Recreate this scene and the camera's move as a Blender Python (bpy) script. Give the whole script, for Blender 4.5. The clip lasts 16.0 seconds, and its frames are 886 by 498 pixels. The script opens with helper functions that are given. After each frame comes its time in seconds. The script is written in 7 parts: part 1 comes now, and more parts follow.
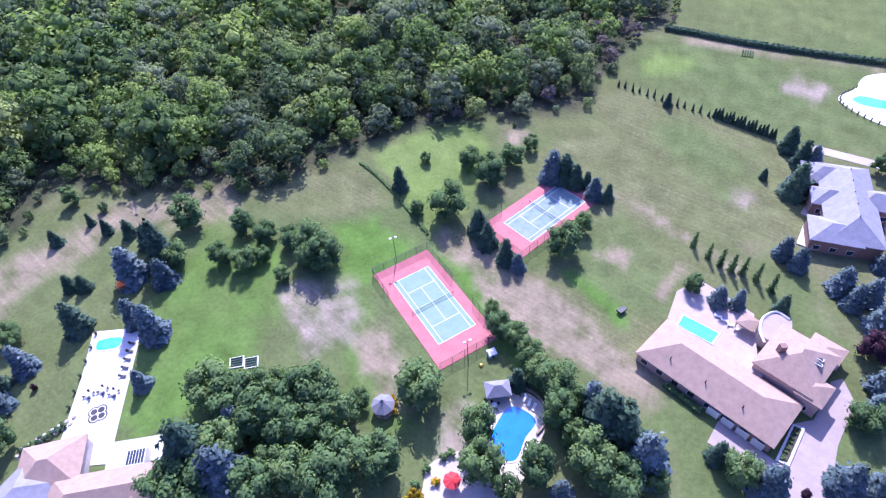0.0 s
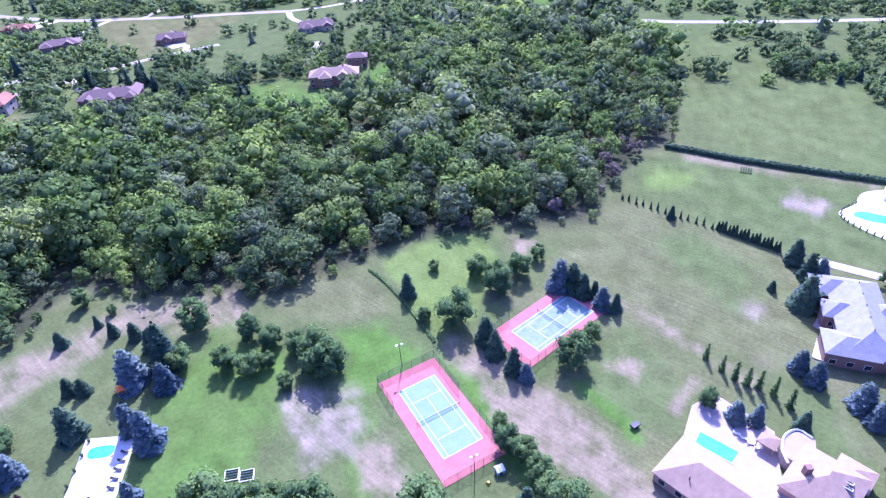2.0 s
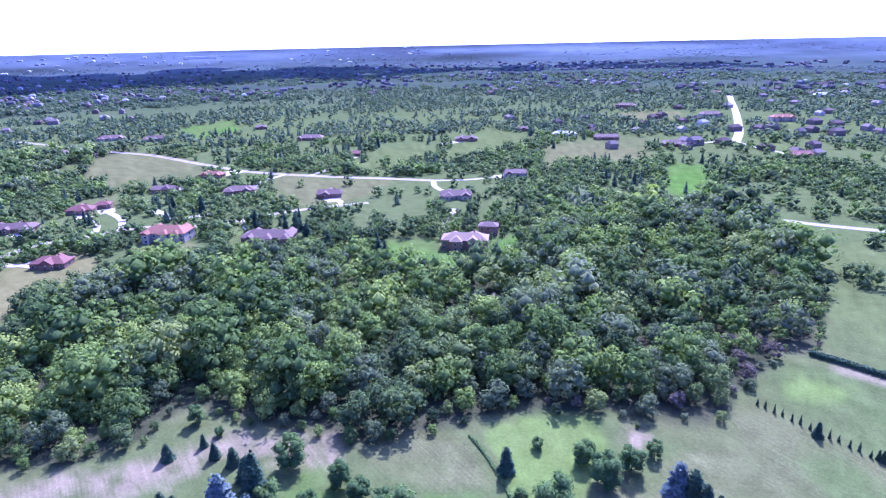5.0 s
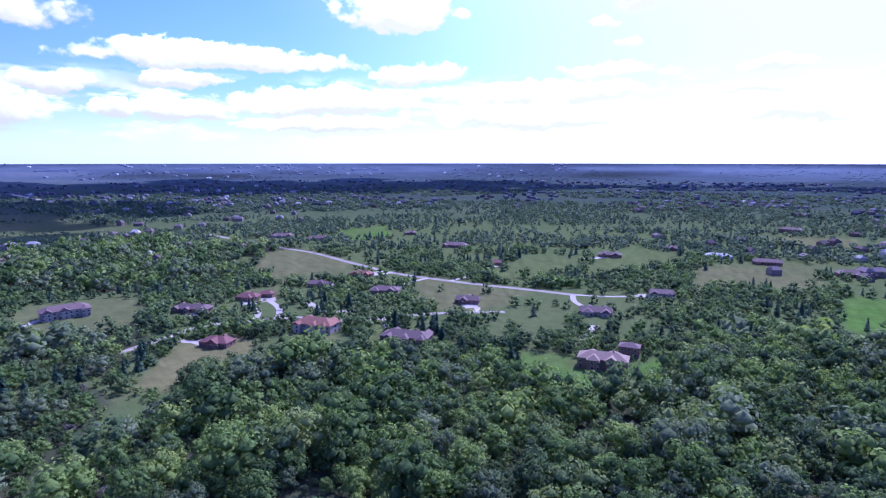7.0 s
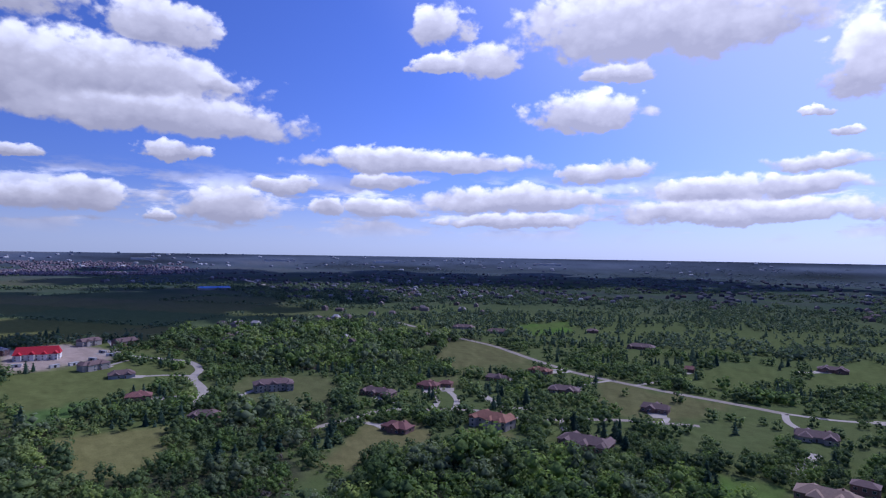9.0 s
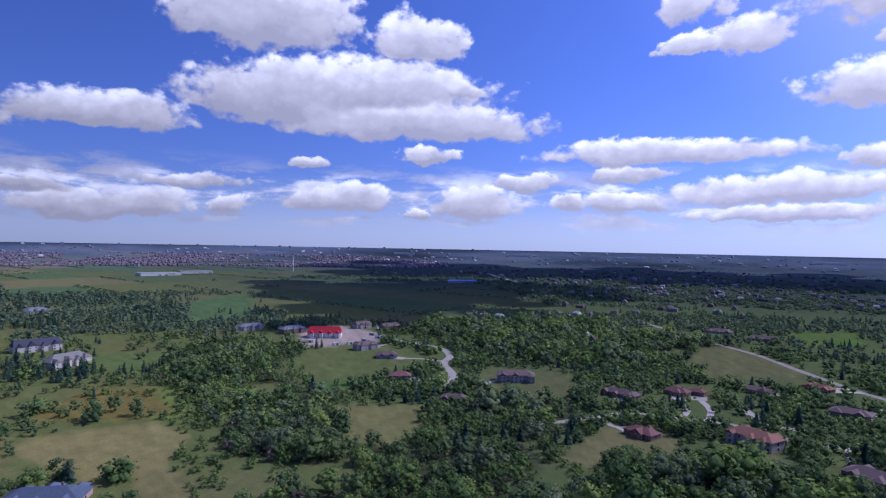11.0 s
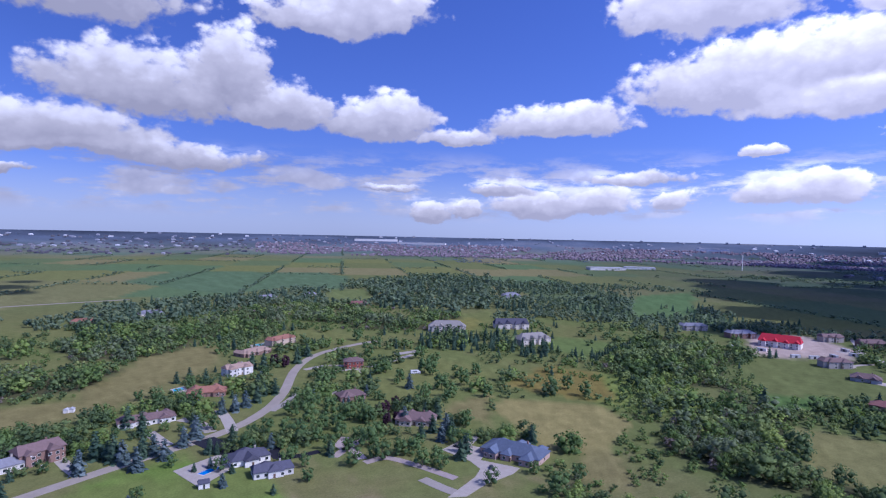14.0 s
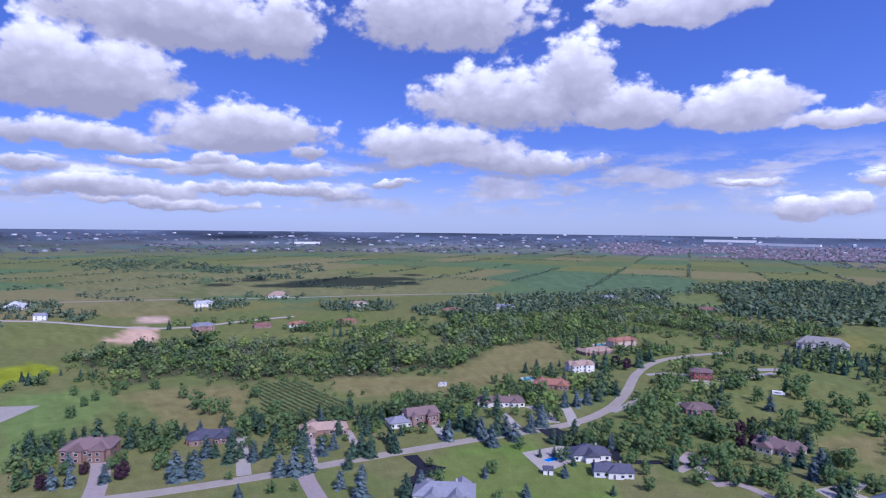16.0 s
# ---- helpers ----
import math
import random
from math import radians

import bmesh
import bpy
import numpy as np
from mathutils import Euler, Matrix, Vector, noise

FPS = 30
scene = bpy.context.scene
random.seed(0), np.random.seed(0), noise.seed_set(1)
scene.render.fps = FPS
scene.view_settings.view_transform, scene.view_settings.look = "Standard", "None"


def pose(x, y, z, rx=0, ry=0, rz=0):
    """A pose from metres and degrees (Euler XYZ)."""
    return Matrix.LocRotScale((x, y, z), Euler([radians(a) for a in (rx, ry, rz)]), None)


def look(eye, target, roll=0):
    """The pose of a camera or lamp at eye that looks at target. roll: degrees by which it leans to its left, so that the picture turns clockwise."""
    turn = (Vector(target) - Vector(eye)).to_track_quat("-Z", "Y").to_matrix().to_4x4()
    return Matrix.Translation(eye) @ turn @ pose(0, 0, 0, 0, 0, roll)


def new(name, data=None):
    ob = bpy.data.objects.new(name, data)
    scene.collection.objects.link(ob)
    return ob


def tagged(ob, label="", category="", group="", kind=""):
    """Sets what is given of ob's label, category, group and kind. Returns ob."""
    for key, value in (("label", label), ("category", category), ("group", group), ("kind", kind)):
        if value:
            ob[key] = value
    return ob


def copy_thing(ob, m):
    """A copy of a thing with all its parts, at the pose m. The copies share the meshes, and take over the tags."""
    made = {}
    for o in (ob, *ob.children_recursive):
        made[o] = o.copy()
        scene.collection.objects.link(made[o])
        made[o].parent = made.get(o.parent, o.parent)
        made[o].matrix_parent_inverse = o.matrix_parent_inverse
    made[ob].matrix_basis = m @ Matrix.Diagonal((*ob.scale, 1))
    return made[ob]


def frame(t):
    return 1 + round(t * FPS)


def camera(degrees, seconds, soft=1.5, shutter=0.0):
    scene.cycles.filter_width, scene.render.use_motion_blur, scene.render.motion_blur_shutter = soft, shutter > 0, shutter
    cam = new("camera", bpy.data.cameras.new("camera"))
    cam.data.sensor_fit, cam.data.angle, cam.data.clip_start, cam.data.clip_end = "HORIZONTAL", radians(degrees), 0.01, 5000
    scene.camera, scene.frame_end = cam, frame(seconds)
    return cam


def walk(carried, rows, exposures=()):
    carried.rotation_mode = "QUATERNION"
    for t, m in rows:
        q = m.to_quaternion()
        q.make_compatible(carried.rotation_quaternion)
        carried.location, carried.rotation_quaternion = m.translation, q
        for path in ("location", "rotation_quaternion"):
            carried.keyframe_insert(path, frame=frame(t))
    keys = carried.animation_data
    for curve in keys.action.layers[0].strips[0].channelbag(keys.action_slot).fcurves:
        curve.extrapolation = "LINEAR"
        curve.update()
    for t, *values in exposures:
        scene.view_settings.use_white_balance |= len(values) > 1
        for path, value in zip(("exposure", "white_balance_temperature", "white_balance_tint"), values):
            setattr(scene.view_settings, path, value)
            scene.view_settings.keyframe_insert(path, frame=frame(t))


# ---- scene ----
import itertools

# A hovering camera 120 m over a rural estate suburb. It tilts up from two tennis courts to the horizon and turns left.
EYE = (0.0, 0.0, 120.0)
cam = camera(74.54, 16.0, soft=1.2)


def aim(yaw, pitch, roll):
    return pose(*EYE) @ pose(0, 0, 0, 0, 0, yaw) @ pose(0, 0, 0, 90 + pitch) @ pose(0, 0, 0, 0, 0, -roll)


WAY = [(0, 0.00, -46.76, 4.66), (0.5, -0.29, -44.35, 4.43), (1, -0.42, -41.65, 4.18), (1.5, -0.20, -38.92, 3.96),
       (2, -0.06, -36.20, 3.80), (2.5, -0.02, -33.46, 3.62), (3, 1.05, -30.85, 3.32), (3.2, 1.67, -29.74, 3.20),
       (5.3, 13.74, -17.91, 0.97), (5.5, 15.01, -16.80, 0.81), (6, 18.37, -14.09, 0.54), (6.5, 21.69, -11.36, 0.40),
       (7, 25.46, -8.68, 0.00), (7.5, 29.85, -6.06, -0.41), (8, 34.25, -3.48, -0.52), (8.5, 38.29, -0.86, -0.78),
       (9, 43.18, 0.49, -0.88), (9.2, 45.38, 0.47, -0.77), (11.3, 69.98, -0.43, -1.07), (11.5, 72.24, -0.52, -1.03),
       (12, 78.33, -0.70, -1.11), (12.5, 85.31, -0.87, -1.11), (13, 93.05, -1.06, -1.26), (13.5, 100.76, -1.28, -1.19),
       (14, 108.20, -1.45, -1.17), (14.5, 115.59, -1.57, -1.08), (15, 123.65, -1.71, -1.17), (15.5, 132.35, -1.87, -1.06),
       (16, 140.96, -1.89, -0.67)]
EXPOSE = [(0, 1.2, 5250, 36), (1.5, 1.32, 5000, 39), (3, 1.52, 4800, 46), (5.5, 1.31, 4730, 45), (6.5, 0.75, 4750, 45), (7, 0.4, 4720, 44), (8, -0.27, 5050, 31), (9, -0.7, 5200, 27),
          (11.5, -0.55, 5150, 29), (12.5, -0.38, 5150, 29), (14, -0.2, 5150, 29), (16, -0.06, 5150, 29)]
walk(cam, [(t, aim(a, b, c)) for t, a, b, c in WAY], EXPOSE)

# ---- light ----
SUN_ELEV, SUN_AZ = 45.0, 6.6      # the sun stands ahead of the first view, a little to its right
sun_dir = Vector((math.sin(radians(SUN_AZ)) * math.cos(radians(SUN_ELEV)), math.cos(radians(SUN_AZ)) * math.cos(radians(SUN_ELEV)),
                  math.sin(radians(SUN_ELEV))))
sun = new("sun", bpy.data.lights.new("sun", "SUN"))
sun.data.energy, sun.data.angle, sun.data.color = 4.2, radians(0.5), (1.0, 0.935, 0.80)
sun.matrix_world = look((0, 0, 400), Vector((0, 0, 400)) - sun_dir)


class Nodes:
    """Short hand for building a node tree."""

    def __init__(self, tree):
        self.tree = tree

    def add(self, kind, *values, **props):
        n = self.tree.nodes.new(kind)
        for k, v in props.items():
            setattr(n, k, v)
        for i, v in enumerate(values):
            self.feed(n, i, v)
        return n

    def feed(self, n, key, v):
        if v is None:
            return
        if isinstance(v, bpy.types.NodeSocket):
            self.tree.links.new(v, n.inputs[key])
        else:
            n.inputs[key].default_value = v

    def math(self, op, a, b=None, c=None, clamp=False):
        return self.add("ShaderNodeMath", a, b, c, operation=op, use_clamp=clamp).outputs[0]

    def vmath(self, op, a, b=None):
        return self.add("ShaderNodeVectorMath", a, b, operation=op).outputs[0]

    def noise(self, vec, scale, detail=4.0, rough=0.55):
        n = self.add("ShaderNodeTexNoise")
        self.feed(n, "Vector", vec), self.feed(n, "Scale", scale), self.feed(n, "Detail", detail), self.feed(n, "Roughness", rough)
        return n.outputs[0]

    def ramp(self, fac, *stops):
        n = self.add("ShaderNodeValToRGB", fac)
        els = n.color_ramp.elements
        while len(els) < len(stops):
            els.new(0.5)
        for e, (p, c) in zip(els, stops):
            e.position, e.color = p, (*c, 1)
        return n.outputs[0]

    def mix(self, fac, a, b, blend="MIX"):
        n = self.add("ShaderNodeMix", data_type="RGBA", blend_type=blend)
        self.feed(n, 0, fac), self.feed(n, 6, (*a, 1) if isinstance(a, tuple) else a), self.feed(n, 7, (*b, 1) if isinstance(b, tuple) else b)
        return n.outputs[2]

    def maprange(self, v, a, b, c=0.0, d=1.0, smooth=False):
        n = self.add("ShaderNodeMapRange", v, a, b, c, d)
        n.interpolation_type = "SMOOTHSTEP" if smooth else "LINEAR"
        return n.outputs[0]


# azimuth (to the left of the first view), elevation, half width, height above and below its middle: all in degrees
CLOUDS = (
    [(-4.6, 3.9, 5.1, 1.4, 0.7), (-3.5, 7.9, 3.4, 0.9, 0.5), (-2.5, 5.9, 3.1, 0.8, 0.4), (7.4, 15.2, 3.5, 4.9, 2.5), (8.5, 10.6, 1.5, 0.5, 0.3), (9.6, 7.9, 5.7, 1.2, 0.6), (10.8, 12.5, 0.9, 0.5, 0.3), (11.3, 6.1, 5.5, 1.5, 0.8), (16.6, 3.8, 13.9, 1.6, 0.8), (18.9, 5.6, 5.8, 1.8, 0.9), (22.8, 20.4, 14.7, 5.9, 3.1), (27.1, 16.5, 3.2, 1.2, 0.6)] +
    [(27.5, 7.7, 4.8, 1.8, 0.9), (29.4, 13.1, 5.8, 2.5, 1.3), (35.7, 5.1, 10.8, 1.9, 1), (36.8, 3.1, 8.3, 1.2, 0.6), (38.1, 17.9, 3.8, 2.3, 1.2), (43.1, 17.6, 3, 1.2, 0.6), (43.7, 20.8, 3.5, 3, 1.5), (45.7, 8.7, 12.4, 1.6, 0.8), (48.5, 7.1, 3.6, 1.1, 0.6), (49.4, 4.3, 3.7, 1.5, 0.8), (54.7, 4, 2.1, 1.3, 0.7), (59.4, 6.2, 3.6, 1.2, 0.6)] +
    [(63.4, 3.8, 4.8, 2.5, 1.3), (64.4, 14.9, 3, 1.2, 0.6), (68.8, 8.5, 3.1, 1, 0.5), (69.2, 3, 1.4, 0.8, 0.4), (69.4, 11.4, 13.4, 3, 1.6), (69.6, 18.7, 4.8, 3.4, 1.7), (74.7, 4, 3.5, 2, 1.1), (74.9, 14.6, 14.2, 3.4, 1.8), (78.9, 3.8, 4.7, 2, 1.1), (79.8, 7.8, 2, 0.8, 0.4), (82.1, 13, 9.8, 4.2, 2.1), (84.4, 19.9, 9.1, 5.3, 2.7)] +
    [(86.3, 3.1, 1.8, 1.3, 0.7), (90.2, 5.3, 5, 1, 0.5), (93, 2.9, 3.8, 2.2, 1.2), (96.9, 10.4, 7.8, 2.2, 1.1), (98.3, 2.6, 5.4, 1.9, 1), (102.6, 4.1, 3.6, 0.9, 0.5), (105.8, 2, 2.1, 1.2, 0.6), (106.7, 9.3, 5.2, 1.2, 0.6), (109.6, 2, 2.6, 1.5, 0.8), (113.5, 4.5, 2.3, 0.4, 0.2), (114.8, 10.6, 6.4, 3.1, 1.6), (117, 19.9, 8, 3.8, 1.9)] +
    [(120.4, 19.1, 6.6, 2.6, 1.3), (122.6, 11.1, 3.8, 3.1, 1.6), (124, 11, 4.7, 3.1, 1.6), (128.8, 13.7, 4.1, 5.4, 2.8), (132.4, 6.3, 7.6, 1.7, 0.9), (135.3, 11.8, 8.6, 4.5, 2.3), (136.8, 6.6, 13.4, 1.3, 0.7), (141.4, 19.2, 10.3, 5.1, 2.6), (141.6, 7.6, 9.8, 2.8, 1.4), (145.7, 4.5, 2.8, 0.7, 0.4), (154.3, 6.9, 2.7, 1.1, 0.6), (156.9, 17.4, 4.8, 4.5, 2.3)] +
    [(157.4, 3.4, 9.3, 0.8, 0.4), (158.9, 5, 8.4, 1.3, 0.7), (159.9, 8.6, 8.8, 3, 1.6), (163.3, 6, 2.7, 1.2, 0.6), (164.2, 17.1, 11.6, 4.3, 2.2), (166.1, 2, 7.9, 0.8, 0.4), (168.3, 5.5, 2.8, 0.8, 0.4), (171.3, 3, 8.7, 1.3, 0.7), (172.5, 11.7, 8.6, 4.4, 2.3), (173.3, 7.2, 7.7, 1.9, 1), (176.3, 12, 3.9, 4.7, 2.4), (176.6, 4.6, 2.5, 0.9, 0.5)]
)

world = bpy.data.worlds.new("sky")
scene.world = world
world.use_nodes = True
wt = world.node_tree
wt.nodes.clear()
N = Nodes(wt)
sky = N.add("ShaderNodeTexSky", sky_type="NISHITA", sun_disc=False, sun_elevation=radians(SUN_ELEV), sun_rotation=radians(SUN_AZ),
            altitude=200.0, air_density=1.0, dust_density=0.6, ozone_density=2.0)
way = N.add("ShaderNodeTexCoord").outputs["Generated"]
sep = N.add("ShaderNodeSeparateXYZ", way)
az = N.math("DEGREES", N.math("ARCTAN2", N.math("MULTIPLY", sep.outputs[0], -1.0), sep.outputs[1]))
el = N.math("DEGREES", N.math("ARCSINE", sep.outputs[2]))
flat = N.add("ShaderNodeCombineXYZ", N.math("MULTIPLY", az, 0.75), el, 0.0).outputs[0]
billow = N.add("ShaderNodeTexNoise")
N.feed(billow, "Vector", flat), N.feed(billow, "Scale", 0.20), N.feed(billow, "Detail", 5.0), N.feed(billow, "Roughness", 0.62)
split = N.add("ShaderNodeSeparateColor", billow.outputs["Color"])
fine = N.noise(N.vmath("ADD", flat, (31.0, 7.0, 0.0)), 0.9, 6.0, 0.62)
# the outlines are torn sideways more than upwards, and their bases stay flat
az_w = N.math("MULTIPLY_ADD", N.math("SUBTRACT", split.outputs[0], 0.5), 9.0, az)
el_w = N.math("MULTIPLY_ADD", N.math("SUBTRACT", split.outputs[1], 0.5), 3.2, el)
level, num, den = None, 0.0, 0.001
for a, e, wd, up, down in CLOUDS:
    u = N.math("MULTIPLY_ADD", az_w, 1 / wd, -a / wd)
    d = N.math("SUBTRACT", el_w, e)
    mean, lean = (1 / up + 1 / down) / 2, (1 / up - 1 / down) / 2
    v = N.math("MULTIPLY_ADD", d, mean, N.math("MULTIPLY", N.math("ABSOLUTE", d), lean))
    s = N.math("MULTIPLY_ADD", v, v, N.math("MULTIPLY", u, u))
    share = N.math("POWER", 0.012, s)
    num = N.math("MULTIPLY_ADD", v, share, num)
    den = N.math("ADD", den, share)
    level = s if level is None else N.math("SMOOTH_MIN", level, s, 0.15)
high = N.math("DIVIDE", num, den)
dens = N.math("SUBTRACT", 1.2, level)
puff = N.add("ShaderNodeTexVoronoi", feature="SMOOTH_F1")
N.feed(puff, "Vector", N.vmath("ADD", flat, N.add("ShaderNodeCombineXYZ", N.math("MULTIPLY", fine, 0.9), N.math("MULTIPLY", split.outputs[2], 1.2), 0.0).outputs[0]))
N.feed(puff, "Scale", 0.75), N.feed(puff, "Detail", 2.0), N.feed(puff, "Smoothness", 0.5)
lump = N.math("SUBTRACT", 0.5, puff.outputs["Distance"])
dens = N.math("ADD", dens, N.math("MULTIPLY", N.math("SUBTRACT", split.outputs[2], 0.5), 1.2))
dens = N.math("ADD", dens, N.math("MULTIPLY", lump, 0.6))
dens = N.math("ADD", dens, N.math("MULTIPLY", N.math("SUBTRACT", fine, 0.5), 0.9))
cover = N.maprange(dens, -0.12, 0.42, smooth=True)
# thin scattered cloud low over the horizon
low = N.noise(N.add("ShaderNodeCombineXYZ", N.math("MULTIPLY", az, 0.3), N.math("MULTIPLY", el, 1.2), 4.0).outputs[0], 0.45, 6.0, 0.6)
band = N.math("MULTIPLY", N.maprange(el, 0.8, 3.0, smooth=True), N.maprange(el, 8.5, 5.0, smooth=True))
lowc = N.math("MULTIPLY", N.maprange(low, 0.46, 0.60, smooth=True), N.math("MULTIPLY", band, 0.85))
cover = N.math("MAXIMUM", cover, lowc)
lit = N.math("ADD", N.math("MULTIPLY", high, 0.6), 0.44)
lit = N.math("ADD", lit, N.math("MULTIPLY", lump, 0.35))
lit = N.math("SUBTRACT", lit, N.math("MULTIPLY", N.maprange(dens, 0.4, 1.5), 0.22), clamp=True)
white = N.ramp(lit, (0.0, (0.42, 0.41, 0.44)), (0.4, (0.62, 0.60, 0.60)), (0.85, (1.07, 1.06, 1.05)))
blue = N.add("ShaderNodeMix", data_type="RGBA", blend_type="MULTIPLY")
N.feed(blue, 0, 1.0), N.feed(blue, 6, sky.outputs[0]), N.feed(blue, 7, (0.054, 0.0615, 0.105, 1))
veil = N.maprange(el, 7.0, 0.0, 0.0, 0.55, smooth=True)
hazy = N.mix(veil, blue.outputs[2], (0.62, 0.70, 0.80))
facing = N.add("ShaderNodeVectorMath", way, tuple(sun_dir), operation="DOT_PRODUCT").outputs["Value"]
hazy = N.mix(N.maprange(facing, 0.6, 1.0, 0.0, 0.4, smooth=True), hazy, (0.98, 0.98, 1.0))
tot = N.mix(cover, hazy, white)
# forward scattering: sky and cloud grow brighter towards the sun
gain = N.maprange(facing, -0.4, 0.75, 0.92, 1.75)
tot = N.mix(1.0, tot, N.add("ShaderNodeCombineColor", gain, gain, gain).outputs[0], "MULTIPLY")
N.tree.links.new(N.add("ShaderNodeBackground", tot, 1.06).outputs[0], N.add("ShaderNodeOutputWorld").inputs[0])

# ---- materials ----


def material(name, rough=0.8, metal=0.0, spec=0.3):
    m = bpy.data.materials.new(name)
    m.use_nodes = True
    n = Nodes(m.node_tree)
    bsdf = m.node_tree.nodes["Principled BSDF"]
    bsdf.inputs["Roughness"].default_value, bsdf.inputs["Metallic"].default_value = rough, metal
    bsdf.inputs["Specular IOR Level"].default_value = spec
    return m, n, bsdf


def surface(name, a, b, scale=1.0, rough=0.8, metal=0.0, bump=0.0, fine=8.0, vary=0.25, spec=0.3):
    """Colour between a and b by stains of about 1/scale metres, with a finer grain, and a shift from object to object."""
    m, n, bsdf = material(name, rough, metal, spec)
    at = n.add("ShaderNodeTexCoord").outputs["Object"]
    big = n.noise(at, scale, 5.0, 0.6)
    small = n.noise(at, scale * fine, 3.0, 0.6)
    f = n.math("ADD", n.math("MULTIPLY", big, 0.65), n.math("MULTIPLY", small, 0.35))
    col = n.mix(n.maprange(f, 0.32, 0.68), a, b)
    rnd = n.add("ShaderNodeObjectInfo").outputs["Random"]
    hsv = n.add("ShaderNodeHueSaturation")
    n.feed(hsv, "Value", n.maprange(rnd, 0, 1, 1 - vary / 2, 1 + vary / 2)), n.feed(hsv, "Color", col)
    n.feed(bsdf, "Base Color", hsv.outputs[0])
    if bump:
        bn = n.add("ShaderNodeBump")
        n.feed(bn, "Strength", 0.5), n.feed(bn, "Distance", bump), n.feed(bn, "Height", small)
        n.feed(bsdf, "Normal", bn.outputs[0])
    return m


def leaf_material(name, *stops, sway=0.35):
    m, n, bsdf = material(name, 0.85, 0.0, 0.08)
    tone = n.add("ShaderNodeAttribute", attribute_name="tone").outputs["Fac"]
    rnd = n.add("ShaderNodeObjectInfo").outputs["Random"]
    at = n.add("ShaderNodeTexCoord").outputs["Object"]
    tuft = n.noise(at, 1.7, 4.0, 0.7)
    tone = n.math("ADD", tone, n.math("MULTIPLY", n.math("SUBTRACT", tuft, 0.5), 0.5))
    f = n.math("ADD", tone, n.math("MULTIPLY", n.math("SUBTRACT", rnd, 0.5), sway), clamp=True)
    bn = n.add("ShaderNodeBump")
    n.feed(bn, "Strength", 0.8), n.feed(bn, "Distance", 0.45), n.feed(bn, "Height", tuft)
    n.feed(bsdf, "Normal", bn.outputs[0])
    col = n.ramp(f, *stops)
    n.feed(bsdf, "Base Color", col)
    thin = n.add("ShaderNodeBsdfTranslucent", n.mix(1.0, col, (0.9, 1.0, 0.72), "MULTIPLY"))
    both = n.add("ShaderNodeMixShader", 0.34, bsdf.outputs[0], thin.outputs[0])
    m.node_tree.links.new(both.outputs[0], m.node_tree.nodes["Material Output"].inputs[0])
    return m


LEAF = leaf_material("leaves", (0.0, (0.056, 0.100, 0.048)), (0.35, (0.103, 0.176, 0.068)), (0.7, (0.166, 0.250, 0.086)), (1.0, (0.255, 0.325, 0.108)))
LEAF_WOOD = leaf_material("wood_leaves", (0.0, (0.052, 0.085, 0.046)), (0.35, (0.106, 0.160, 0.068)), (0.7, (0.180, 0.246, 0.090)), (1.0, (0.285, 0.345, 0.115)), sway=0.0)
LEAF_FRESH = leaf_material("fresh_leaves", (0.0, (0.074, 0.120, 0.048)), (0.35, (0.138, 0.215, 0.066)), (0.7, (0.215, 0.305, 0.082)), (1.0, (0.315, 0.395, 0.110)), sway=0.0)
LEAF_PALE = leaf_material("pale_leaves", (0.0, (0.085, 0.120, 0.066)), (0.4, (0.150, 0.198, 0.102)), (1.0, (0.250, 0.300, 0.160)), sway=0.0)
LEAF_DRY = leaf_material("dry_twigs", (0.0, (0.140, 0.119, 0.107)), (0.5, (0.230, 0.195, 0.172)), (1.0, (0.340, 0.294, 0.254)), sway=0.0)
# bluer leaf copies for far trees: the haze of distance put into their colour
LEAF_HAZE_FAR = leaf_material("hazed_distant_leaves", (0.0, (0.080, 0.121, 0.083)), (0.5, (0.140, 0.196, 0.119)), (1.0, (0.219, 0.270, 0.145)), sway=0.0)
LEAF_HAZE_RIM = leaf_material("hazed_horizon_leaves", (0.0, (0.096, 0.136, 0.192)), (0.5, (0.144, 0.192, 0.256)), (1.0, (0.200, 0.248, 0.304)), sway=0.0)
LEAF_SPRUCE = leaf_material("spruce_needles", (0.0, (0.045, 0.085, 0.062)), (0.6, (0.09, 0.15, 0.095)), (1.0, (0.14, 0.205, 0.12)))
LEAF_BLUE = leaf_material("blue_spruce_needles", (0.0, (0.062, 0.098, 0.098)), (0.6, (0.135, 0.190, 0.195)), (1.0, (0.235, 0.295, 0.305)))
LEAF_PLUM = leaf_material("plum_leaves", (0.0, (0.035, 0.02, 0.03)), (0.6, (0.08, 0.042, 0.06)), (1.0, (0.13, 0.065, 0.085)))
LEAF_YELLOW = leaf_material("yellow_shrub_leaves", (0.0, (0.20, 0.14, 0.01)), (1.0, (0.55, 0.36, 0.02)))
BARK = surface("bark", (0.05, 0.038, 0.028), (0.12, 0.095, 0.07), 1.5, 0.9)

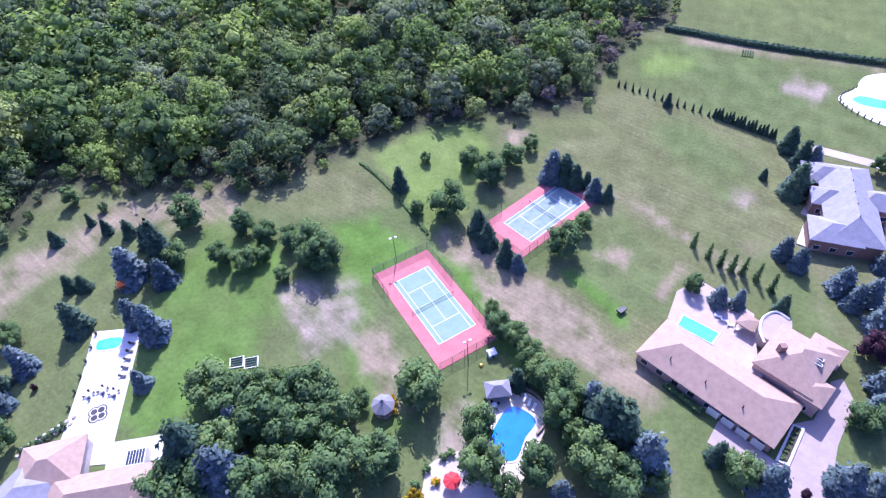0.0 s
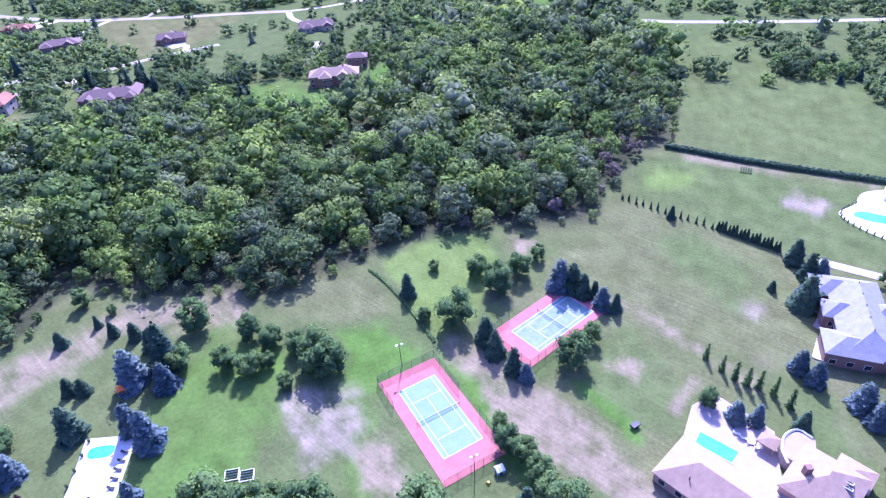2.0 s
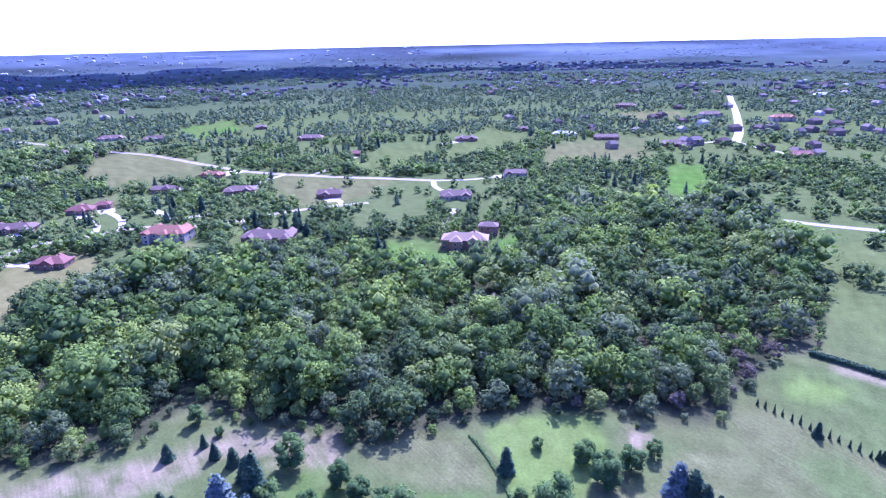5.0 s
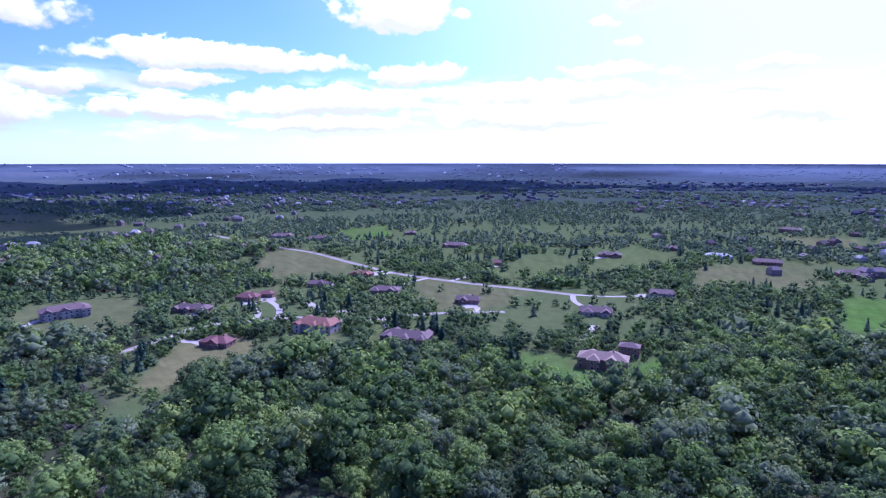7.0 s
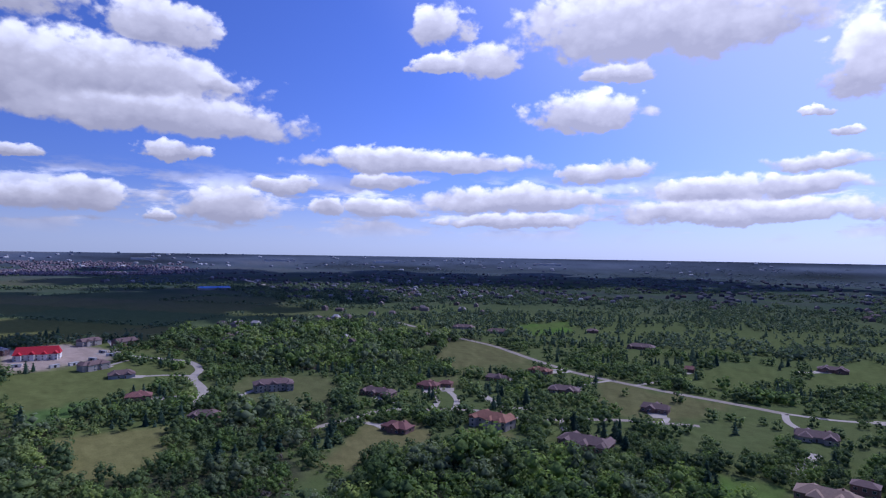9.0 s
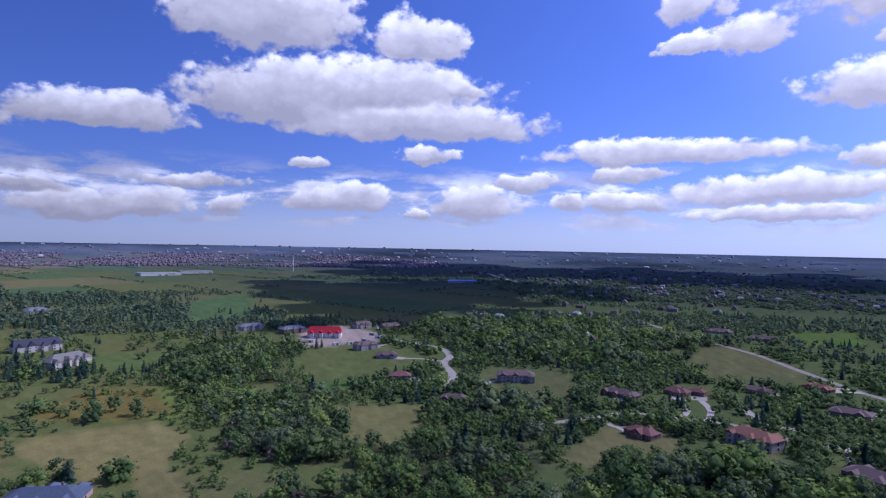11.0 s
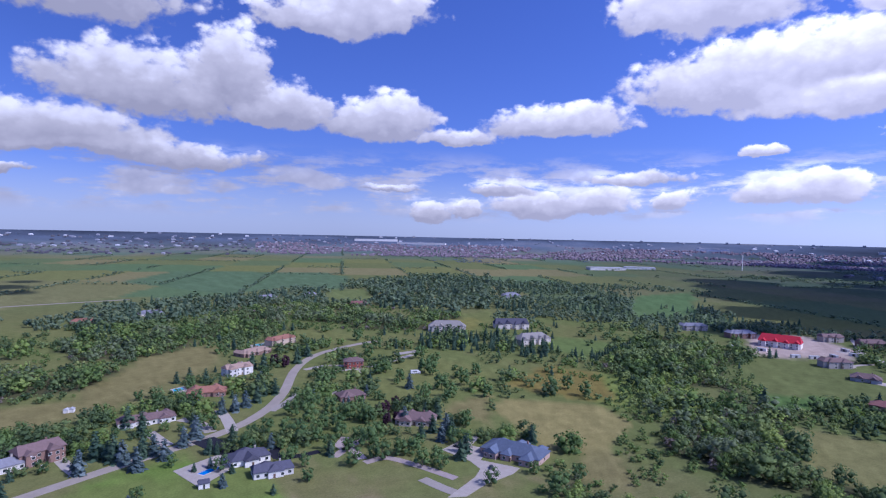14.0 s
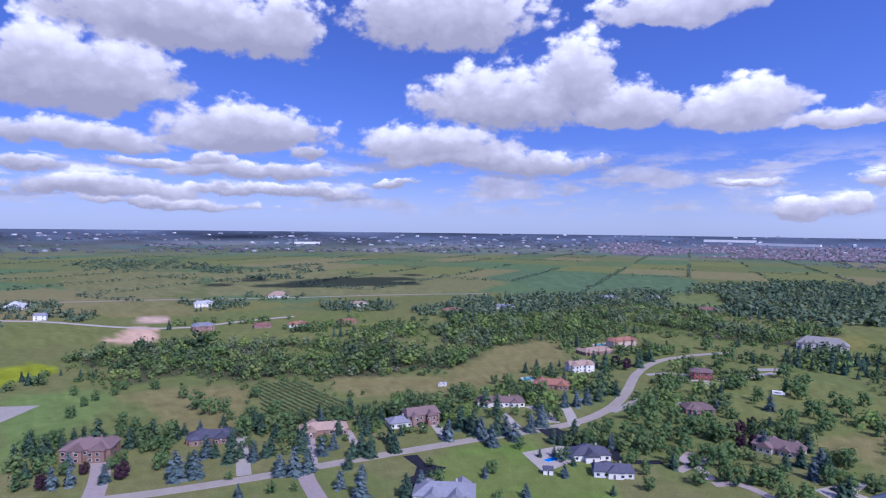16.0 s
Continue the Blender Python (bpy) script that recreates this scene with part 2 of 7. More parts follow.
ROOFS = {k: surface(k + "_shingles", tuple(c * 0.68 for c in v), tuple(c * 1.0 for c in v), 0.7, 0.85, bump=0.03, fine=14)
         for k, v in dict(tan=(0.39, 0.275, 0.205), brown=(0.20, 0.135, 0.125), red=(0.25, 0.115, 0.10), grey=(0.24, 0.24, 0.27),
                          white=(0.5, 0.5, 0.5), crimson=(0.55, 0.03, 0.05), blue=(0.125, 0.155, 0.215), slate=(0.09, 0.09, 0.12),
                          rust=(0.32, 0.15, 0.10), ash=(0.30, 0.28, 0.25), pale=(0.27, 0.265, 0.30)).items()}
WALLS = {k: surface(k + "_wall", tuple(c * 0.85 for c in v), tuple(c * 1.1 for c in v), 1.2, 0.85, bump=0.01, fine=10)
         for k, v in dict(brick=(0.25, 0.155, 0.125), stone=(0.40, 0.36, 0.32), white=(0.66, 0.64, 0.60), grey=(0.34, 0.34, 0.36),
                          red=(0.34, 0.10, 0.075), pink=(0.42, 0.30, 0.26), tan=(0.48, 0.38, 0.29), cream=(0.64, 0.58, 0.50)).items()}
TRIM = surface("white_trim", (0.66, 0.65, 0.62), (0.76, 0.75, 0.73), 1.0, 0.6)
DARKTRIM = surface("dark_metal", (0.03, 0.03, 0.032), (0.06, 0.06, 0.062), 2.0, 0.5)
GLASS = surface("window_glass", (0.02, 0.028, 0.035), (0.05, 0.06, 0.07), 0.5, 0.08, spec=0.9)
DOORWOOD = surface("door_paint", (0.11, 0.07, 0.05), (0.18, 0.12, 0.09), 2.0, 0.6)
CONCRETE = surface("light_paving", (0.36, 0.315, 0.26), (0.46, 0.41, 0.345), 0.35, 0.85, bump=0.01)
PINKPAVE = surface("rose_paving", (0.289, 0.234, 0.208), (0.374, 0.310, 0.281), 0.4, 0.85, bump=0.01)
WHITEPAVE = surface("white_paving", (0.459, 0.442, 0.425), (0.561, 0.544, 0.527), 0.3, 0.75)
ASPHALT = surface("asphalt", (0.255, 0.22, 0.175), (0.335, 0.29, 0.235), 0.12, 0.9, bump=0.01)
PALETAR = surface("bleached_asphalt", (0.30, 0.265, 0.22), (0.39, 0.35, 0.295), 0.1, 0.9, bump=0.01)
NEWTAR = surface("fresh_asphalt", (0.016, 0.017, 0.024), (0.028, 0.029, 0.038), 0.3, 0.9, spec=0.08)
GRAVEL = surface("pale_gravel", (0.36, 0.31, 0.27), (0.52, 0.46, 0.41), 0.2, 0.95, bump=0.02)
COURT_RED = surface("red_court_coating", (0.36, 0.108, 0.108), (0.455, 0.16, 0.162), 0.25, 0.8, vary=0)
COURT_GREEN = surface("green_court_coating", (0.153, 0.246, 0.187), (0.212, 0.306, 0.238), 0.3, 0.8, vary=0)
COURT_WORN = surface("worn_court_coating", (0.120, 0.190, 0.170), (0.265, 0.325, 0.298), 0.45, 0.85, vary=0)
LINE = surface("court_line_paint", (0.527, 0.561, 0.544), (0.663, 0.680, 0.663), 1.0, 0.8, vary=0)
WATER = surface("pool_water", (0.008, 0.14, 0.46), (0.015, 0.21, 0.58), 0.35, 0.05, spec=0.5, vary=0)
WATER_PALE = surface("pale_pool_water", (0.05, 0.42, 0.52), (0.10, 0.52, 0.60), 0.4, 0.05, spec=0.5, vary=0)
POOLWALL = surface("blue_pool_lining", (0.015, 0.10, 0.42), (0.02, 0.14, 0.50), 0.6, 0.3, vary=0)
REDCLOTH = surface("red_canvas", (0.50, 0.03, 0.035), (0.62, 0.06, 0.06), 1.0, 0.8)
YELLOWP = surface("yellow_plastic", (0.62, 0.38, 0.03), (0.75, 0.48, 0.05), 2.0, 0.4)
BLUEP = surface("pale_blue_plastic", (0.22, 0.42, 0.52), (0.30, 0.52, 0.62), 2.0, 0.4)
ORANGEP = surface("orange_plastic", (0.62, 0.16, 0.03), (0.75, 0.22, 0.05), 2.0, 0.4)
WOODEN = surface("weathered_wood", (0.20, 0.15, 0.11), (0.34, 0.27, 0.21), 1.2, 0.85)


def fence_material():
    m, n, bsdf = material("green_chain_link", 0.6)
    n.feed(bsdf, "Base Color", (0.06, 0.20, 0.15, 1))
    n.feed(bsdf, "Alpha", 0.3)
    return m


CHAIN = fence_material()

# ---- building helpers ----


def arrays_mesh(name, verts, faces, tone=None, normals=None, flat=False):
    """A mesh from an array of places and an array of faces that all have the same number of corners, or a list of such arrays."""
    me = bpy.data.meshes.new(name)
    groups = faces if isinstance(faces, list) else [faces]
    groups = [np.asarray(g, np.int32) for g in groups if len(g)]
    me.vertices.add(len(verts))
    me.vertices.foreach_set("co", np.asarray(verts, np.float32).ravel())
    sizes = np.concatenate([np.full(len(g), g.shape[1], np.int32) for g in groups])
    me.loops.add(int(sizes.sum()))
    me.loops.foreach_set("vertex_index", np.concatenate([g.ravel() for g in groups]))
    me.polygons.add(len(sizes))
    me.polygons.foreach_set("loop_start", np.concatenate([[0], np.cumsum(sizes)[:-1]]).astype(np.int32))
    me.polygons.foreach_set("loop_total", sizes)
    if flat:
        me.polygons.foreach_set("use_smooth", np.zeros(len(sizes), bool))
    me.update(calc_edges=True)
    if normals is not None:
        at = me.attributes.new("custom_normal", "FLOAT_VECTOR", "POINT")
        at.data.foreach_set("vector", np.asarray(normals, np.float32).ravel())
    if tone is not None:
        at = me.attributes.new("tone", "FLOAT", "POINT")
        at.data.foreach_set("value", np.asarray(tone, np.float32))
    return me


def put(name, me, mat, parent=None, label="", at=None):
    ob = new(name, me)
    if mat is not None and not me.materials:
        me.materials.append(mat)
    if parent is not None:
        ob.parent = parent
    if at is not None:
        ob.matrix_basis = at
    if label:
        ob["label"] = label
    return ob


def part(name, bm, mat, parent, label="", at=None):
    """Links a bmesh as one mesh object under a thing or a part."""
    me = bpy.data.meshes.new(name)
    bmesh.ops.recalc_face_normals(bm, faces=bm.faces)
    bm.to_mesh(me)
    bm.free()
    return put(name, me, mat, parent, label, at)


def thing(name, label, category, at=None, group="", kind=""):
    ob = new(name)
    ob.empty_display_size = 0.5
    if at is not None:
        ob.matrix_basis = at
    return tagged(ob, label, category, group, kind)


def box(bm, x0, x1, y0, y1, z0, z1, m=None):
    vs = [bm.verts.new((m @ Vector(p)) if m else p) for p in ((x0, y0, z0), (x1, y0, z0), (x1, y1, z0), (x0, y1, z0),
                                                              (x0, y0, z1), (x1, y0, z1), (x1, y1, z1), (x0, y1, z1))]
    for f in ((3, 2, 1, 0), (4, 5, 6, 7), (0, 1, 5, 4), (1, 2, 6, 5), (2, 3, 7, 6), (3, 0, 4, 7)):
        bm.faces.new([vs[i] for i in f])
    return bm


def boxes(*spans):
    bm = bmesh.new()
    for s in spans:
        box(bm, *s)
    return bm


def slab(points, z0, z1, bm=None):
    """A flat plate with an outline."""
    bm = bm or bmesh.new()
    if sum(p[0] * q[1] - q[0] * p[1] for p, q in zip(points, points[1:] + points[:1])) < 0:
        points = points[::-1]
    lo, hi = [bm.verts.new((x, y, z0)) for x, y in points], [bm.verts.new((x, y, z1)) for x, y in points]
    bm.faces.new(hi), bm.faces.new(lo[::-1])
    for i in range(len(points)):
        j = (i + 1) % len(points)
        bm.faces.new((lo[i], lo[j], hi[j], hi[i]))
    return bm


def smooth_line(points, step=3.0, closed=False):
    """A Catmull-Rom line through the points."""
    P = [Vector((p[0], p[1], 0)) for p in points]
    P = [P[-1]] + P + P[:2] if closed else [2 * P[0] - P[1]] + P + [2 * P[-1] - P[-2]]
    out = []
    for i in range(1, len(P) - 2):
        a, b, c, d = P[i - 1:i + 3]
        n = max(2, int((c - b).length / step))
        for k in range(n):
            t = k / n
            out.append(0.5 * ((2 * b) + (c - a) * t + (2 * a - 5 * b + 4 * c - d) * t * t + (3 * b - a - 3 * c + d) * t ** 3))
    if not closed:
        out.append(P[-2])
    return [(p.x, p.y) for p in out]


def ribbon(points, width, z0, z1):
    """A road plate along a line."""
    L = smooth_line(points)
    left, right = [], []
    for i, p in enumerate(L):
        a, b = Vector(L[max(i - 1, 0)]), Vector(L[min(i + 1, len(L) - 1)])
        n = Vector((-(b - a).y, (b - a).x)).normalized() * width / 2
        left.append((p[0] + n.x, p[1] + n.y)), right.append((p[0] - n.x, p[1] - n.y))
    bm = bmesh.new()
    rows = [[bm.verts.new((*q, z)) for q, z in ((l, z0), (l, z1), (r, z1), (r, z0))] for l, r in zip(left, right)]
    for a, b in zip(rows, rows[1:]):
        for k in range(3):
            bm.faces.new((a[k], b[k], b[k + 1], a[k + 1]))
    return bm


def tube(bm, a, b, r0, r1, sides=7):
    a, b = Vector(a), Vector(b)
    q = (b - a).to_track_quat("Z", "Y")
    ring = [[bm.verts.new(p + q @ Vector((r * math.cos(k * math.tau / sides), r * math.sin(k * math.tau / sides), 0))) for k in range(sides)]
            for p, r in ((a, r0), (b, r1))]
    for k in range(sides):
        bm.faces.new((ring[0][k], ring[0][(k + 1) % sides], ring[1][(k + 1) % sides], ring[1][k]))
    bm.faces.new(ring[1]), bm.faces.new(ring[0][::-1])
    return bm


def hashed(ix, iy, seed):
    h = (ix.astype(np.int64) * 374761393 + iy.astype(np.int64) * 668265263 + seed * 1274126177) & 0x7FFFFFFF
    h = ((h ^ (h >> 13)) * 1274126177) & 0x7FFFFFFF
    return ((h ^ (h >> 16)) & 0xFFFF) / 65535.0


def field_noise(x, y, size, seed=0, octaves=4):
    """Smooth noise from 0 to 1 with features of about size metres."""
    total, amp, norm = 0.0, 1.0, 0.0
    for o in range(octaves):
        u, v = x / size * 2 ** o, y / size * 2 ** o
        i, j = np.floor(u), np.floor(v)
        a, b = u - i, v - j
        a, b = a * a * (3 - 2 * a), b * b * (3 - 2 * b)
        s = seed * 17 + o
        n = (hashed(i, j, s) * (1 - a) + hashed(i + 1, j, s) * a) * (1 - b) + (hashed(i, j + 1, s) * (1 - a) + hashed(i + 1, j + 1, s) * a) * b
        total, norm, amp = total + n * amp, norm + amp, amp * 0.55
    return total / norm


def inside(x, y, poly):
    """How far inside a closed outline each place lies, in metres (negative: outside)."""
    x, y = np.asarray(x, float), np.asarray(y, float)
    d, into = np.full(x.shape, 1e18), np.zeros(x.shape, bool)
    for (ax, ay), (bx, by) in zip(poly, list(poly[1:]) + [poly[0]]):
        ex, ey = bx - ax, by - ay
        t = np.clip(((x - ax) * ex + (y - ay) * ey) / (ex * ex + ey * ey + 1e-9), 0, 1)
        d = np.minimum(d, (x - ax - t * ex) ** 2 + (y - ay - t * ey) ** 2)
        cross = ((ay > y) != (by > y)) & (x < ex * (y - ay) / (ey if abs(ey) > 1e-9 else 1e-9) + ax)
        into ^= cross
    return np.where(into, 1, -1) * np.sqrt(d)


def near_line(x, y, line):
    d = np.full(np.shape(x), 1e18)
    for (ax, ay), (bx, by) in zip(line, line[1:]):
        ex, ey = bx - ax, by - ay
        t = np.clip(((x - ax) * ex + (y - ay) * ey) / (ex * ex + ey * ey + 1e-9), 0, 1)
        d = np.minimum(d, (x - ax - t * ex) ** 2 + (y - ay - t * ey) ** 2)
    return np.sqrt(d)


# ---- the plan: woods, clearings, fields and roads, in metres from under the camera ----
WOOD_BIG = [(-170, 109), (-143, 117), (-124, 135), (-128, 145), (-125, 156), (-103, 148), (-75, 146), (-56, 143), (-30, 157), (-16, 168),
            (19, 172), (53, 172), (62, 185), (91, 226), (104, 229), (150, 330), (144, 425), (102, 460), (-19, 418), (-30, 330), (-40, 296),
            (-60, 290), (-92, 288), (-120, 331), (-158, 296), (-225, 266), (-244, 236), (-259, 221), (-235, 170), (-225, 120), (-200, 90)]
WOOD_RAVINE = [(-200, 95), (-225, 125), (-262, 180), (-300, 190), (-325, 130), (-339, 88), (-423, 98), (-463, 145), (-470, 90), (-560, 80),
               (-667, 107), (-770, 62), (-744, 2), (-571, -31), (-417, 2), (-337, -17), (-270, -34), (-190, 20), (-170, 70)]
WOOD_HILL = [(-339, 261), (-385, 279), (-440, 230), (-414, 172), (-350, 178), (-300, 200)]
WOOD_MID = [(-757, 269), (-855, 350), (-800, 470), (-818, 612), (-650, 591), (-523, 649), (-455, 465), (-468, 380), (-500, 330), (-580, 302), (-682, 292)]
WOOD_STREAM = [(-69, -601), (-132, -642), (-219, -617), (-300, -567), (-384, -559), (-422, -523), (-610, -554), (-829, -555), (-856, -385),
               (-820, -197), (-700, -180), (-640, -330), (-604, -453), (-493, -430), (-418, -409), (-324, -370), (-288, -402), (-232, -370),
               (-212, -419), (-160, -436), (-135, -497), (-80, -480)]
WOODS = [WOOD_BIG, WOOD_RAVINE, WOOD_HILL, WOOD_MID, WOOD_STREAM]
GLADE_WEST = [(-427, 99), (-407, 165), (-329, 127), (-339, 88)]
GLADE_HILL = [(-277, 193), (-319, 260), (-302, 298), (-259, 272), (-261, 239), (-255, 200)]
LAWN_HOUSE = [(-111, 345), (-75, 352), (-72, 325), (-24, 331), (-26, 369), (-40, 350), (-60, 300), (-92, 296)]
MEADOW_BLUE = [(-398, -96), (-418, -85), (-430, -22), (-395, 2), (-337, -12), (-325, -43), (-369, -75)]
FIELD_DARK = [(-900, 330), (-891, 640), (-1300, 780), (-1809, 862), (-1865, 316), (-1300, 130), (-944, 150)]
LAWN_GABLE = [(-477.7, 236.7), (-512.9, 279.2), (-476.6, 334), (-406.6, 312.8), (-373.1, 267.2), (-424.9, 222.3)]
MEADOW_RED = [(-607, 104), (-637, 195), (-547, 200), (-523, 165), (-499, 96), (-560, 90)]
LAWN_ROADSIDE = [(-456, 473), (-534, 581), (-530, 628), (-408, 586), (-380, 532), (-410, 504), (-403, 449)]
LAWN_STRIP = [(-499, 464), (-528, 512), (-539, 563), (-505, 537), (-475, 486)]
LAWN_BRIGHT = [(-571, 807), (-553, 907), (-491, 813), (-507, 743)]
LAWN_ROSE = [(-273, 513), (-265, 533), (-214, 502), (-201, 528), (-168, 505), (-162, 465), (-197, 460), (-215, 429), (-233, 438)]
LAWN_POND = [(-127, 623), (-129, 699), (-94, 833), (-61, 813), (-59, 710), (-93, 625)]
LAWN_WIDE = [(-20, 720), (50, 723), (99, 685), (87, 632), (34, 629), (-18, 585)]
LAWN_BEYOND = [(64, 982), (94, 1058), (190, 1074), (183, 985), (136, 922)]
LAWN_WEST = [(-210, 669), (-159, 691), (-168, 598), (-179, 569)]
LAWN_ORCHARD = [(100, 618), (142, 609), (128, 536), (103, 475), (88, 452), (88, 505)]
LAWN_EAST = [(215, 746), (259, 737), (243, 687), (215, 704)]
LAWN_EAST2 = [(310, 1044), (341, 987), (310, 891), (276, 913)]
LAWN_DOOR = [(-212, 317), (-232, 360), (-228, 374), (-202, 333), (-183, 330), (-178, 337), (-170, 324), (-197, 310)]
LAWN_STONE = [(-269, 313), (-236, 323), (-221, 309), (-235, 292), (-266, 293)]
LAWN_KNOLL = [(-444, 477), (-520, 574), (-498, 621), (-388, 560), (-399, 468)]
LAWN_PINK = [(-247, 426), (-231, 475), (-198, 467), (-186, 509), (-154, 514), (-158, 448), (-181, 417), (-208, 418)]
LAWN_SLOPE = [(-238, 632), (-175, 733), (-149, 628), (-164, 541), (-198, 535)]
LAWN_RISE = [(-131, 607), (-126, 699), (-84, 824), (-69, 674), (-97, 612)]
LAWN_CROP = [(-582, 811), (-560, 942), (-472, 799), (-505, 722)]
LAWN_SIX = [(-420, -201), (-483, -183), (-483, -147), (-448, -130), (-399, -126), (-384, -152), (-388, -171)]
SCRUB_ORANGE = [(-456, -100), (-506, -85), (-546, -71), (-523, -23), (-447, -10), (-438, -40)]
LAWN_MANOR = [(-680, -96), (-700, -71), (-678, -9), (-593, -43), (-610, -79)]
LAWN_LEFT = [(-616, -393), (-615, -300), (-569, -275), (-544, -347)]
LAWN_BETWEEN = [(-844, -252), (-908, -213), (-774, -173), (-728, -207)]
CROP_BLUE = [(-1409, -900), (-1452, -749), (-1103, -581), (-1039, -663)]
LAWN_FARM = [(-1081, -605), (-1128, -542), (-913, -426), (-864, -491)]
CROP_GREEN = [(-1261, 2), (-1422, 127), (-1004, 100), (-908, -6)]
WEED_YELLOW = [(-734, -266), (-823, -216), (-712, -183), (-672, -231)]
MEADOW_RED2 = [(-660, 114), (-700, 210), (-589, 244), (-543, 235), (-515, 155), (-523, 96)]
MEADOW_LOW = [(-506, 97), (-517, 151), (-467, 125), (-460, 93)]
SCRUB_SOUTH = [(-338, -30), (-328, -1), (-289, 2), (-293, -20)]
LAWN_HILLSIDE = [(-505, -212), (-549, -198), (-502, -119), (-438, -103), (-431, -122), (-408, -146), (-423, -180)]
LAWN_LOWER = [(-428, -101), (-396, -120), (-367, -122), (-359, -84)]
LAWN_NORTH = [(152, 387), (200, 363), (189, 304), (219, 271), (173, 202), (129, 221), (126, 265)]
LAWN_SOUTH = [(-14, -502), (-33, -500), (-63, -489), (-78, -460), (-45, -398), (-24, -372), (-10, -352)]
LAWN_RANCH = [(-78, -463), (-109, -458), (-156, -439), (-153, -407), (-122, -342), (-95, -350), (-87, -424)]
HILL_MOWN = [(-279, -332), (-319, -379), (-419, -426), (-483, -421), (-488, -394), (-420, -346), (-378, -349), (-293, -322)]
HILL_MOWN2 = [(-208, -385), (-226, -417), (-268, -390), (-299, -363), (-274, -332), (-242, -338), (-217, -359)]
FIELD_SITE = [(-26, -889), (-108, -832), (-134, -736), (-92, -671), (-21, -709)]
FIELD_SITE2 = [(-102, -1005), (-235, -1022), (-272, -882), (-217, -825), (-144, -863)]
FIELD_CROP = [(-1003, -1075), (-1339, -1243), (-1517, -854), (-1249, -646), (-903, -732)]
FIELD_A = [(-317, -1045), (-523, -1623), (-807, -1461), (-658, -1140), (-783, -846), (-588, -858)]
FIELD_B = [(-132, -1391), (-208, -1802), (-491, -1593), (-308, -1094), (-182, -1094)]
LAWN_GREEN_BACK = [(-160, -648), (-240, -675), (-306, -605), (-427, -649), (-408, -607), (-283, -560), (-200, -594)]
BELT_HOUSES = [(-978, -509), (-1209, -613), (-1522, -567), (-1496, -393), (-1449, -136), (-1164, -9), (-936, -7), (-888, -116), (-919, -241), (-887, -330), (-815, -376)]
BELT_HEDGE = [(-861, -549), (-799, -369), (-876, -302), (-979, -220), (-922, -207), (-855, -256), (-742, -269), (-707, -326), (-667, -425)]
BELT_SPRUCE = [(-602, -226), (-658, -233), (-690, -142), (-676, -88), (-571, -77), (-558, -146), (-559, -203)]
BELT_NORTH = [(-512, -622), (-635, -757), (-1196, -622), (-1576, -574), (-1990, -482), (-868, -208), (-784, -317), (-598, -399), (-513, -415), (-433, -515)]
STREET = [(30, -318), (-47, -287), (-101, -271), (-158, -259), (-219, -245), (-282, -229), (-325, -230), (-370, -244), (-437, -276), (-493, -291), (-543, -286), (-590, -270)]
COURT_LANE = [(-335, 230), (-336, 262), (-336, 295), (-317, 318), (-287, 346), (-246, 356), (-200, 400), (-150, 430)]
LONG_ROAD = [(-760, 690), (-650, 655), (-569, 629), (-478, 607), (-399, 570), (-325, 537), (-282, 526), (-214, 518), (-157, 516), (-115, 513)]
EAST_ROAD = [(345, 1380), (325, 1283), (276, 1046), (229, 843), (205, 760)]
NORTH_ROAD = [(150, 420), (180, 409), (260, 392), (420, 370)]
BEND_ROAD = [(-455, 205), (-493, 226), (-545, 240), (-580, 262), (-630, 270), (-690, 245), (-745, 215)]
FARM_ROAD = [(60, -1130), (-88, -1084), (-276, -1013), (-396, -952), (-603, -880), (-760, -800)]
SITE_ROAD = [(0, -930), (-70, -868), (-140, -769), (-198, -728), (-262, -736), (-340, -740)]
FAR_ROAD = [(-1671, 1019), (-1845, 1075), (-2023, 1125), (-2325, 1232)]
ROADS = [(FAR_ROAD, 22, PALETAR), (STREET, 7.5, ASPHALT), (COURT_LANE, 6, ASPHALT), (LONG_ROAD, 8, ASPHALT), (EAST_ROAD, 11, PALETAR), (NORTH_ROAD, 7, PALETAR),
         (BEND_ROAD, 8, PALETAR), (FARM_ROAD, 9, ASPHALT), (SITE_ROAD, 8, CONCRETE)]
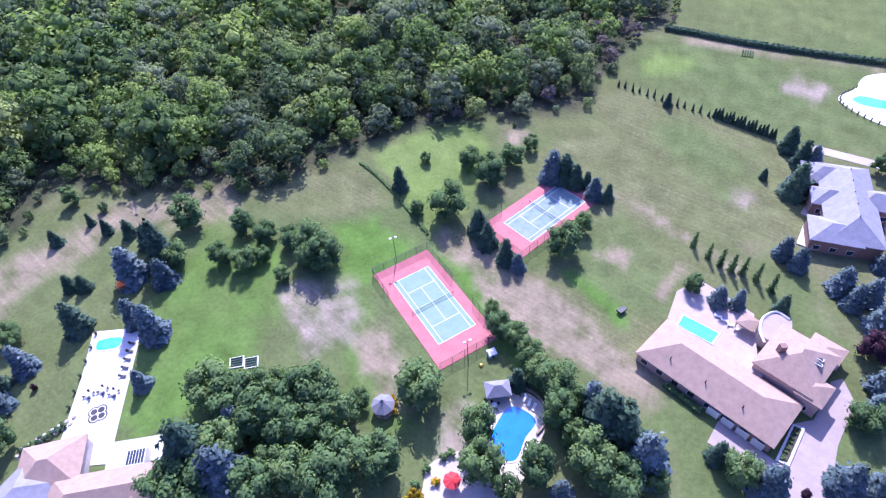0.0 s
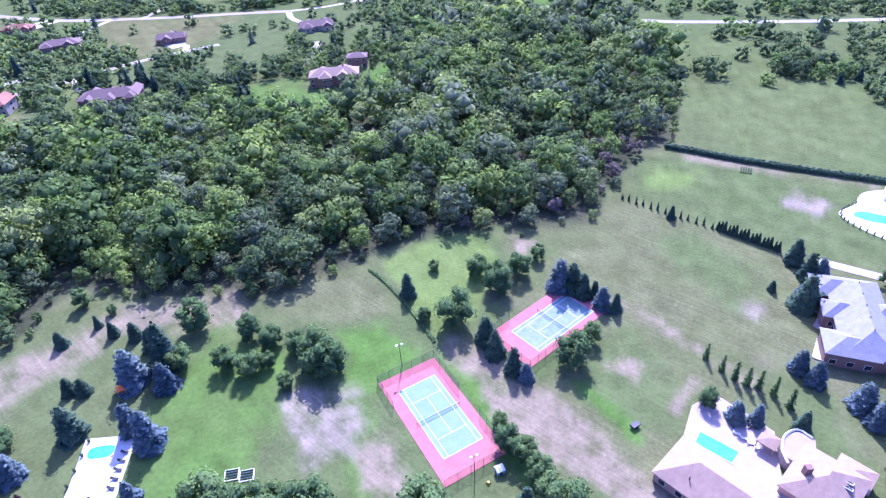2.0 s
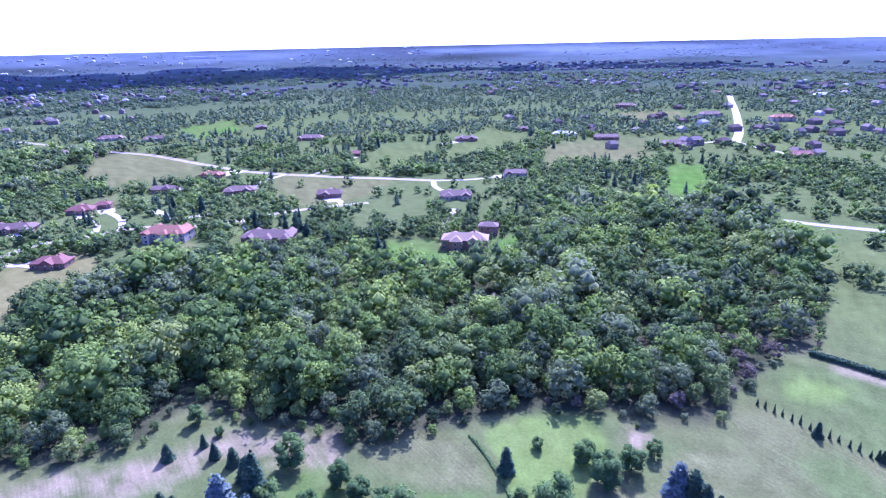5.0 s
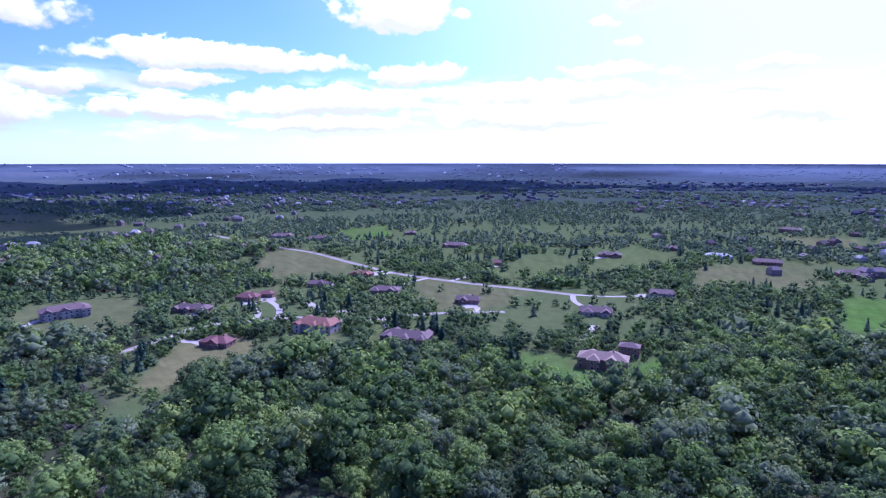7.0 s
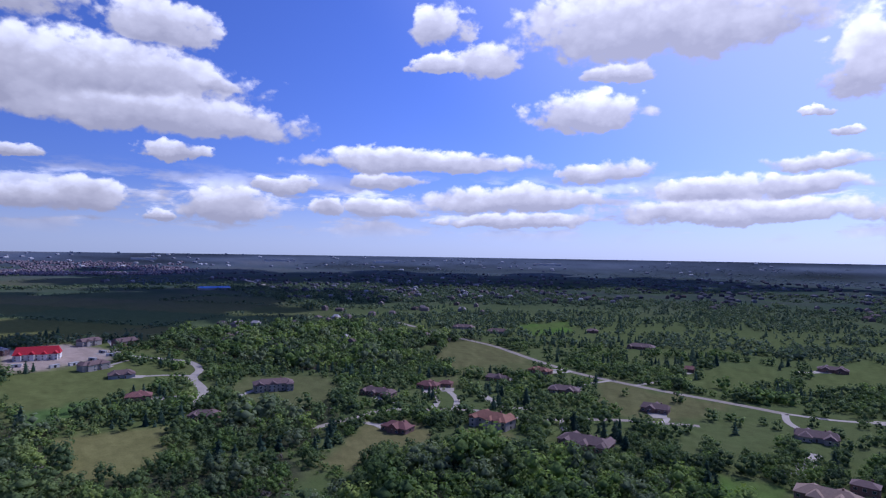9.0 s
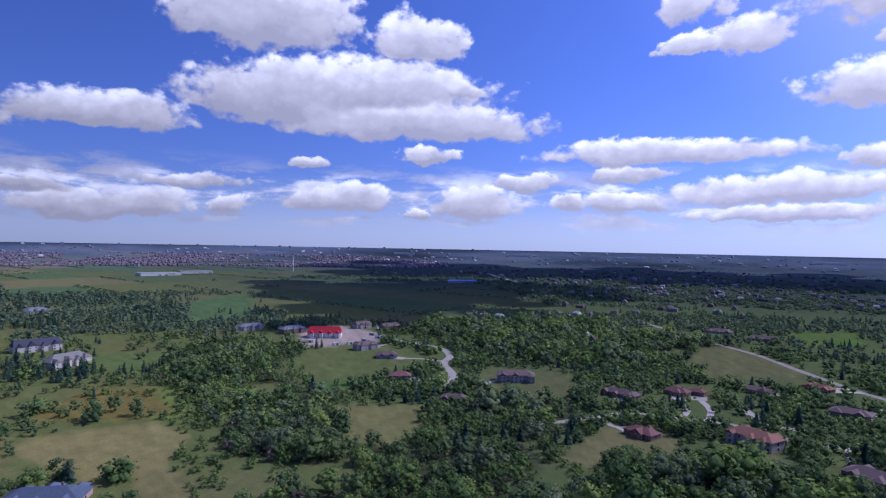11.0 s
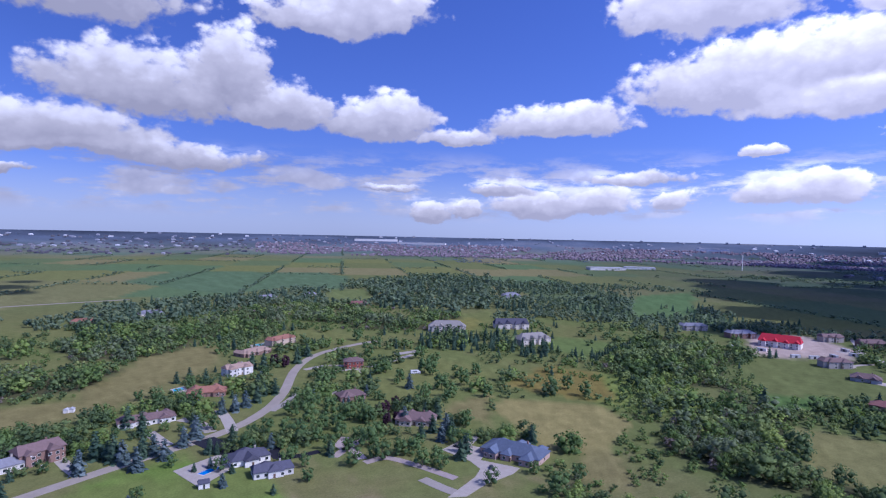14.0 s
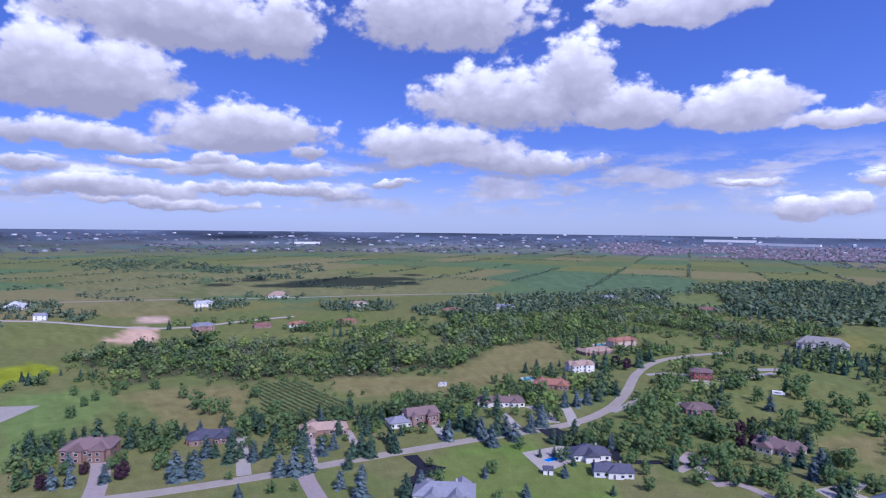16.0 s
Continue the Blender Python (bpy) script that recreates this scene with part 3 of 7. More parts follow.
# x, y, turn, length, depth, storeys, roof, wall
HOUSES = (
    [(-164, -199, 137, 27, 14, 1, "grey", "white"), (-245, -167, 135, 19, 9, 1, "slate", "white"), (-254, -188, 144, 20, 11, 1, "slate", "white"), (-313, -59, 77, 34, 16, 1, "blue", "pink"), (-56, 336, 4, 28, 12, 2, "tan", "brick"), (-160, -307, 157, 27, 11, 1, "tan", "brick"), (-104, -333, 155, 25, 11, 1, "slate", "brick"), (-47, -347, 151, 24, 14, 2, "brown", "brick"), (-202, -290, 163, 14, 10, 1, "grey", "white"), (-217, -288, 164, 21, 12, 2, "brown", "brick"), (-45, 364, 1, 12, 8, 2, "brown", "brick"), (-345, -129, 99, 24, 13, 1, "brown", "stone"), (-186, 333, 9, 33, 13, 1, "brown", "brick"), (-292, 269, 13, 20, 11, 1, "red", "brick")] +
    [(-282, -283, 142, 32, 10, 1, "brown", "white"), (-254, 324, 6, 30, 14, 2, "rust", "stone"), (-377, -192, 137, 19, 12, 1, "brown", "brick"), (-408, 189, 46, 21, 11, 1, "brown", "brick"), (-346, -292, 128, 26, 12, 1, "rust", "brick"), (-83, 454, 12, 25, 12, 1, "brown", "stone"), (-189, 446, 12, 20, 11, 1, "brown", "brick"), (-377, 324, 17, 30, 11, 1, "brown", "brick"), (-406, -312, 155, 23, 10, 2, "tan", "white"), (-466, -235, 119, 17, 10, 2, "brown", "red"), (-366, 374, 22, 19, 11, 1, "red", "brick"), (-272, 448, 21, 26, 12, 1, "brown", "brick"), (-496, 175, 68, 19, 11, 1, "red", "brick"), (-453, 270, 65, 33, 13, 2, "brown", "stone")] +
    [(-359, 389, 29, 12, 9, 1, "red", "brick"), (-42, 542, 11, 21, 11, 1, "brown", "stone"), (-342, 443, 12, 20, 10, 1, "brown", "brick"), (-477, -348, 168, 34, 12, 1, "tan", "brick"), (-334, 504, 11, 23, 10, 1, "rust", "brick"), (-593, 194, 74, 22, 13, 1, "brown", "grey"), (-532, -355, 170, 34, 11, 2, "rust", "tan"), (-648, -106, 134, 40, 15, 2, "ash", "cream"), (-230, 627, 11, 12, 10, 1, "red", "brick"), (-647, 186, 103, 27, 11, 2, "brown", "stone"), (242, 662, 11, 22, 12, 1, "red", "brick"), (-689, -219, 108, 46, 17, 2, "ash", "cream"), (-208, -697, 172, 24, 12, 2, "grey", "brick"), (-271, -678, 169, 20, 10, 1, "red", "brick")] +
    [(-309, -663, 177, 24, 10, 1, "rust", "white"), (132, 722, 10, 34, 14, 1, "brown", "brick"), (-369, -647, 179, 24, 10, 1, "rust", "brick"), (-121, 741, 10, 28, 11, 1, "brown", "brick"), (-745, -150, 116, 44, 16, 2, "slate", "cream"), (-749, 161, 70, 42, 18, 2, "crimson", "white"), (54, 766, 2, 30, 12, 1, "brown", "brick"), (2, 789, 1, 30, 12, 1, "white", "white"), (-331, 735, 10, 34, 14, 1, "brown", "brick"), (-796, 127, 116, 34, 13, 2, "grey", "brick"), (-785, 260, 104, 27, 13, 2, "brown", "brick"), (-55, 832, 9, 19, 10, 1, "brown", "brick"), (-836, 77, 114, 34, 12, 2, "grey", "stone"), (-813, 228, 109, 25, 12, 2, "brown", "stone")] +
    [(-548, -649, 143, 30, 12, 1, "rust", "brick"), (-67, -890, 164, 14, 10, 2, "grey", "white"), (-638, -632, 131, 34, 14, 1, "grey", "white"), (-549, 712, 26, 34, 14, 1, "brown", "stone"), (-462, -774, 178, 25, 10, 2, "tan", "white"), (-619, 711, 26, 34, 14, 1, "brown", "stone"), (-271, -904, 173, 28, 12, 2, "white", "white"), (-454, 830, 31, 17, 12, 1, "brown", "brick"), (-870, -432, 136, 34, 14, 1, "red", "brick"), (315, 952, 9, 34, 14, 2, "rust", "stone"), (224, 988, 9, 33, 14, 2, "brown", "stone"), (-48, -1026, 158, 27, 30, 1, "white", "white"), (-416, -968, 156, 34, 24, 1, "tan", "white"), (-881, -616, 152, 32, 13, 1, "grey", "white")] +
    [(-1089, -218, 118, 34, 14, 2, "grey", "white"), (-954, -576, 164, 28, 10, 1, "grey", "white"), (109, 1119, -20, 34, 12, 2, "brown", "brick"), (-1111, -226, 138, 34, 14, 2, "grey", "white"), (510, 1338, 7, 34, 20, 1, "white", "white"), (328, 1414, 6, 25, 12, 1, "rust", "stone")]
)


# ---- ground ----
GRASS, LUSH, OLIVE, STRAW = (0.117, 0.156, 0.054), (0.108, 0.200, 0.040), (0.140, 0.156, 0.063), (0.25, 0.207, 0.135)
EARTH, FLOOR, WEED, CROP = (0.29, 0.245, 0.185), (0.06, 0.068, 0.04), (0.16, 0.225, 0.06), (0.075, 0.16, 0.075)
# outline, colour, softness of its edge
COVERS = [
    ([(-150, 40), (-150, 108), (-120, 132), (-60, 145), (-20, 155), (-14, 130), (-4, 112), (20, 80), (12, 60), (0, 30), (-60, 20)], GRASS, 6),
    ([(-76, 60), (-82, 100), (-70, 128), (-45, 122), (-50, 80), (-62, 60)], LUSH, 8),
    ([(-32, 125), (-18, 128), (-8, 112), (-22, 100), (-22, 80), (-10, 60), (-20, 60), (-30, 100)], LUSH, 5),
    ([(-2, 113), (3, 111), (22, 80), (16, 70), (9, 85)], LUSH, 2),
    ([(-175, 95), (-150, 112), (-122, 128), (-100, 146), (-62, 146), (-60, 136), (-95, 130), (-118, 110), (-125, 70), (-150, 50)], STRAW, 5),
    ([(-60, 145), (-40, 153), (-25, 154), (-14, 134), (-30, 130), (-52, 134)], OLIVE, 3),
    ([(-44, 104), (-24, 105), (-22, 84), (-36, 80)], EARTH, 3),
    ([(-24, 86), (-18, 88), (-8, 66), (-18, 62)], STRAW, 4),
    ([(0, 66), (5, 62), (3, 48), (-6, 46)], EARTH, 3),
    ([(-20, 160), (-15, 164), (3, 172), (17, 172), (19, 158), (8, 130), (-4, 120), (-13, 138)], WEED, 2),
    ([(20, 158), (24, 172), (34, 164), (28, 156)], STRAW, 3),
    ([(4, 116), (40, 60), (54, 76), (62, 96), (46, 118), (34, 106), (22, 102), (8, 122)], OLIVE, 5),
    ([(6, 113), (14, 112), (34, 80), (48, 66), (42, 62), (22, 76), (10, 94)], STRAW, 5),
    ([(50, 100), (66, 96), (62, 86), (52, 82), (44, 92)], GRASS, 5),
    ([(30, 150), (75, 185), (140, 130), (100, 108), (70, 108), (48, 122)], OLIVE, 4),
    ([(74, 190), (90, 220), (104, 220), (165, 178), (142, 140), (112, 148)], GRASS, 4),
    ([(80, 196), (88, 214), (104, 204), (98, 194)], WEED, 5),
    ([(102, 219), (166, 184), (170, 190), (118, 216)], STRAW, 1.5),
    ([(112, 222), (185, 178), (320, 230), (240, 330), (150, 330), (108, 235)], GRASS, 5),
    ([(136, 184), (142, 174), (134, 170), (128, 178)], EARTH, 4),
    ([(0, 118), (11, 117), (26, 98), (39, 75), (38, 65), (28, 72), (13, 91)], STRAW, 4),
    ([(41, 117), (53, 121), (61, 99), (54, 86), (42, 85), (31, 97)], GRASS, 3),
    ([(31, 101), (34, 102), (44, 87), (45, 80), (41, 81)], LUSH, 2),
    ([(42, 105), (48, 109), (53, 105), (48, 99)], STRAW, 3),
    ([(52, 91), (62, 100), (64, 98), (54, 86)], STRAW, 2),
    ([(52, 130), (55, 131), (79, 96), (77, 94)], STRAW, 1.5),
    ([(85, 127), (91, 128), (93, 123), (89, 121)], EARTH, 2),
    ([(68, 161), (86, 169), (97, 148), (101, 136), (86, 129), (73, 142)], GRASS, 8),
    (GLADE_WEST, (0.19, 0.195, 0.075), 6), (GLADE_HILL, (0.20, 0.19, 0.078), 5), (LAWN_HOUSE, LUSH, 3), (LAWN_GABLE, OLIVE, 4), (MEADOW_BLUE, (0.21, 0.21, 0.085), 3), (MEADOW_RED, GRASS, 4),
    ([(-500, -60), (-440, -40), (-420, 20), (-470, 60), (-560, 30)], WEED, 12),
    ([(-370, 440), (-415, 440), (-398, 556), (-354, 540), (-340, 470)], OLIVE, 8), ([(-365, 360), (-400, 410), (-380, 430), (-340, 390)], OLIVE, 8),
    ([(-147, 740), (-102, 853), (-26, 761), (-96, 647)], GRASS, 10), ([(-5, 742), (112, 785), (90, 664), (15, 634)], OLIVE, 8),
    ([(-818, 140), (-842, 206), (-757, 238), (-652, 200), (-670, 160), (-689, 118)], (0.40, 0.34, 0.29), 6),
    ([(-97, -692), (-142, -642), (-174, -745), (-145, -765)], (0.48, 0.37, 0.27), 4), ([(-154, -799), (-186, -871), (-211, -854), (-193, -783)], (0.42, 0.34, 0.27), 4),
    ([(-8, -612), (-40, -614), (-60, -571), (-37, -548), (-6, -540)], (0.19, 0.25, 0.02), 4),
    ([(-169, -433), (-200, -420), (-200, -345), (-166, -326), (-137, -342)], OLIVE, 2),
    ([(-60, -470), (-100, -440), (-135, -400), (-120, -350), (-60, -360), (-30, -400)], GRASS, 10),
    ([(-250, -380), (-300, -360), (-420, -400), (-470, -420), (-440, -340), (-330, -320), (-240, -330)], OLIVE, 8),
    ([(-190, -240), (-250, -232), (-232, -190), (-190, -170), (-150, -200)], LUSH, 8), ([(-265, -190), (-240, -160), (-200, -140), (-180, -190)], LUSH, 8),
    ([(-440, -200), (-560, -180), (-540, -110), (-440, -110), (-400, -150)], GRASS, 10),
]

CLEARINGS = [c[0] for c in COVERS[-18:]]
ROUGH_CLEARINGS = [c[0] for c in COVERS[-12:-2]]
# lawns and fields further out, kept clear of trees
TURF, MOWN, SCRUB, TEAL = (0.132, 0.165, 0.058), (0.165, 0.168, 0.072), (0.165, 0.155, 0.05), (0.095, 0.15, 0.075)
OPEN_LAND = [
    (LAWN_ROADSIDE, MOWN), (LAWN_STRIP, TURF), (LAWN_BRIGHT, LUSH), (LAWN_ROSE, MOWN), (LAWN_POND, TURF), (LAWN_WIDE, MOWN), (LAWN_BEYOND, MOWN), (LAWN_WEST, TURF),
    (LAWN_ORCHARD, LUSH), (LAWN_EAST, TURF), (LAWN_EAST2, TURF), (LAWN_DOOR, TURF), (LAWN_STONE, MOWN), (LAWN_KNOLL, MOWN), (LAWN_PINK, MOWN), (LAWN_SLOPE, TURF),
    (LAWN_RISE, TURF), (LAWN_CROP, LUSH), (LAWN_SIX, TURF), (SCRUB_ORANGE, SCRUB), (LAWN_MANOR, (0.105, 0.165, 0.055)), (LAWN_LEFT, TURF), (LAWN_BETWEEN, TURF), (CROP_BLUE, TEAL),
    (LAWN_FARM, TURF), (CROP_GREEN, (0.10, 0.165, 0.065)), (WEED_YELLOW, (0.155, 0.172, 0.055)), (MEADOW_RED2, TURF), (MEADOW_LOW, (0.09, 0.165, 0.05)), (SCRUB_SOUTH, MOWN),
    (LAWN_SOUTH, (0.12, 0.19, 0.06)), (LAWN_RANCH, MOWN), (HILL_MOWN, MOWN), (HILL_MOWN2, MOWN), (FIELD_SITE, TURF), (FIELD_SITE2, MOWN), (FIELD_CROP, TEAL), (FIELD_A, MOWN),
    (FIELD_B, MOWN), (LAWN_GREEN_BACK, TURF), (LAWN_HILLSIDE, TURF), (LAWN_LOWER, MOWN), (LAWN_NORTH, TURF)]
COVERS += [(poly, shade, 6 if max(abs(v) for p in poly for v in p) < 700 else 12) for poly, shade in OPEN_LAND]
BELTS = [BELT_HOUSES, BELT_HEDGE, BELT_SPRUCE, BELT_NORTH]


def height(r):
    """The land lies flat and rises far off towards the horizon."""
    return 93.0 * np.clip((r - 3000) / 1950, 0, None) ** 2


FARM_AZ, FARM_R = [60, 76, 80, 110, 120, 190], [860, 900, 1450, 1550, 1080, 1000]   # where farm land begins


def ground_colour(x, y):
    r, th = np.hypot(x, y), np.degrees(np.arctan2(-x, y))
    th = np.where(th < -110, th + 360, th)
    n1, n2, n3 = field_noise(x, y, 60, 1), field_noise(x, y, 14, 2), field_noise(x, y, 4, 3)
    def mixc(a, b, f):
        return a * (1 - f[..., None]) + np.asarray(b) * f[..., None]
    col = np.ones((*x.shape, 3)) * np.asarray(GRASS)
    col = mixc(col, OLIVE, np.clip((n1 - 0.42) * 5, 0, 1) * np.interp(r, [260, 360], [1, 0.5]))
    col = mixc(col, STRAW, np.clip((n2 - 0.62) * 4, 0, 1) * np.interp(r, [260, 400], [0.6, 0.15]))
    col = mixc(col, (0.125, 0.160, 0.060), np.clip((r - 340) / 60, 0, 1) * np.clip((70 - th) / 10, 0, 1) * 0.75)
    # farm land: plots in rows
    c, s = math.cos(radians(28)), math.sin(radians(28))
    u, v = (x * c + y * s) / 330, (-x * s + y * c) / 190
    iu = np.floor(u + 0.35 * hashed(np.floor(v), np.floor(v), 5))
    iv = np.floor(v)
    k = hashed(iu, iv, 9)
    pal = np.array([(0.11, 0.15, 0.066), (0.135, 0.155, 0.062), (0.16, 0.165, 0.07), (0.15, 0.165, 0.06), (0.185, 0.175, 0.08), (0.13, 0.15, 0.058), (0.10, 0.155, 0.07)])
    plots = pal[(k * 6.99).astype(int)]
    start = np.interp(th, FARM_AZ, FARM_R)
    farm = np.clip((r - start) / 60, 0, 1) * np.clip((th - 72) / 4, 0, 1)
    farm = np.maximum(farm, np.clip((r - 860) / 40, 0, 1) * np.clip((th - 52) / 4, 0, 1) * np.clip((2000 - r) / 100, 0, 1))
    farm = np.maximum(farm, np.clip(inside(x, y, FIELD_DARK) / 10, 0, 1))
    col = col * (1 - farm[..., None]) + plots * farm[..., None]
    # distant suburbs and woods
    far = np.clip((r - 1000) / 900, 0, 1) * np.clip((100 - th) / 30, 0, 1)
    town = np.array([(0.052, 0.082, 0.062), (0.062, 0.092, 0.07), (0.075, 0.095, 0.08), (0.08, 0.115, 0.07)])[(field_noise(x, y, 130, 12, 3) * 5.6 - 0.8).clip(0, 3.99).astype(int)]
    col = col * (1 - far[..., None]) + town * far[..., None]
    # blue haze towards the horizon, painted into the ground colour in streaks
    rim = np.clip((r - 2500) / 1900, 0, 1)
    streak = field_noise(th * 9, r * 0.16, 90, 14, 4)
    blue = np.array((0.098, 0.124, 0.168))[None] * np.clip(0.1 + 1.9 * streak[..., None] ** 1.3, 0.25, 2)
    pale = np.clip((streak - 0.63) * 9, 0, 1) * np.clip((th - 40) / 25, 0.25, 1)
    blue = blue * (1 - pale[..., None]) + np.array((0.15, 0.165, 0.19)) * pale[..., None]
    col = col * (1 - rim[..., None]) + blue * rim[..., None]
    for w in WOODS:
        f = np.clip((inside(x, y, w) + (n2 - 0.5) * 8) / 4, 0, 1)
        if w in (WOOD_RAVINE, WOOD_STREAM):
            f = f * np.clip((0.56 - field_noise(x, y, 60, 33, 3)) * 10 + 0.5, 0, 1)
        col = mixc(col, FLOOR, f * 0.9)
    for poly, shade, soft in COVERS:
        f = np.clip((inside(x, y, poly) + (n2 - 0.5) * soft * 2.2 + (n3 - 0.5) * soft * 1.2) / soft + 0.5, 0, 1)
        base = np.asarray(shade) * (0.82 + 0.36 * n3[..., None])
        if shade in (STRAW, EARTH):
            f = f * np.clip(0.25 + (n3 - 0.3) * 2.2, 0, 1)
        if shade in (GRASS, LUSH, OLIVE):
            base = base * (1 - 0.5 * np.clip((n1 - 0.45) * 4, 0, 1)[..., None]) + np.asarray(OLIVE) * 0.5 * np.clip((n1 - 0.45) * 4, 0, 1)[..., None]
        col = col * (1 - f[..., None]) + base * f[..., None]
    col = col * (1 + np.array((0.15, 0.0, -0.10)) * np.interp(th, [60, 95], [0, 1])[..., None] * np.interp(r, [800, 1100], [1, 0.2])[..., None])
    dry = np.clip((n1 - 0.3) * 1.6, 0.1, 0.8)
    for poly, shade, soft in COVERS:
        level = 1.0 if shade in (STRAW, EARTH) else 0.75 if shade == OLIVE else 0.05 if shade == LUSH else 0.3
        f = np.clip((inside(x, y, poly) + (n2 - 0.5) * soft * 2.2) / soft + 0.5, 0, 1)
        dry = dry * (1 - f) + level * f
    dry = dry * np.interp(r, [260, 340, 900, 1200], [1, 0.45, 0.3, 0.04])
    # ground painted darker towards the sun, brighter where it is seen front-lit
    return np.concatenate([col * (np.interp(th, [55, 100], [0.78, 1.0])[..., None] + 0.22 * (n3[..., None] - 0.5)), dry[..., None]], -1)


def build_ground():
    ths = np.radians(np.concatenate([np.arange(-52, 190, 0.42), np.arange(190, 308, 4.0)]))
    rs = np.concatenate([[0.5, 8, 16, 24], 30 * 1.0255 ** np.arange(0, 204)])
    rs = np.append(rs[rs < 4900], 4950)
    R, Th = np.meshgrid(rs, ths, indexing="ij")
    x, y = -np.sin(Th) * R, np.cos(Th) * R
    z = height(R)
    nt, nr = len(ths), len(rs)
    i = np.arange(nr - 1)[:, None] * nt + np.arange(nt)[None]
    j = np.arange(nr - 1)[:, None] * nt + (np.arange(nt)[None] + 1) % nt
    faces = np.stack([i, i + nt, j + nt, j], -1).reshape(-1, 4)
    me = arrays_mesh("ground", np.stack([x, y, z], -1).reshape(-1, 3), faces)
    # cover holds the land's own colours, the painted haze and the front-lit brightening
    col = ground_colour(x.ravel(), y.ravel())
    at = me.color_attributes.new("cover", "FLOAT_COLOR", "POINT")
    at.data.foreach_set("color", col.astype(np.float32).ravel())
    me.polygons.foreach_set("use_smooth", np.ones(len(faces), bool))
    m, n, bsdf = material("grass_soil_and_haze", 1.0, 0, 0.0)
    tex = n.add("ShaderNodeTexCoord").outputs["Object"]
    att = n.add("ShaderNodeAttribute", attribute_name="cover")
    straw = n.maprange(n.noise(tex, 1.1, 9.0, 0.75), 0.44, 0.74, 0.05, 0.46, True)
    patch = n.maprange(n.noise(tex, 0.06, 4.0, 0.6), 0.35, 0.62, 0.15, 1.0, True)
    turn = n.add("ShaderNodeMapping")
    n.feed(turn, "Vector", tex), n.feed(turn, "Rotation", (0, 0, 0.75))
    streaks = n.noise(n.vmath("MULTIPLY", turn.outputs[0], (0.045, 1.25, 1.0)), 1.0, 4.0, 0.65)
    straw = n.math("MULTIPLY", straw, n.maprange(streaks, 0.35, 0.65, 0.35, 1.5))
    straw = n.math("MULTIPLY", n.math("MULTIPLY", straw, patch), att.outputs["Alpha"], clamp=True)
    cov = n.mix(straw, att.outputs["Color"], (0.34, 0.285, 0.19))
    a, b = n.noise(tex, 0.9, 6.0, 0.7), n.noise(tex, 0.13, 4.0, 0.6)
    g = n.math("ADD", n.math("MULTIPLY", a, 0.75), n.math("MULTIPLY", b, 0.5))
    mul = n.maprange(g, 0.3, 0.95, 0.60, 1.42)
    mown = n.math("MULTIPLY_ADD", n.math("MULTIPLY", n.math("SUBTRACT", streaks, 0.5), att.outputs["Alpha"]), 0.55, 1.0)
    mul = n.math("MULTIPLY", mul, mown)
    grey = n.add("ShaderNodeCombineColor", mul, mul, mul)
    n.feed(bsdf, "Base Color", n.mix(1.0, cov, grey.outputs[0], "MULTIPLY"))
    bn = n.add("ShaderNodeBump")
    n.feed(bn, "Strength", 0.6), n.feed(bn, "Distance", 0.15), n.feed(bn, "Height", a)
    n.feed(bsdf, "Normal", bn.outputs[0])
    return tagged(put("ground", me, m), "mown lawns, dry grass and farm fields to the horizon", "ground", kind="structure")


build_ground()
for line, wide, mat in ROADS:
    tagged(part("road", ribbon(line, wide, -0.3, 0.08), mat, None), "pale sun-bleached asphalt country road", "road", kind="structure")

# ---- trees ----
ICO = None


def ico():
    global ICO
    if ICO is None:
        bm = bmesh.new()
        bmesh.ops.create_icosphere(bm, subdivisions=1, radius=1.0)
        v = np.array([p.co[:] for p in bm.verts])
        f = np.array([[q.index for q in t.verts] for t in bm.faces])
        bm.free()
        ICO = (v, f)
    return ICO


def leaf_quads(rng, at, normal, size):
    """Small bent sprays of leaves: one rhombus for each place, facing about its normal."""
    n = len(at)
    nn = normal + rng.normal(0, 0.36, (n, 3))
    nn /= np.linalg.norm(nn, axis=1, keepdims=True)
    t = np.cross(nn, rng.normal(0, 1, (n, 3)))
    t /= np.linalg.norm(t, axis=1, keepdims=True)
    b = np.cross(nn, t)
    s = size * rng.uniform(0.7, 1.35, n)[:, None]
    lift = nn * s * 0.25
    v = np.stack([at + t * s, at + b * s * 0.7 + lift, at - t * s, at - b * s * 0.7 + lift], 1).reshape(-1, 3)
    return v, np.arange(4 * n).reshape(n, 4)


OCTA = (np.array([(1, 0, 0), (-1, 0, 0), (0, 1, 0), (0, -1, 0), (0, 0, 1), (0, 0, -1.0)]) * 1.12,
        np.array([(0, 2, 4), (2, 1, 4), (1, 3, 4), (3, 0, 4), (2, 0, 5), (1, 2, 5), (3, 1, 5), (0, 3, 5)]))


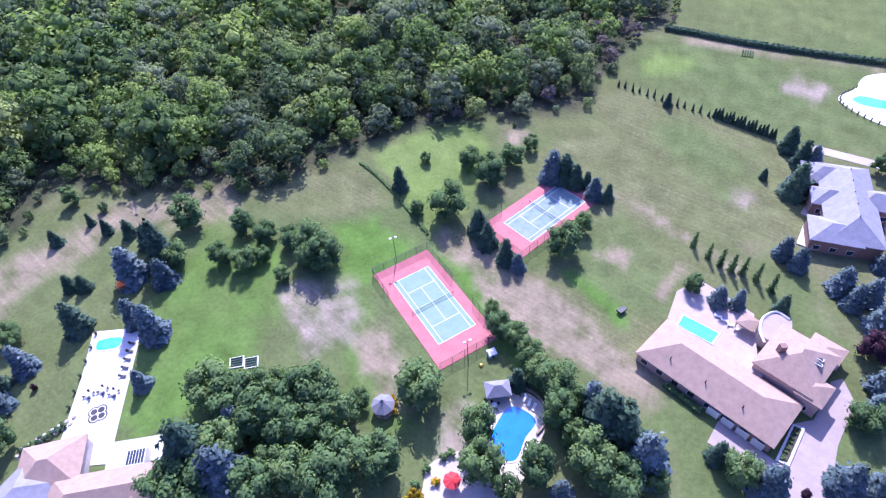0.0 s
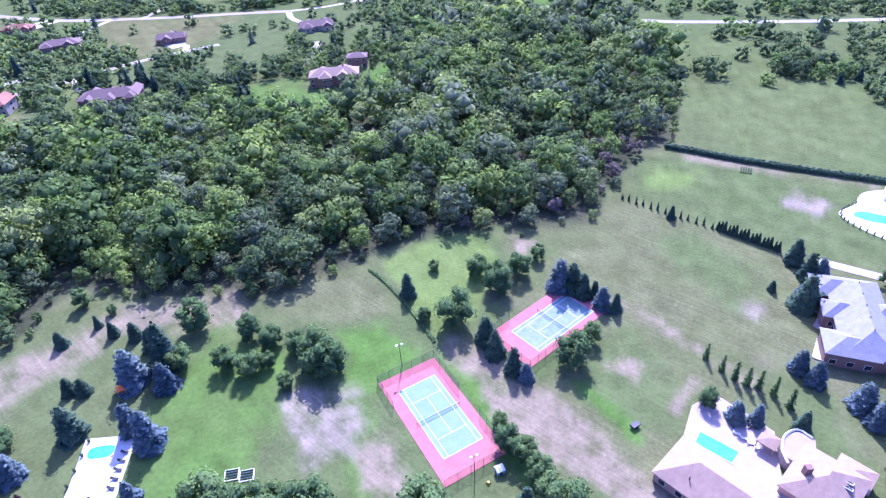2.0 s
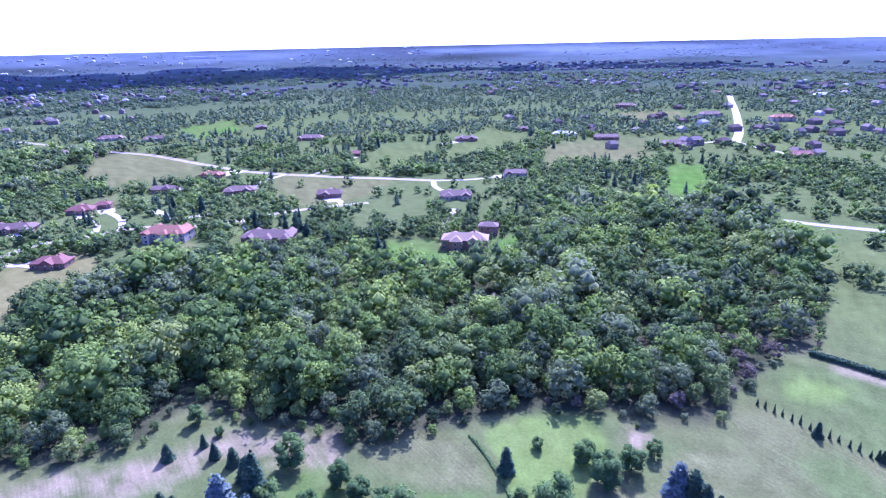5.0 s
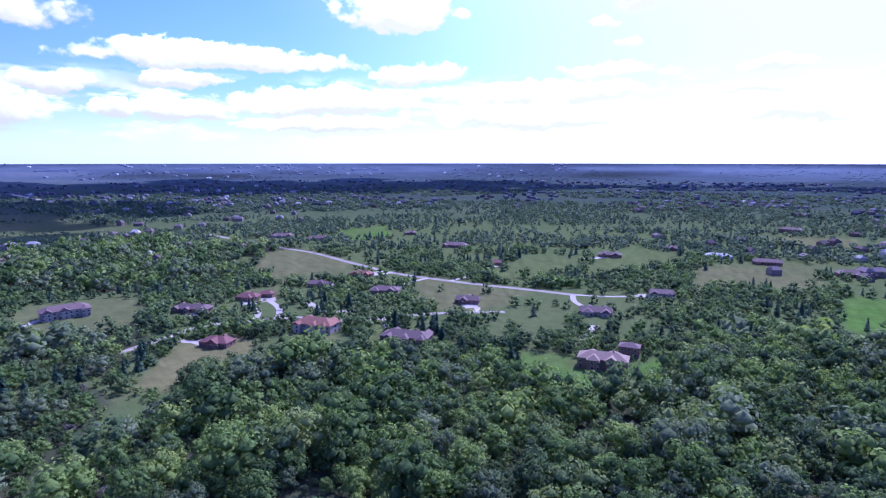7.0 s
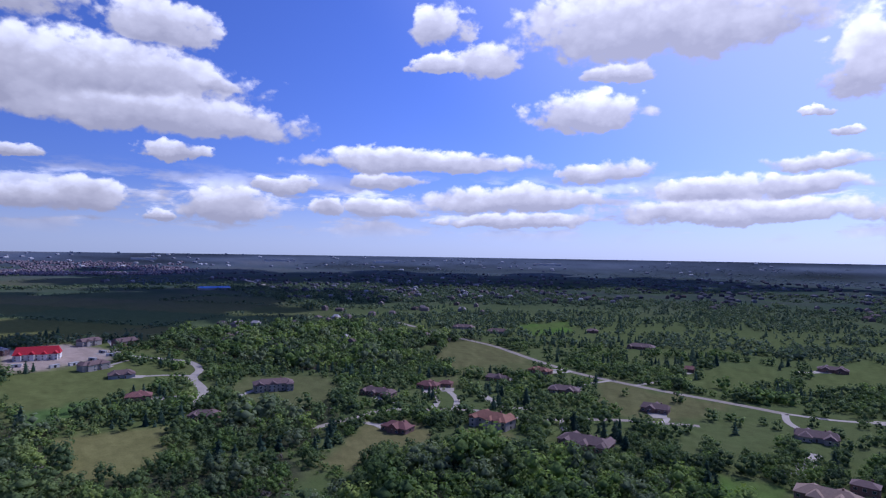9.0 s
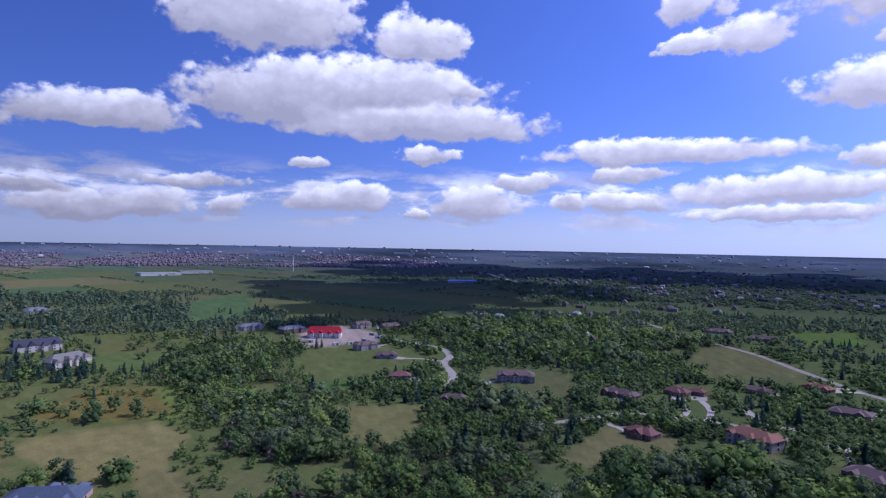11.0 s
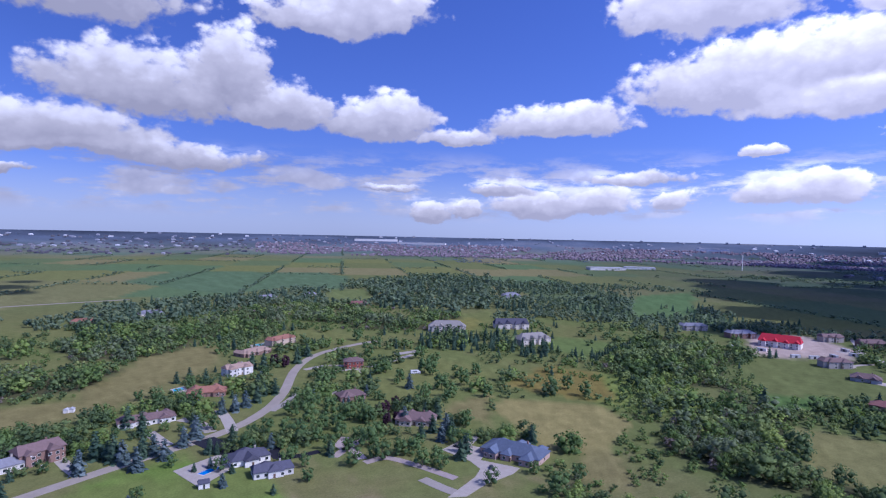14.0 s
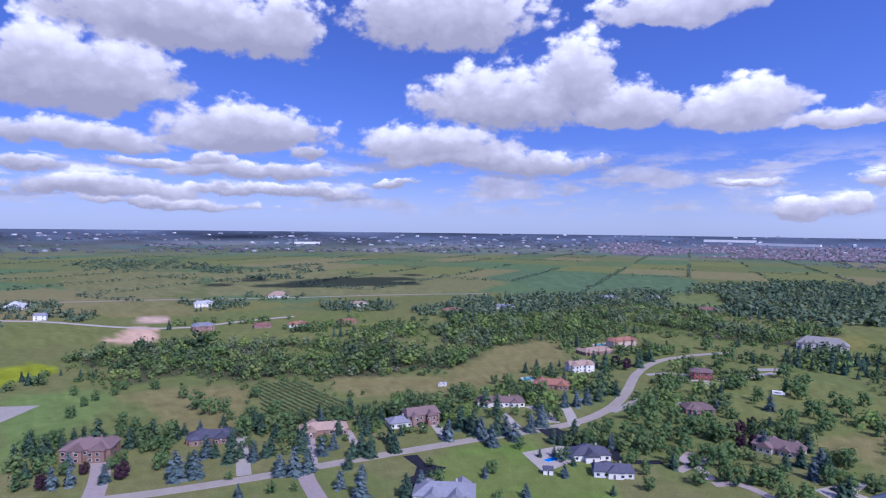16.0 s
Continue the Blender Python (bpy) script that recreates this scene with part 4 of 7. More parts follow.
def crown(seed, lobes, leaves, size, spread=0.33, tall=1.0, fine=True):
    """A broadleaf crown for a tree 10 m high: places, quads, triangles, tones."""
    rng = np.random.default_rng(seed)
    C, R = [], []
    for k in range(lobes):
        a, u = k * 2.4 + rng.uniform(-0.5, 0.5), (k + 0.5) / lobes
        zz = 1.6 + 6.6 * u * tall + rng.uniform(-0.4, 0.4)
        rad = 10 * spread * math.sqrt(max(0.03, 1 - ((zz - 4.6) / 5.2) ** 2)) * rng.uniform(0.45, 0.8)
        C.append((math.cos(a) * rad, math.sin(a) * rad, zz))
        R.append(rng.uniform(1.5, 2.25) * (1.0 if u < 0.75 else 0.85) * spread / 0.33 * (12 / (lobes + 4)) ** 0.4)
    C, R = np.array(C), np.array(R)
    own = rng.integers(0, lobes, leaves * 2)
    d = rng.normal(0, 1, (leaves * 2, 3))
    d /= np.linalg.norm(d, axis=1, keepdims=True)
    d[:, 2] = np.where(d[:, 2] < -0.35, -d[:, 2], d[:, 2])
    p = C[own] + d * (R[own] * rng.uniform(0.84, 1.16, leaves * 2))[:, None]
    deep = (np.linalg.norm(p[:, None] - C[None], axis=2) < R[None] * 0.8).any(1)
    keep = np.flatnonzero(~deep)[:leaves]
    p, d = p[keep], d[keep]
    v, q = leaf_quads(rng, p, d, size)
    # tone varies at random and rises a little with height
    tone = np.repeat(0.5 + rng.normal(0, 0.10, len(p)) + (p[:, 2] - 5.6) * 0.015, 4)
    iv, jf = ico() if fine else OCTA
    cv = [c + iv * r * (0.80 if fine else 0.62) * rng.uniform(0.85, 1.12, (len(iv), 1)) for c, r in zip(C, R)]
    base = len(v)
    f = np.concatenate([jf + base + k * len(iv) for k in range(lobes)])
    v = np.concatenate([v] + cv)
    # shade inside the crown, put into the darker tone of the cores
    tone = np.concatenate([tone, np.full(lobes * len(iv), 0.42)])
    soft = d + rng.normal(0, 0.22, d.shape)
    nor = np.concatenate([np.repeat(soft, 4, 0)] + [iv] * lobes)
    nor = nor + (0, 0, 0.42)
    return v, q, f, tone, nor / np.linalg.norm(nor, axis=1, keepdims=True)


def conifer(seed, tiers, fronds, base=0.19, sprays=0):
    """A spruce crown for a tree 10 m high: whorls of uneven drooping boughs, tufted with sprays, round a narrow cone."""
    rng = np.random.default_rng(seed)
    V, F, T, at, nor = [], [], [], [], []
    for k in range(tiers):
        u = k / tiers
        z, r = 0.5 + 9.3 * u, 10 * base * (1 - u) ** 0.66 * rng.uniform(0.82, 1.12) + 0.12
        n = max(5, int(fronds * (1 - u * 0.65)))
        for j in range(n):
            a = (j + rng.uniform(-0.35, 0.35)) * math.tau / n + k * 0.9
            L = r * rng.uniform(0.66, 1.2)
            w = L * rng.uniform(0.2, 0.34) + 0.12
            ca, sa = math.cos(a), math.sin(a)
            tip = np.array((ca * L, sa * L, z - L * rng.uniform(0.12, 0.42)))
            root = np.array((ca * L * 0.15, sa * L * 0.15, z + 0.35))
            mid = tip * 0.6 + root * 0.4
            tilt = rng.uniform(-0.5, 0.5)
            side = np.array((-sa, ca, tilt)) * w
            i = len(V) * 4
            V.append(np.stack([root, mid - side, tip, mid + side]))
            F.append((i, i + 1, i + 2, i + 3))
            T.append(np.full(4, 0.5 + rng.normal(0, 0.17) + 0.1 * u))
            at.append(root * 0.3 + tip * 0.7 + (0, 0, 0.12)), nor.append((ca * 0.7, sa * 0.7, 0.8))
    v, q = np.concatenate(V), np.array(F)
    tone = np.concatenate(T)
    if sprays:
        pick = rng.integers(0, len(at), sprays)
        spread = rng.normal(0, 0.22, (sprays, 3)) * (10 * base / 2)
        sv, sq = leaf_quads(rng, np.array(at)[pick] + spread * (1, 1, 0.5), np.array(nor)[pick], 0.30)
        q = np.concatenate([q, sq + len(v)])
        v = np.concatenate([v, sv])
        tone = np.concatenate([tone, np.repeat(0.55 + rng.normal(0, 0.2, sprays), 4)])
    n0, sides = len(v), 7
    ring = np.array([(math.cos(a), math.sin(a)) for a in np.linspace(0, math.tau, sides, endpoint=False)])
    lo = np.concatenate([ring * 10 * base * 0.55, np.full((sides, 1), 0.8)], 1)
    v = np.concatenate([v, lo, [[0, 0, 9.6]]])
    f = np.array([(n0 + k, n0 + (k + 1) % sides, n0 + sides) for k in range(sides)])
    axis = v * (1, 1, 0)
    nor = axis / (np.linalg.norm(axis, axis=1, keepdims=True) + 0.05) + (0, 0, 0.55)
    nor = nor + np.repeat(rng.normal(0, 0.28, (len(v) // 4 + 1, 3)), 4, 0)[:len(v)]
    # the cone's dark tone paints in the shade between the boughs
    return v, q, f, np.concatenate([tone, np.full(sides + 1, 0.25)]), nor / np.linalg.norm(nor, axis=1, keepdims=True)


def trunk_mesh(seed, top=6.0, r=0.16):
    rng = np.random.default_rng(seed)
    bm = tube(bmesh.new(), (0, 0, -0.3), (rng.uniform(-0.15, 0.15), rng.uniform(-0.15, 0.15), top), r, r * 0.35, 8)
    for k in range(4):
        a, z = k * 1.7 + rng.uniform(0, 1), top * rng.uniform(0.4, 0.75)
        tube(bm, (0, 0, z), (math.cos(a) * 1.5, math.sin(a) * 1.5, z + 1.6), r * 0.5, r * 0.15, 5)
    me = bpy.data.meshes.new("trunk")
    bm.to_mesh(me)
    bm.free()
    me.materials.append(BARK)
    return me


def tree_proto(arrays, mat, seed, top=6.0):
    v, q, f, tone, nor = arrays
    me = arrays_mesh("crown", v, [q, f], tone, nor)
    me.materials.append(mat)
    return me, trunk_mesh(seed, top)


NEAR_B = [crown(10 + k, 16, 900, 0.27, 0.30 + 0.03 * (k % 3), 0.94 + 0.05 * (k % 2)) for k in range(6)]
NEAR_S = [conifer(40 + k, 17, 17, 0.23 + 0.03 * k, 760) for k in range(3)]
MID_B = [crown(60 + k, 9, 190, 0.46, 0.38 + 0.03 * (k % 3), 1.0, False) for k in range(6)]
MID_S = [conifer(80 + k, 11, 9, 0.30, 120) for k in range(3)]
MID2_B = [crown(160 + k, 5, 44, 0.88, 0.38 + 0.03 * (k % 3), 1.0, False) for k in range(6)]
FAR_B = [crown(90 + k, 3, 12, 1.7, 0.40, 1.0, False) for k in range(5)]
RIM_B = [crown(190 + k, 2, 5, 2.2, 0.42, 1.0, False) for k in range(4)]
FAR_S = [conifer(99 + k, 6, 6, 0.28) for k in range(2)]
B_PROTO = [tree_proto(a, LEAF, 5 + k) for k, a in enumerate(NEAR_B)]
S_PROTO = [tree_proto(a, LEAF_SPRUCE, 25 + k, 9.0) for k, a in enumerate(NEAR_S)]
U_PROTO = [tree_proto(a, LEAF_BLUE, 35 + k, 9.0) for k, a in enumerate(NEAR_S)]
C_PROTO = [tree_proto(conifer(140 + k, 9, 6, 0.2, 170), LEAF, 29 + k, 9.0) for k in range(3)]
P_PROTO = [tree_proto(a, LEAF_PLUM, 45 + k) for k, a in enumerate(NEAR_B[:2])]
MB_PROTO = [tree_proto(a, LEAF, 55 + k) for k, a in enumerate(MID_B)]
MS_PROTO = [tree_proto(a, LEAF_SPRUCE, 65 + k, 9.0) for k, a in enumerate(MID_S)]
MU_PROTO = [tree_proto(a, LEAF_BLUE, 75 + k, 9.0) for k, a in enumerate(MID_S)]
KINDS = {"b": ("deciduous_tree", "leafy green deciduous tree standing on a lawn", "tree", B_PROTO, 1.22),
         "s": ("spruce_tree", "dark green conical spruce standing on a lawn", "tree", S_PROTO, 1.35),
         "u": ("blue_spruce_tree", "silvery blue conical spruce standing on a lawn", "tree", U_PROTO, 1.4),
         "p": ("plum_tree", "purple-leaved ornamental tree in a garden", "tree", P_PROTO, 1.1),
         "c": ("cedar_sapling", "thin young conifer in a planted row on dry grass", "tree", C_PROTO, 0.85),
         "B": ("deciduous_tree", "leafy green deciduous tree beside houses and lawns", "tree", MB_PROTO, 1.0),
         "S": ("spruce_tree", "dark green conical spruce beside houses and lawns", "tree", MS_PROTO, 1.25),
         "U": ("blue_spruce_tree", "silvery blue conical spruce beside a street", "tree", MU_PROTO, 1.25)}
MADE = {}
trng = random.Random(7)


def plant(kind, x, y, high, wide=1.0):
    name, label, cat, protos, w = KINDS[kind]
    i = trng.randrange(len(protos))
    m = Matrix.LocRotScale((x, y, 0), Euler((0, 0, trng.uniform(0, 6.28))), (high / 10 * w * wide, high / 10 * w * wide * trng.uniform(0.9, 1.1), high / 10))
    if (kind, i) not in MADE:
        crown_me, trunk_me = protos[i]
        top = thing(name, label, cat, None, name.replace("_", " ") + "s")
        put("crown", crown_me, None, top), put("trunk", trunk_me, None, top)
        MADE[kind, i] = top
        top.matrix_basis = m
        return top
    ob = MADE[kind, i]
    made = copy_thing(ob, Matrix())
    made.matrix_basis = m
    return made


# x, y, height of the trees in the gardens below the first view
GARDEN_B1 = [(-117.0, 145.9, 8.5), (-105.6, 141.3, 3.9), (-75.3, 131.4, 12.7), (-75.7, 116.0, 9.2), (-101.8, 62.8, 11.8), (-112.4, 92.2, 7.9), (-57.8, 125.7, 10.8), (-51.3, 122.2, 8.3), (-62.4, 114.6, 9.2), (-55.4, 111.8, 9.1), (-50.8, 114.1, 6.5), (-43.3, 119.1, 8.2), (-36.6, 113.1, 14), (-33.0, 110.2, 14), (-44.1, 106.0, 5.6), (-3.1, 152.5, 4.6), (-7.5, 67.3, 14), (2.5, 126.5, 13.8), (-6.6, 128.7, 5.5), (10.6, 148.5, 9.0), (16.1, 140.0, 12.2), (24.3, 147.1, 10.6), (31.8, 154.4, 7.2), (28.2, 168.5, 1.9), (32.9, 107.2, 12.8), (39.8, 115.4, 7.9), (11.0, 89.0, 5.6), (12.4, 82.5, 9.1), (15.6, 79.6, 8.3), (18.2, 74.0, 9.4), (19.4, 69.4, 9.5), (22.3, 66.5, 11.3), (22.1, 58.4, 11.8)]
GARDEN_B2 = [(25.8, 61.7, 9.7), (26.8, 47.5, 14), (31.3, 42.9, 11.0), (24.0, 52.9, 10.2), (38.5, 42.8, 6.7), (4.7, 56.4, 14.0), (4.4, 48.2, 14), (15.2, 46.7, 14), (8.7, 43.5, 9.2), (-54.4, 70.6, 14), (-49.9, 67.4, 14), (-44.8, 69.6, 13.6), (-39.5, 71.6, 9.9), (-34.6, 67.4, 13.6), (-30.1, 68.5, 13.5), (-42.6, 62.6, 14), (-37.1, 59.5, 14), (-31.9, 60.2, 12.3), (-49.3, 56.7, 14), (-38.4, 51.8, 11.0), (-32.7, 49.8, 14), (-25.6, 52.0, 14), (-17.0, 51.7, 14), (-25.7, 62.4, 12.1), (-54.9, 48.4, 13.7), (-21.7, 66.7, 6.1), (-41.7, 47.6, 13.5), (-27.5, 46.8, 13.4), (-59.3, 49.3, 14), (62.6, 91.0, 7.1), (84.8, 51.9, 8.8), (55.2, 43.9, 9.6), (133.0, 129.7, 8.4)]
GARDEN_S = [(-115.1, 127.7, 5.8), (-107.5, 135.3, 4.7), (-100.9, 130.9, 5.7), (-93.4, 129.0, 6.6), (-86.0, 123.7, 8.4), (-79.6, 117.2, 16.0), (-103.8, 109.1, 5.8), (-99.7, 108.7, 5.7), (-95.9, 94.6, 11.4), (-109.4, 78.9, 8.1), (-11.7, 140.2, 9.0), (39.6, 138.1, 10.4), (41.9, 134.8, 8.8), (45.5, 134.0, 6.2), (50.1, 127.1, 6.7), (10.6, 117.9, 9.7), (12.6, 113.1, 8.8), (16.9, 106.2, 8.9), (83.2, 173.3, 5.5), (14.5, 68.0, 6.8), (31.0, 55.5, 15.5), (33.9, 52.5, 13.9), (36.1, 56.7, 9.9), (-56.8, 56.1, 16.7), (81.2, 81.9, 7.1), (98.8, 131.4, 4.0), (112.0, 143.9, 9.4), (111.6, 135.5, 10.1), (104.4, 123.5, 11.7), (52.3, 47.4, 7.4)]
GARDEN_U = [(-86.8, 111.2, 12.8), (-77.2, 108.8, 9.3), (-81.1, 94.9, 10.4), (-74.7, 90.2, 13.0), (-105.1, 83.4, 9.9), (-106.9, 72.8, 11.3), (-73.8, 75.6, 7.1), (35.7, 138.8, 11.6), (46.6, 129.0, 7.9), (19.7, 103.3, 5.8), (29.4, 60.3, 11.6), (37.3, 47.2, 13.5), (19.5, 42.3, 6.9), (-48.7, 62.6, 10.3), (-48.9, 50.6, 15.3), (67.3, 86.0, 7.1), (71.7, 84.7, 7.1), (90.0, 99.8, 7.7), (91.9, 95.6, 7.8), (114.8, 134.8, 8.5), (103.4, 125.5, 6.8), (98.8, 87.3, 8.6), (98.9, 82.0, 8.6), (103.8, 83.2, 8.6), (102.0, 75.0, 10.4), (112.8, 93.1, 6.9), (93.3, 59.3, 11.0), (90.4, 54.2, 11.3), (74.5, 39.8, 9.8), (81.5, 38.2, 10.8), (59.5, 40.3, 10.8)]
GARDEN_P = [(95.4, 67.8, 9.7), (99.4, 67.1, 7.2), (66.4, 38.6, 2.8), (-100.7, 77.5, 2.2)]
GARDEN_C = [(68.6, 106.2, 6.1), (71.0, 101.8, 6.1), (72.9, 98.6, 7.0), (75.0, 96.4, 7.0), (77.5, 95.2, 7.0), (80.2, 92.9, 7.0), (82.2, 88.9, 7.0)]
STREET_B1 = [(-25, -335, 10.2), (-15, -321, 9.5), (-23, -373, 11.1), (-35, -374, 10.0), (-69, -388, 9.4), (-73, -373, 9.2), (-73, -335, 7.0), (-86, -475, 7.7), (-78, -463, 5.6), (-104, -462, 7.7), (-74, -355, 10.3), (-72, -308, 10.4), (-121, -331, 12.2), (-94, -275, 5.0), (-114, -395, 13.8), (-117, -379, 11.7), (-126, -379, 10.2), (-114, -427, 9.2), (-154, -398, 9.2), (-150, -354, 10.1), (-138, -343, 6.5), (-144, -325, 11.0), (-218, -359, 3.8), (-167, -308, 11.0), (-166, -208, 9.8), (-104, -249, 5.9), (-113, -245, 4.8), (-210, -302, 13.4), (-180, -318, 9.9)]
STREET_B2 = [(-316, -324, 8.2), (-225, -320, 8.9), (-241, -333, 7.5), (-287, -237, 10.0), (-323, -281, 11.5), (-315, -305, 7.9), (-198, -204, 7.8), (-233, -218, 7.2), (-285, -245, 10.1), (-263, -196, 11.6), (-295, -205, 9.4), (-284, -207, 9.3), (-326, -208, 11.7), (-347, -213, 14.0), (-342, -202, 13.6), (-397, -226, 13.5), (-292, -190, 12.1), (-320, -192, 12.8), (-310, -176, 12.1), (-313, -168, 12.0), (-333, -170, 12.5), (-358, -176, 9.9), (-294, -138, 13.4), (-281, -124, 11.3), (-268, -134, 10.0), (-285, -146, 8.0), (-289, -117, 10.0), (-332, -160, 12.2), (-266, -169, 8.2)]
STREET_B3 = [(-291, -169, 8.6), (-413, -233, 12.0), (-418, -229, 12.0), (-436, -178, 11.3), (-450, -205, 10.0), (-457, -200, 12.1), (-472, -170, 14), (-497, -170, 14), (-426, -139, 13.7), (-407, -126, 12.9), (-444, -126, 13.7), (-483, -127, 11.0), (-318, -96, 10.1), (-348, -97, 10.8), (-384, -144, 6.4), (-584, -290, 14), (-550, -251, 14), (-518, -246, 14), (-47, -424, 8.2), (-57, -446, 6.9), (-65, -456, 7.2), (-89, -536, 8.6), (-55, -480, 7.4), (-332, -156, 11.5), (-308, -139, 12.0), (-302, -160, 10.4), (-301, -149, 9.1), (-302, -176, 10.4), (-282, -156, 9.7)]
STREET_B4 = [(-293, -119, 8.9), (-293, -111, 10.2), (-280, -101, 9.8), (-286, -95, 10.0), (-281, -129, 8.5), (-289, -179, 12.4), (-307, -113, 8.0), (-280, -90, 8.6), (-271, -62, 8.9), (-291, -45, 7.7), (-293, -23, 9.2), (-329, -29, 10.3), (-448, -112, 7.9), (-464, -47, 12.4), (-448, -32, 12.0), (-418, -101, 11.0), (-426, -177, 5.6), (-406, -143, 8.8), (-393, -142, 13.7), (-399, -126, 8.7), (-523, -194, 13.6), (-465, -160, 12.2), (-465, -138, 12.2), (-448, -58, 14), (-333, -174, 11.5), (-342, -188, 11.8), (-338, -56, 6.0), (-271, -30, 12.1)]
STREET_S1 = [(-79, -357, 10.4), (-83, -300, 7.8), (-101, -295, 10.7), (-110, -317, 10.1), (-108, -299, 8.2), (-130, -336, 12.5), (-122, -293, 9.7), (-136, -287, 11.3), (-118, -291, 8.2), (-146, -318, 7.7), (-147, -305, 9.0), (-154, -263, 9.6), (-145, -252, 7.9), (-160, -264, 12.6), (-162, -258, 11.0), (-181, -268, 10.3), (-176, -256, 9.9), (-161, -338, 6.6), (-165, -298, 9.2), (-229, -255, 9.4), (-150, -209, 10.6), (-188, -325, 11.8), (-178, -288, 10.7), (-239, -242, 12.3), (-228, -250, 14)]
STREET_S2 = [(-228, -262, 14), (-344, -247, 11.2), (-360, -253, 9.6), (-271, -286, 12.5), (-264, -268, 13.6), (-363, -335, 8.8), (-378, -336, 9.0), (-373, -316, 10.9), (-275, -214, 9.3), (-322, -117, 8.0), (-276, -152, 8.0), (-359, -128, 8.9), (-357, -119, 10.1), (-427, -313, 13.9), (-426, -301, 13.6), (-460, -289, 14.0), (-489, -296, 12.1), (-369, -265, 11.9), (-366, -248, 11.5), (-331, -113, 10.1), (-331, -101, 10.2), (-306, -85, 10.8), (-296, -85, 10.4), (-420, -197, 10.9)]
STREET_U = [(-27, -315, 9.6), (-34, -313, 8.5), (-47, -307, 8.6), (-36, -336, 7.8), (-74, -290, 13.7), (-82, -288, 12.6), (-94, -310, 11.0), (-115, -266, 10.2), (-121, -262, 12.8), (-128, -261, 11.7), (-112, -291, 9.5), (-143, -276, 9.8), (-152, -280, 8.6), (-210, -252, 12.0), (-159, -210, 9.7), (-131, -235, 8.5), (-134, -222, 11.8), (-144, -237, 7.5), (-91, -255, 5.9), (-228, -244, 12.1), (-224, -231, 11.7), (-243, -239, 10.8), (-240, -229, 10.5), (-258, -233, 11.0), (-271, -236, 12.9), (-314, -253, 10.8), (-321, -248, 10.8), (-332, -248, 11.0), (-336, -106, 10.8), (-340, -135, 10.4), (-318, -103, 9.8), (-419, -163, 10.9)]
STREET_P = [(-23, -315, 8.3), (-41, -323, 6.4), (-54, -306, 9.4), (-349, -158, 7.8), (-354, -154, 9.4), (-370, -154, 8.1), (-443, -301, 11.6), (-442, -289, 11.4), (-332, -144, 8.6), (-341, -141, 7.4)]

for kind, spots in (("B", STREET_B1), ("B", STREET_B2), ("B", STREET_B3), ("B", STREET_B4), ("S", STREET_S1), ("S", STREET_S2), ("U", STREET_U), ("p", STREET_P), ("b", GARDEN_B1), ("b", GARDEN_B2), ("s", GARDEN_S), ("u", GARDEN_U), ("p", GARDEN_P), ("c", GARDEN_C)):
    for x, y, h in spots:
        plant(kind, x, y, h * (1.12 if kind in "SU" else 0.9 if kind == "b" else 1.0), 0.78 if kind == "b" and math.hypot(x - 11, y - 55) < 15 else 1.0)


def scatter(rng, n, box_, keep):
    x, y = rng.uniform(box_[0], box_[1], n), rng.uniform(box_[2], box_[3], n)
    k = keep(x, y)
    return x[k], y[k]


def thin_out(x, y, gap):
    """Drops places that stand closer than gap to an earlier one."""
    cells, out = {}, []
    for i, (a, b) in enumerate(zip(x, y)):
        g = gap[i] if isinstance(gap, np.ndarray) else gap
        c = (int(a // 6), int(b // 6))
        if any((a - x[j]) ** 2 + (b - y[j]) ** 2 < g * g for di in (-1, 0, 1) for dj in (-1, 0, 1) for j in cells.get((c[0] + di, c[1] + dj), ())):
            continue
        cells.setdefault(c, []).append(i)
        out.append(i)
    return np.array(out, int)


def grove(name, label, mat, x, y, h, protos, rng, wide=1.0, cat="woods", tone_shift=None, lift=None):
    """Many trees joined into one thing that nobody could count."""
    V, Q, F, T, M, n0 = [], [], [], [], [], 0
    which = rng.integers(0, len(protos), len(x))
    for k, (v, q, f, tone, nor) in enumerate(protos):
        s = np.flatnonzero(which == k)
        if not len(s):
            continue
        a = rng.uniform(0, 6.283, len(s))
        ca, sa = np.cos(a)[:, None], np.sin(a)[:, None]
        hs = (h[s] / 10)[:, None]
        ws = hs * wide * rng.uniform(0.9, 1.2, (len(s), 1))
        px, py, pz = v[:, 0][None] * ws, v[:, 1][None] * ws, v[:, 2][None] * hs
        z0 = lift[s][:, None] if lift is not None else 0.0
        P = np.stack([px * ca - py * sa + x[s][:, None], px * sa + py * ca + y[s][:, None], pz + z0], -1)
        shift = (rng.normal(0, 0.16, len(s)) if tone_shift is None else tone_shift[s])[:, None]
        off = n0 + (np.arange(len(s)) * len(v))[:, None, None]
        V.append(P.reshape(-1, 3)), Q.append((q[None] + off).reshape(-1, 4)), F.append((f[None] + off).reshape(-1, 3))
        T.append((tone[None] + shift).ravel())
        nx, ny = nor[:, 0][None], nor[:, 1][None]
        M.append(np.stack([nx * ca - ny * sa, nx * sa + ny * ca, np.broadcast_to(nor[:, 2][None], (len(s), len(v)))], -1).reshape(-1, 3))
        n0 += len(s) * len(v)
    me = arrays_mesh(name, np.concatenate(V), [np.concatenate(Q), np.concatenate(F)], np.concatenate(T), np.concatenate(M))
    return tagged(put(name, me, mat), label, cat, kind="stuff")


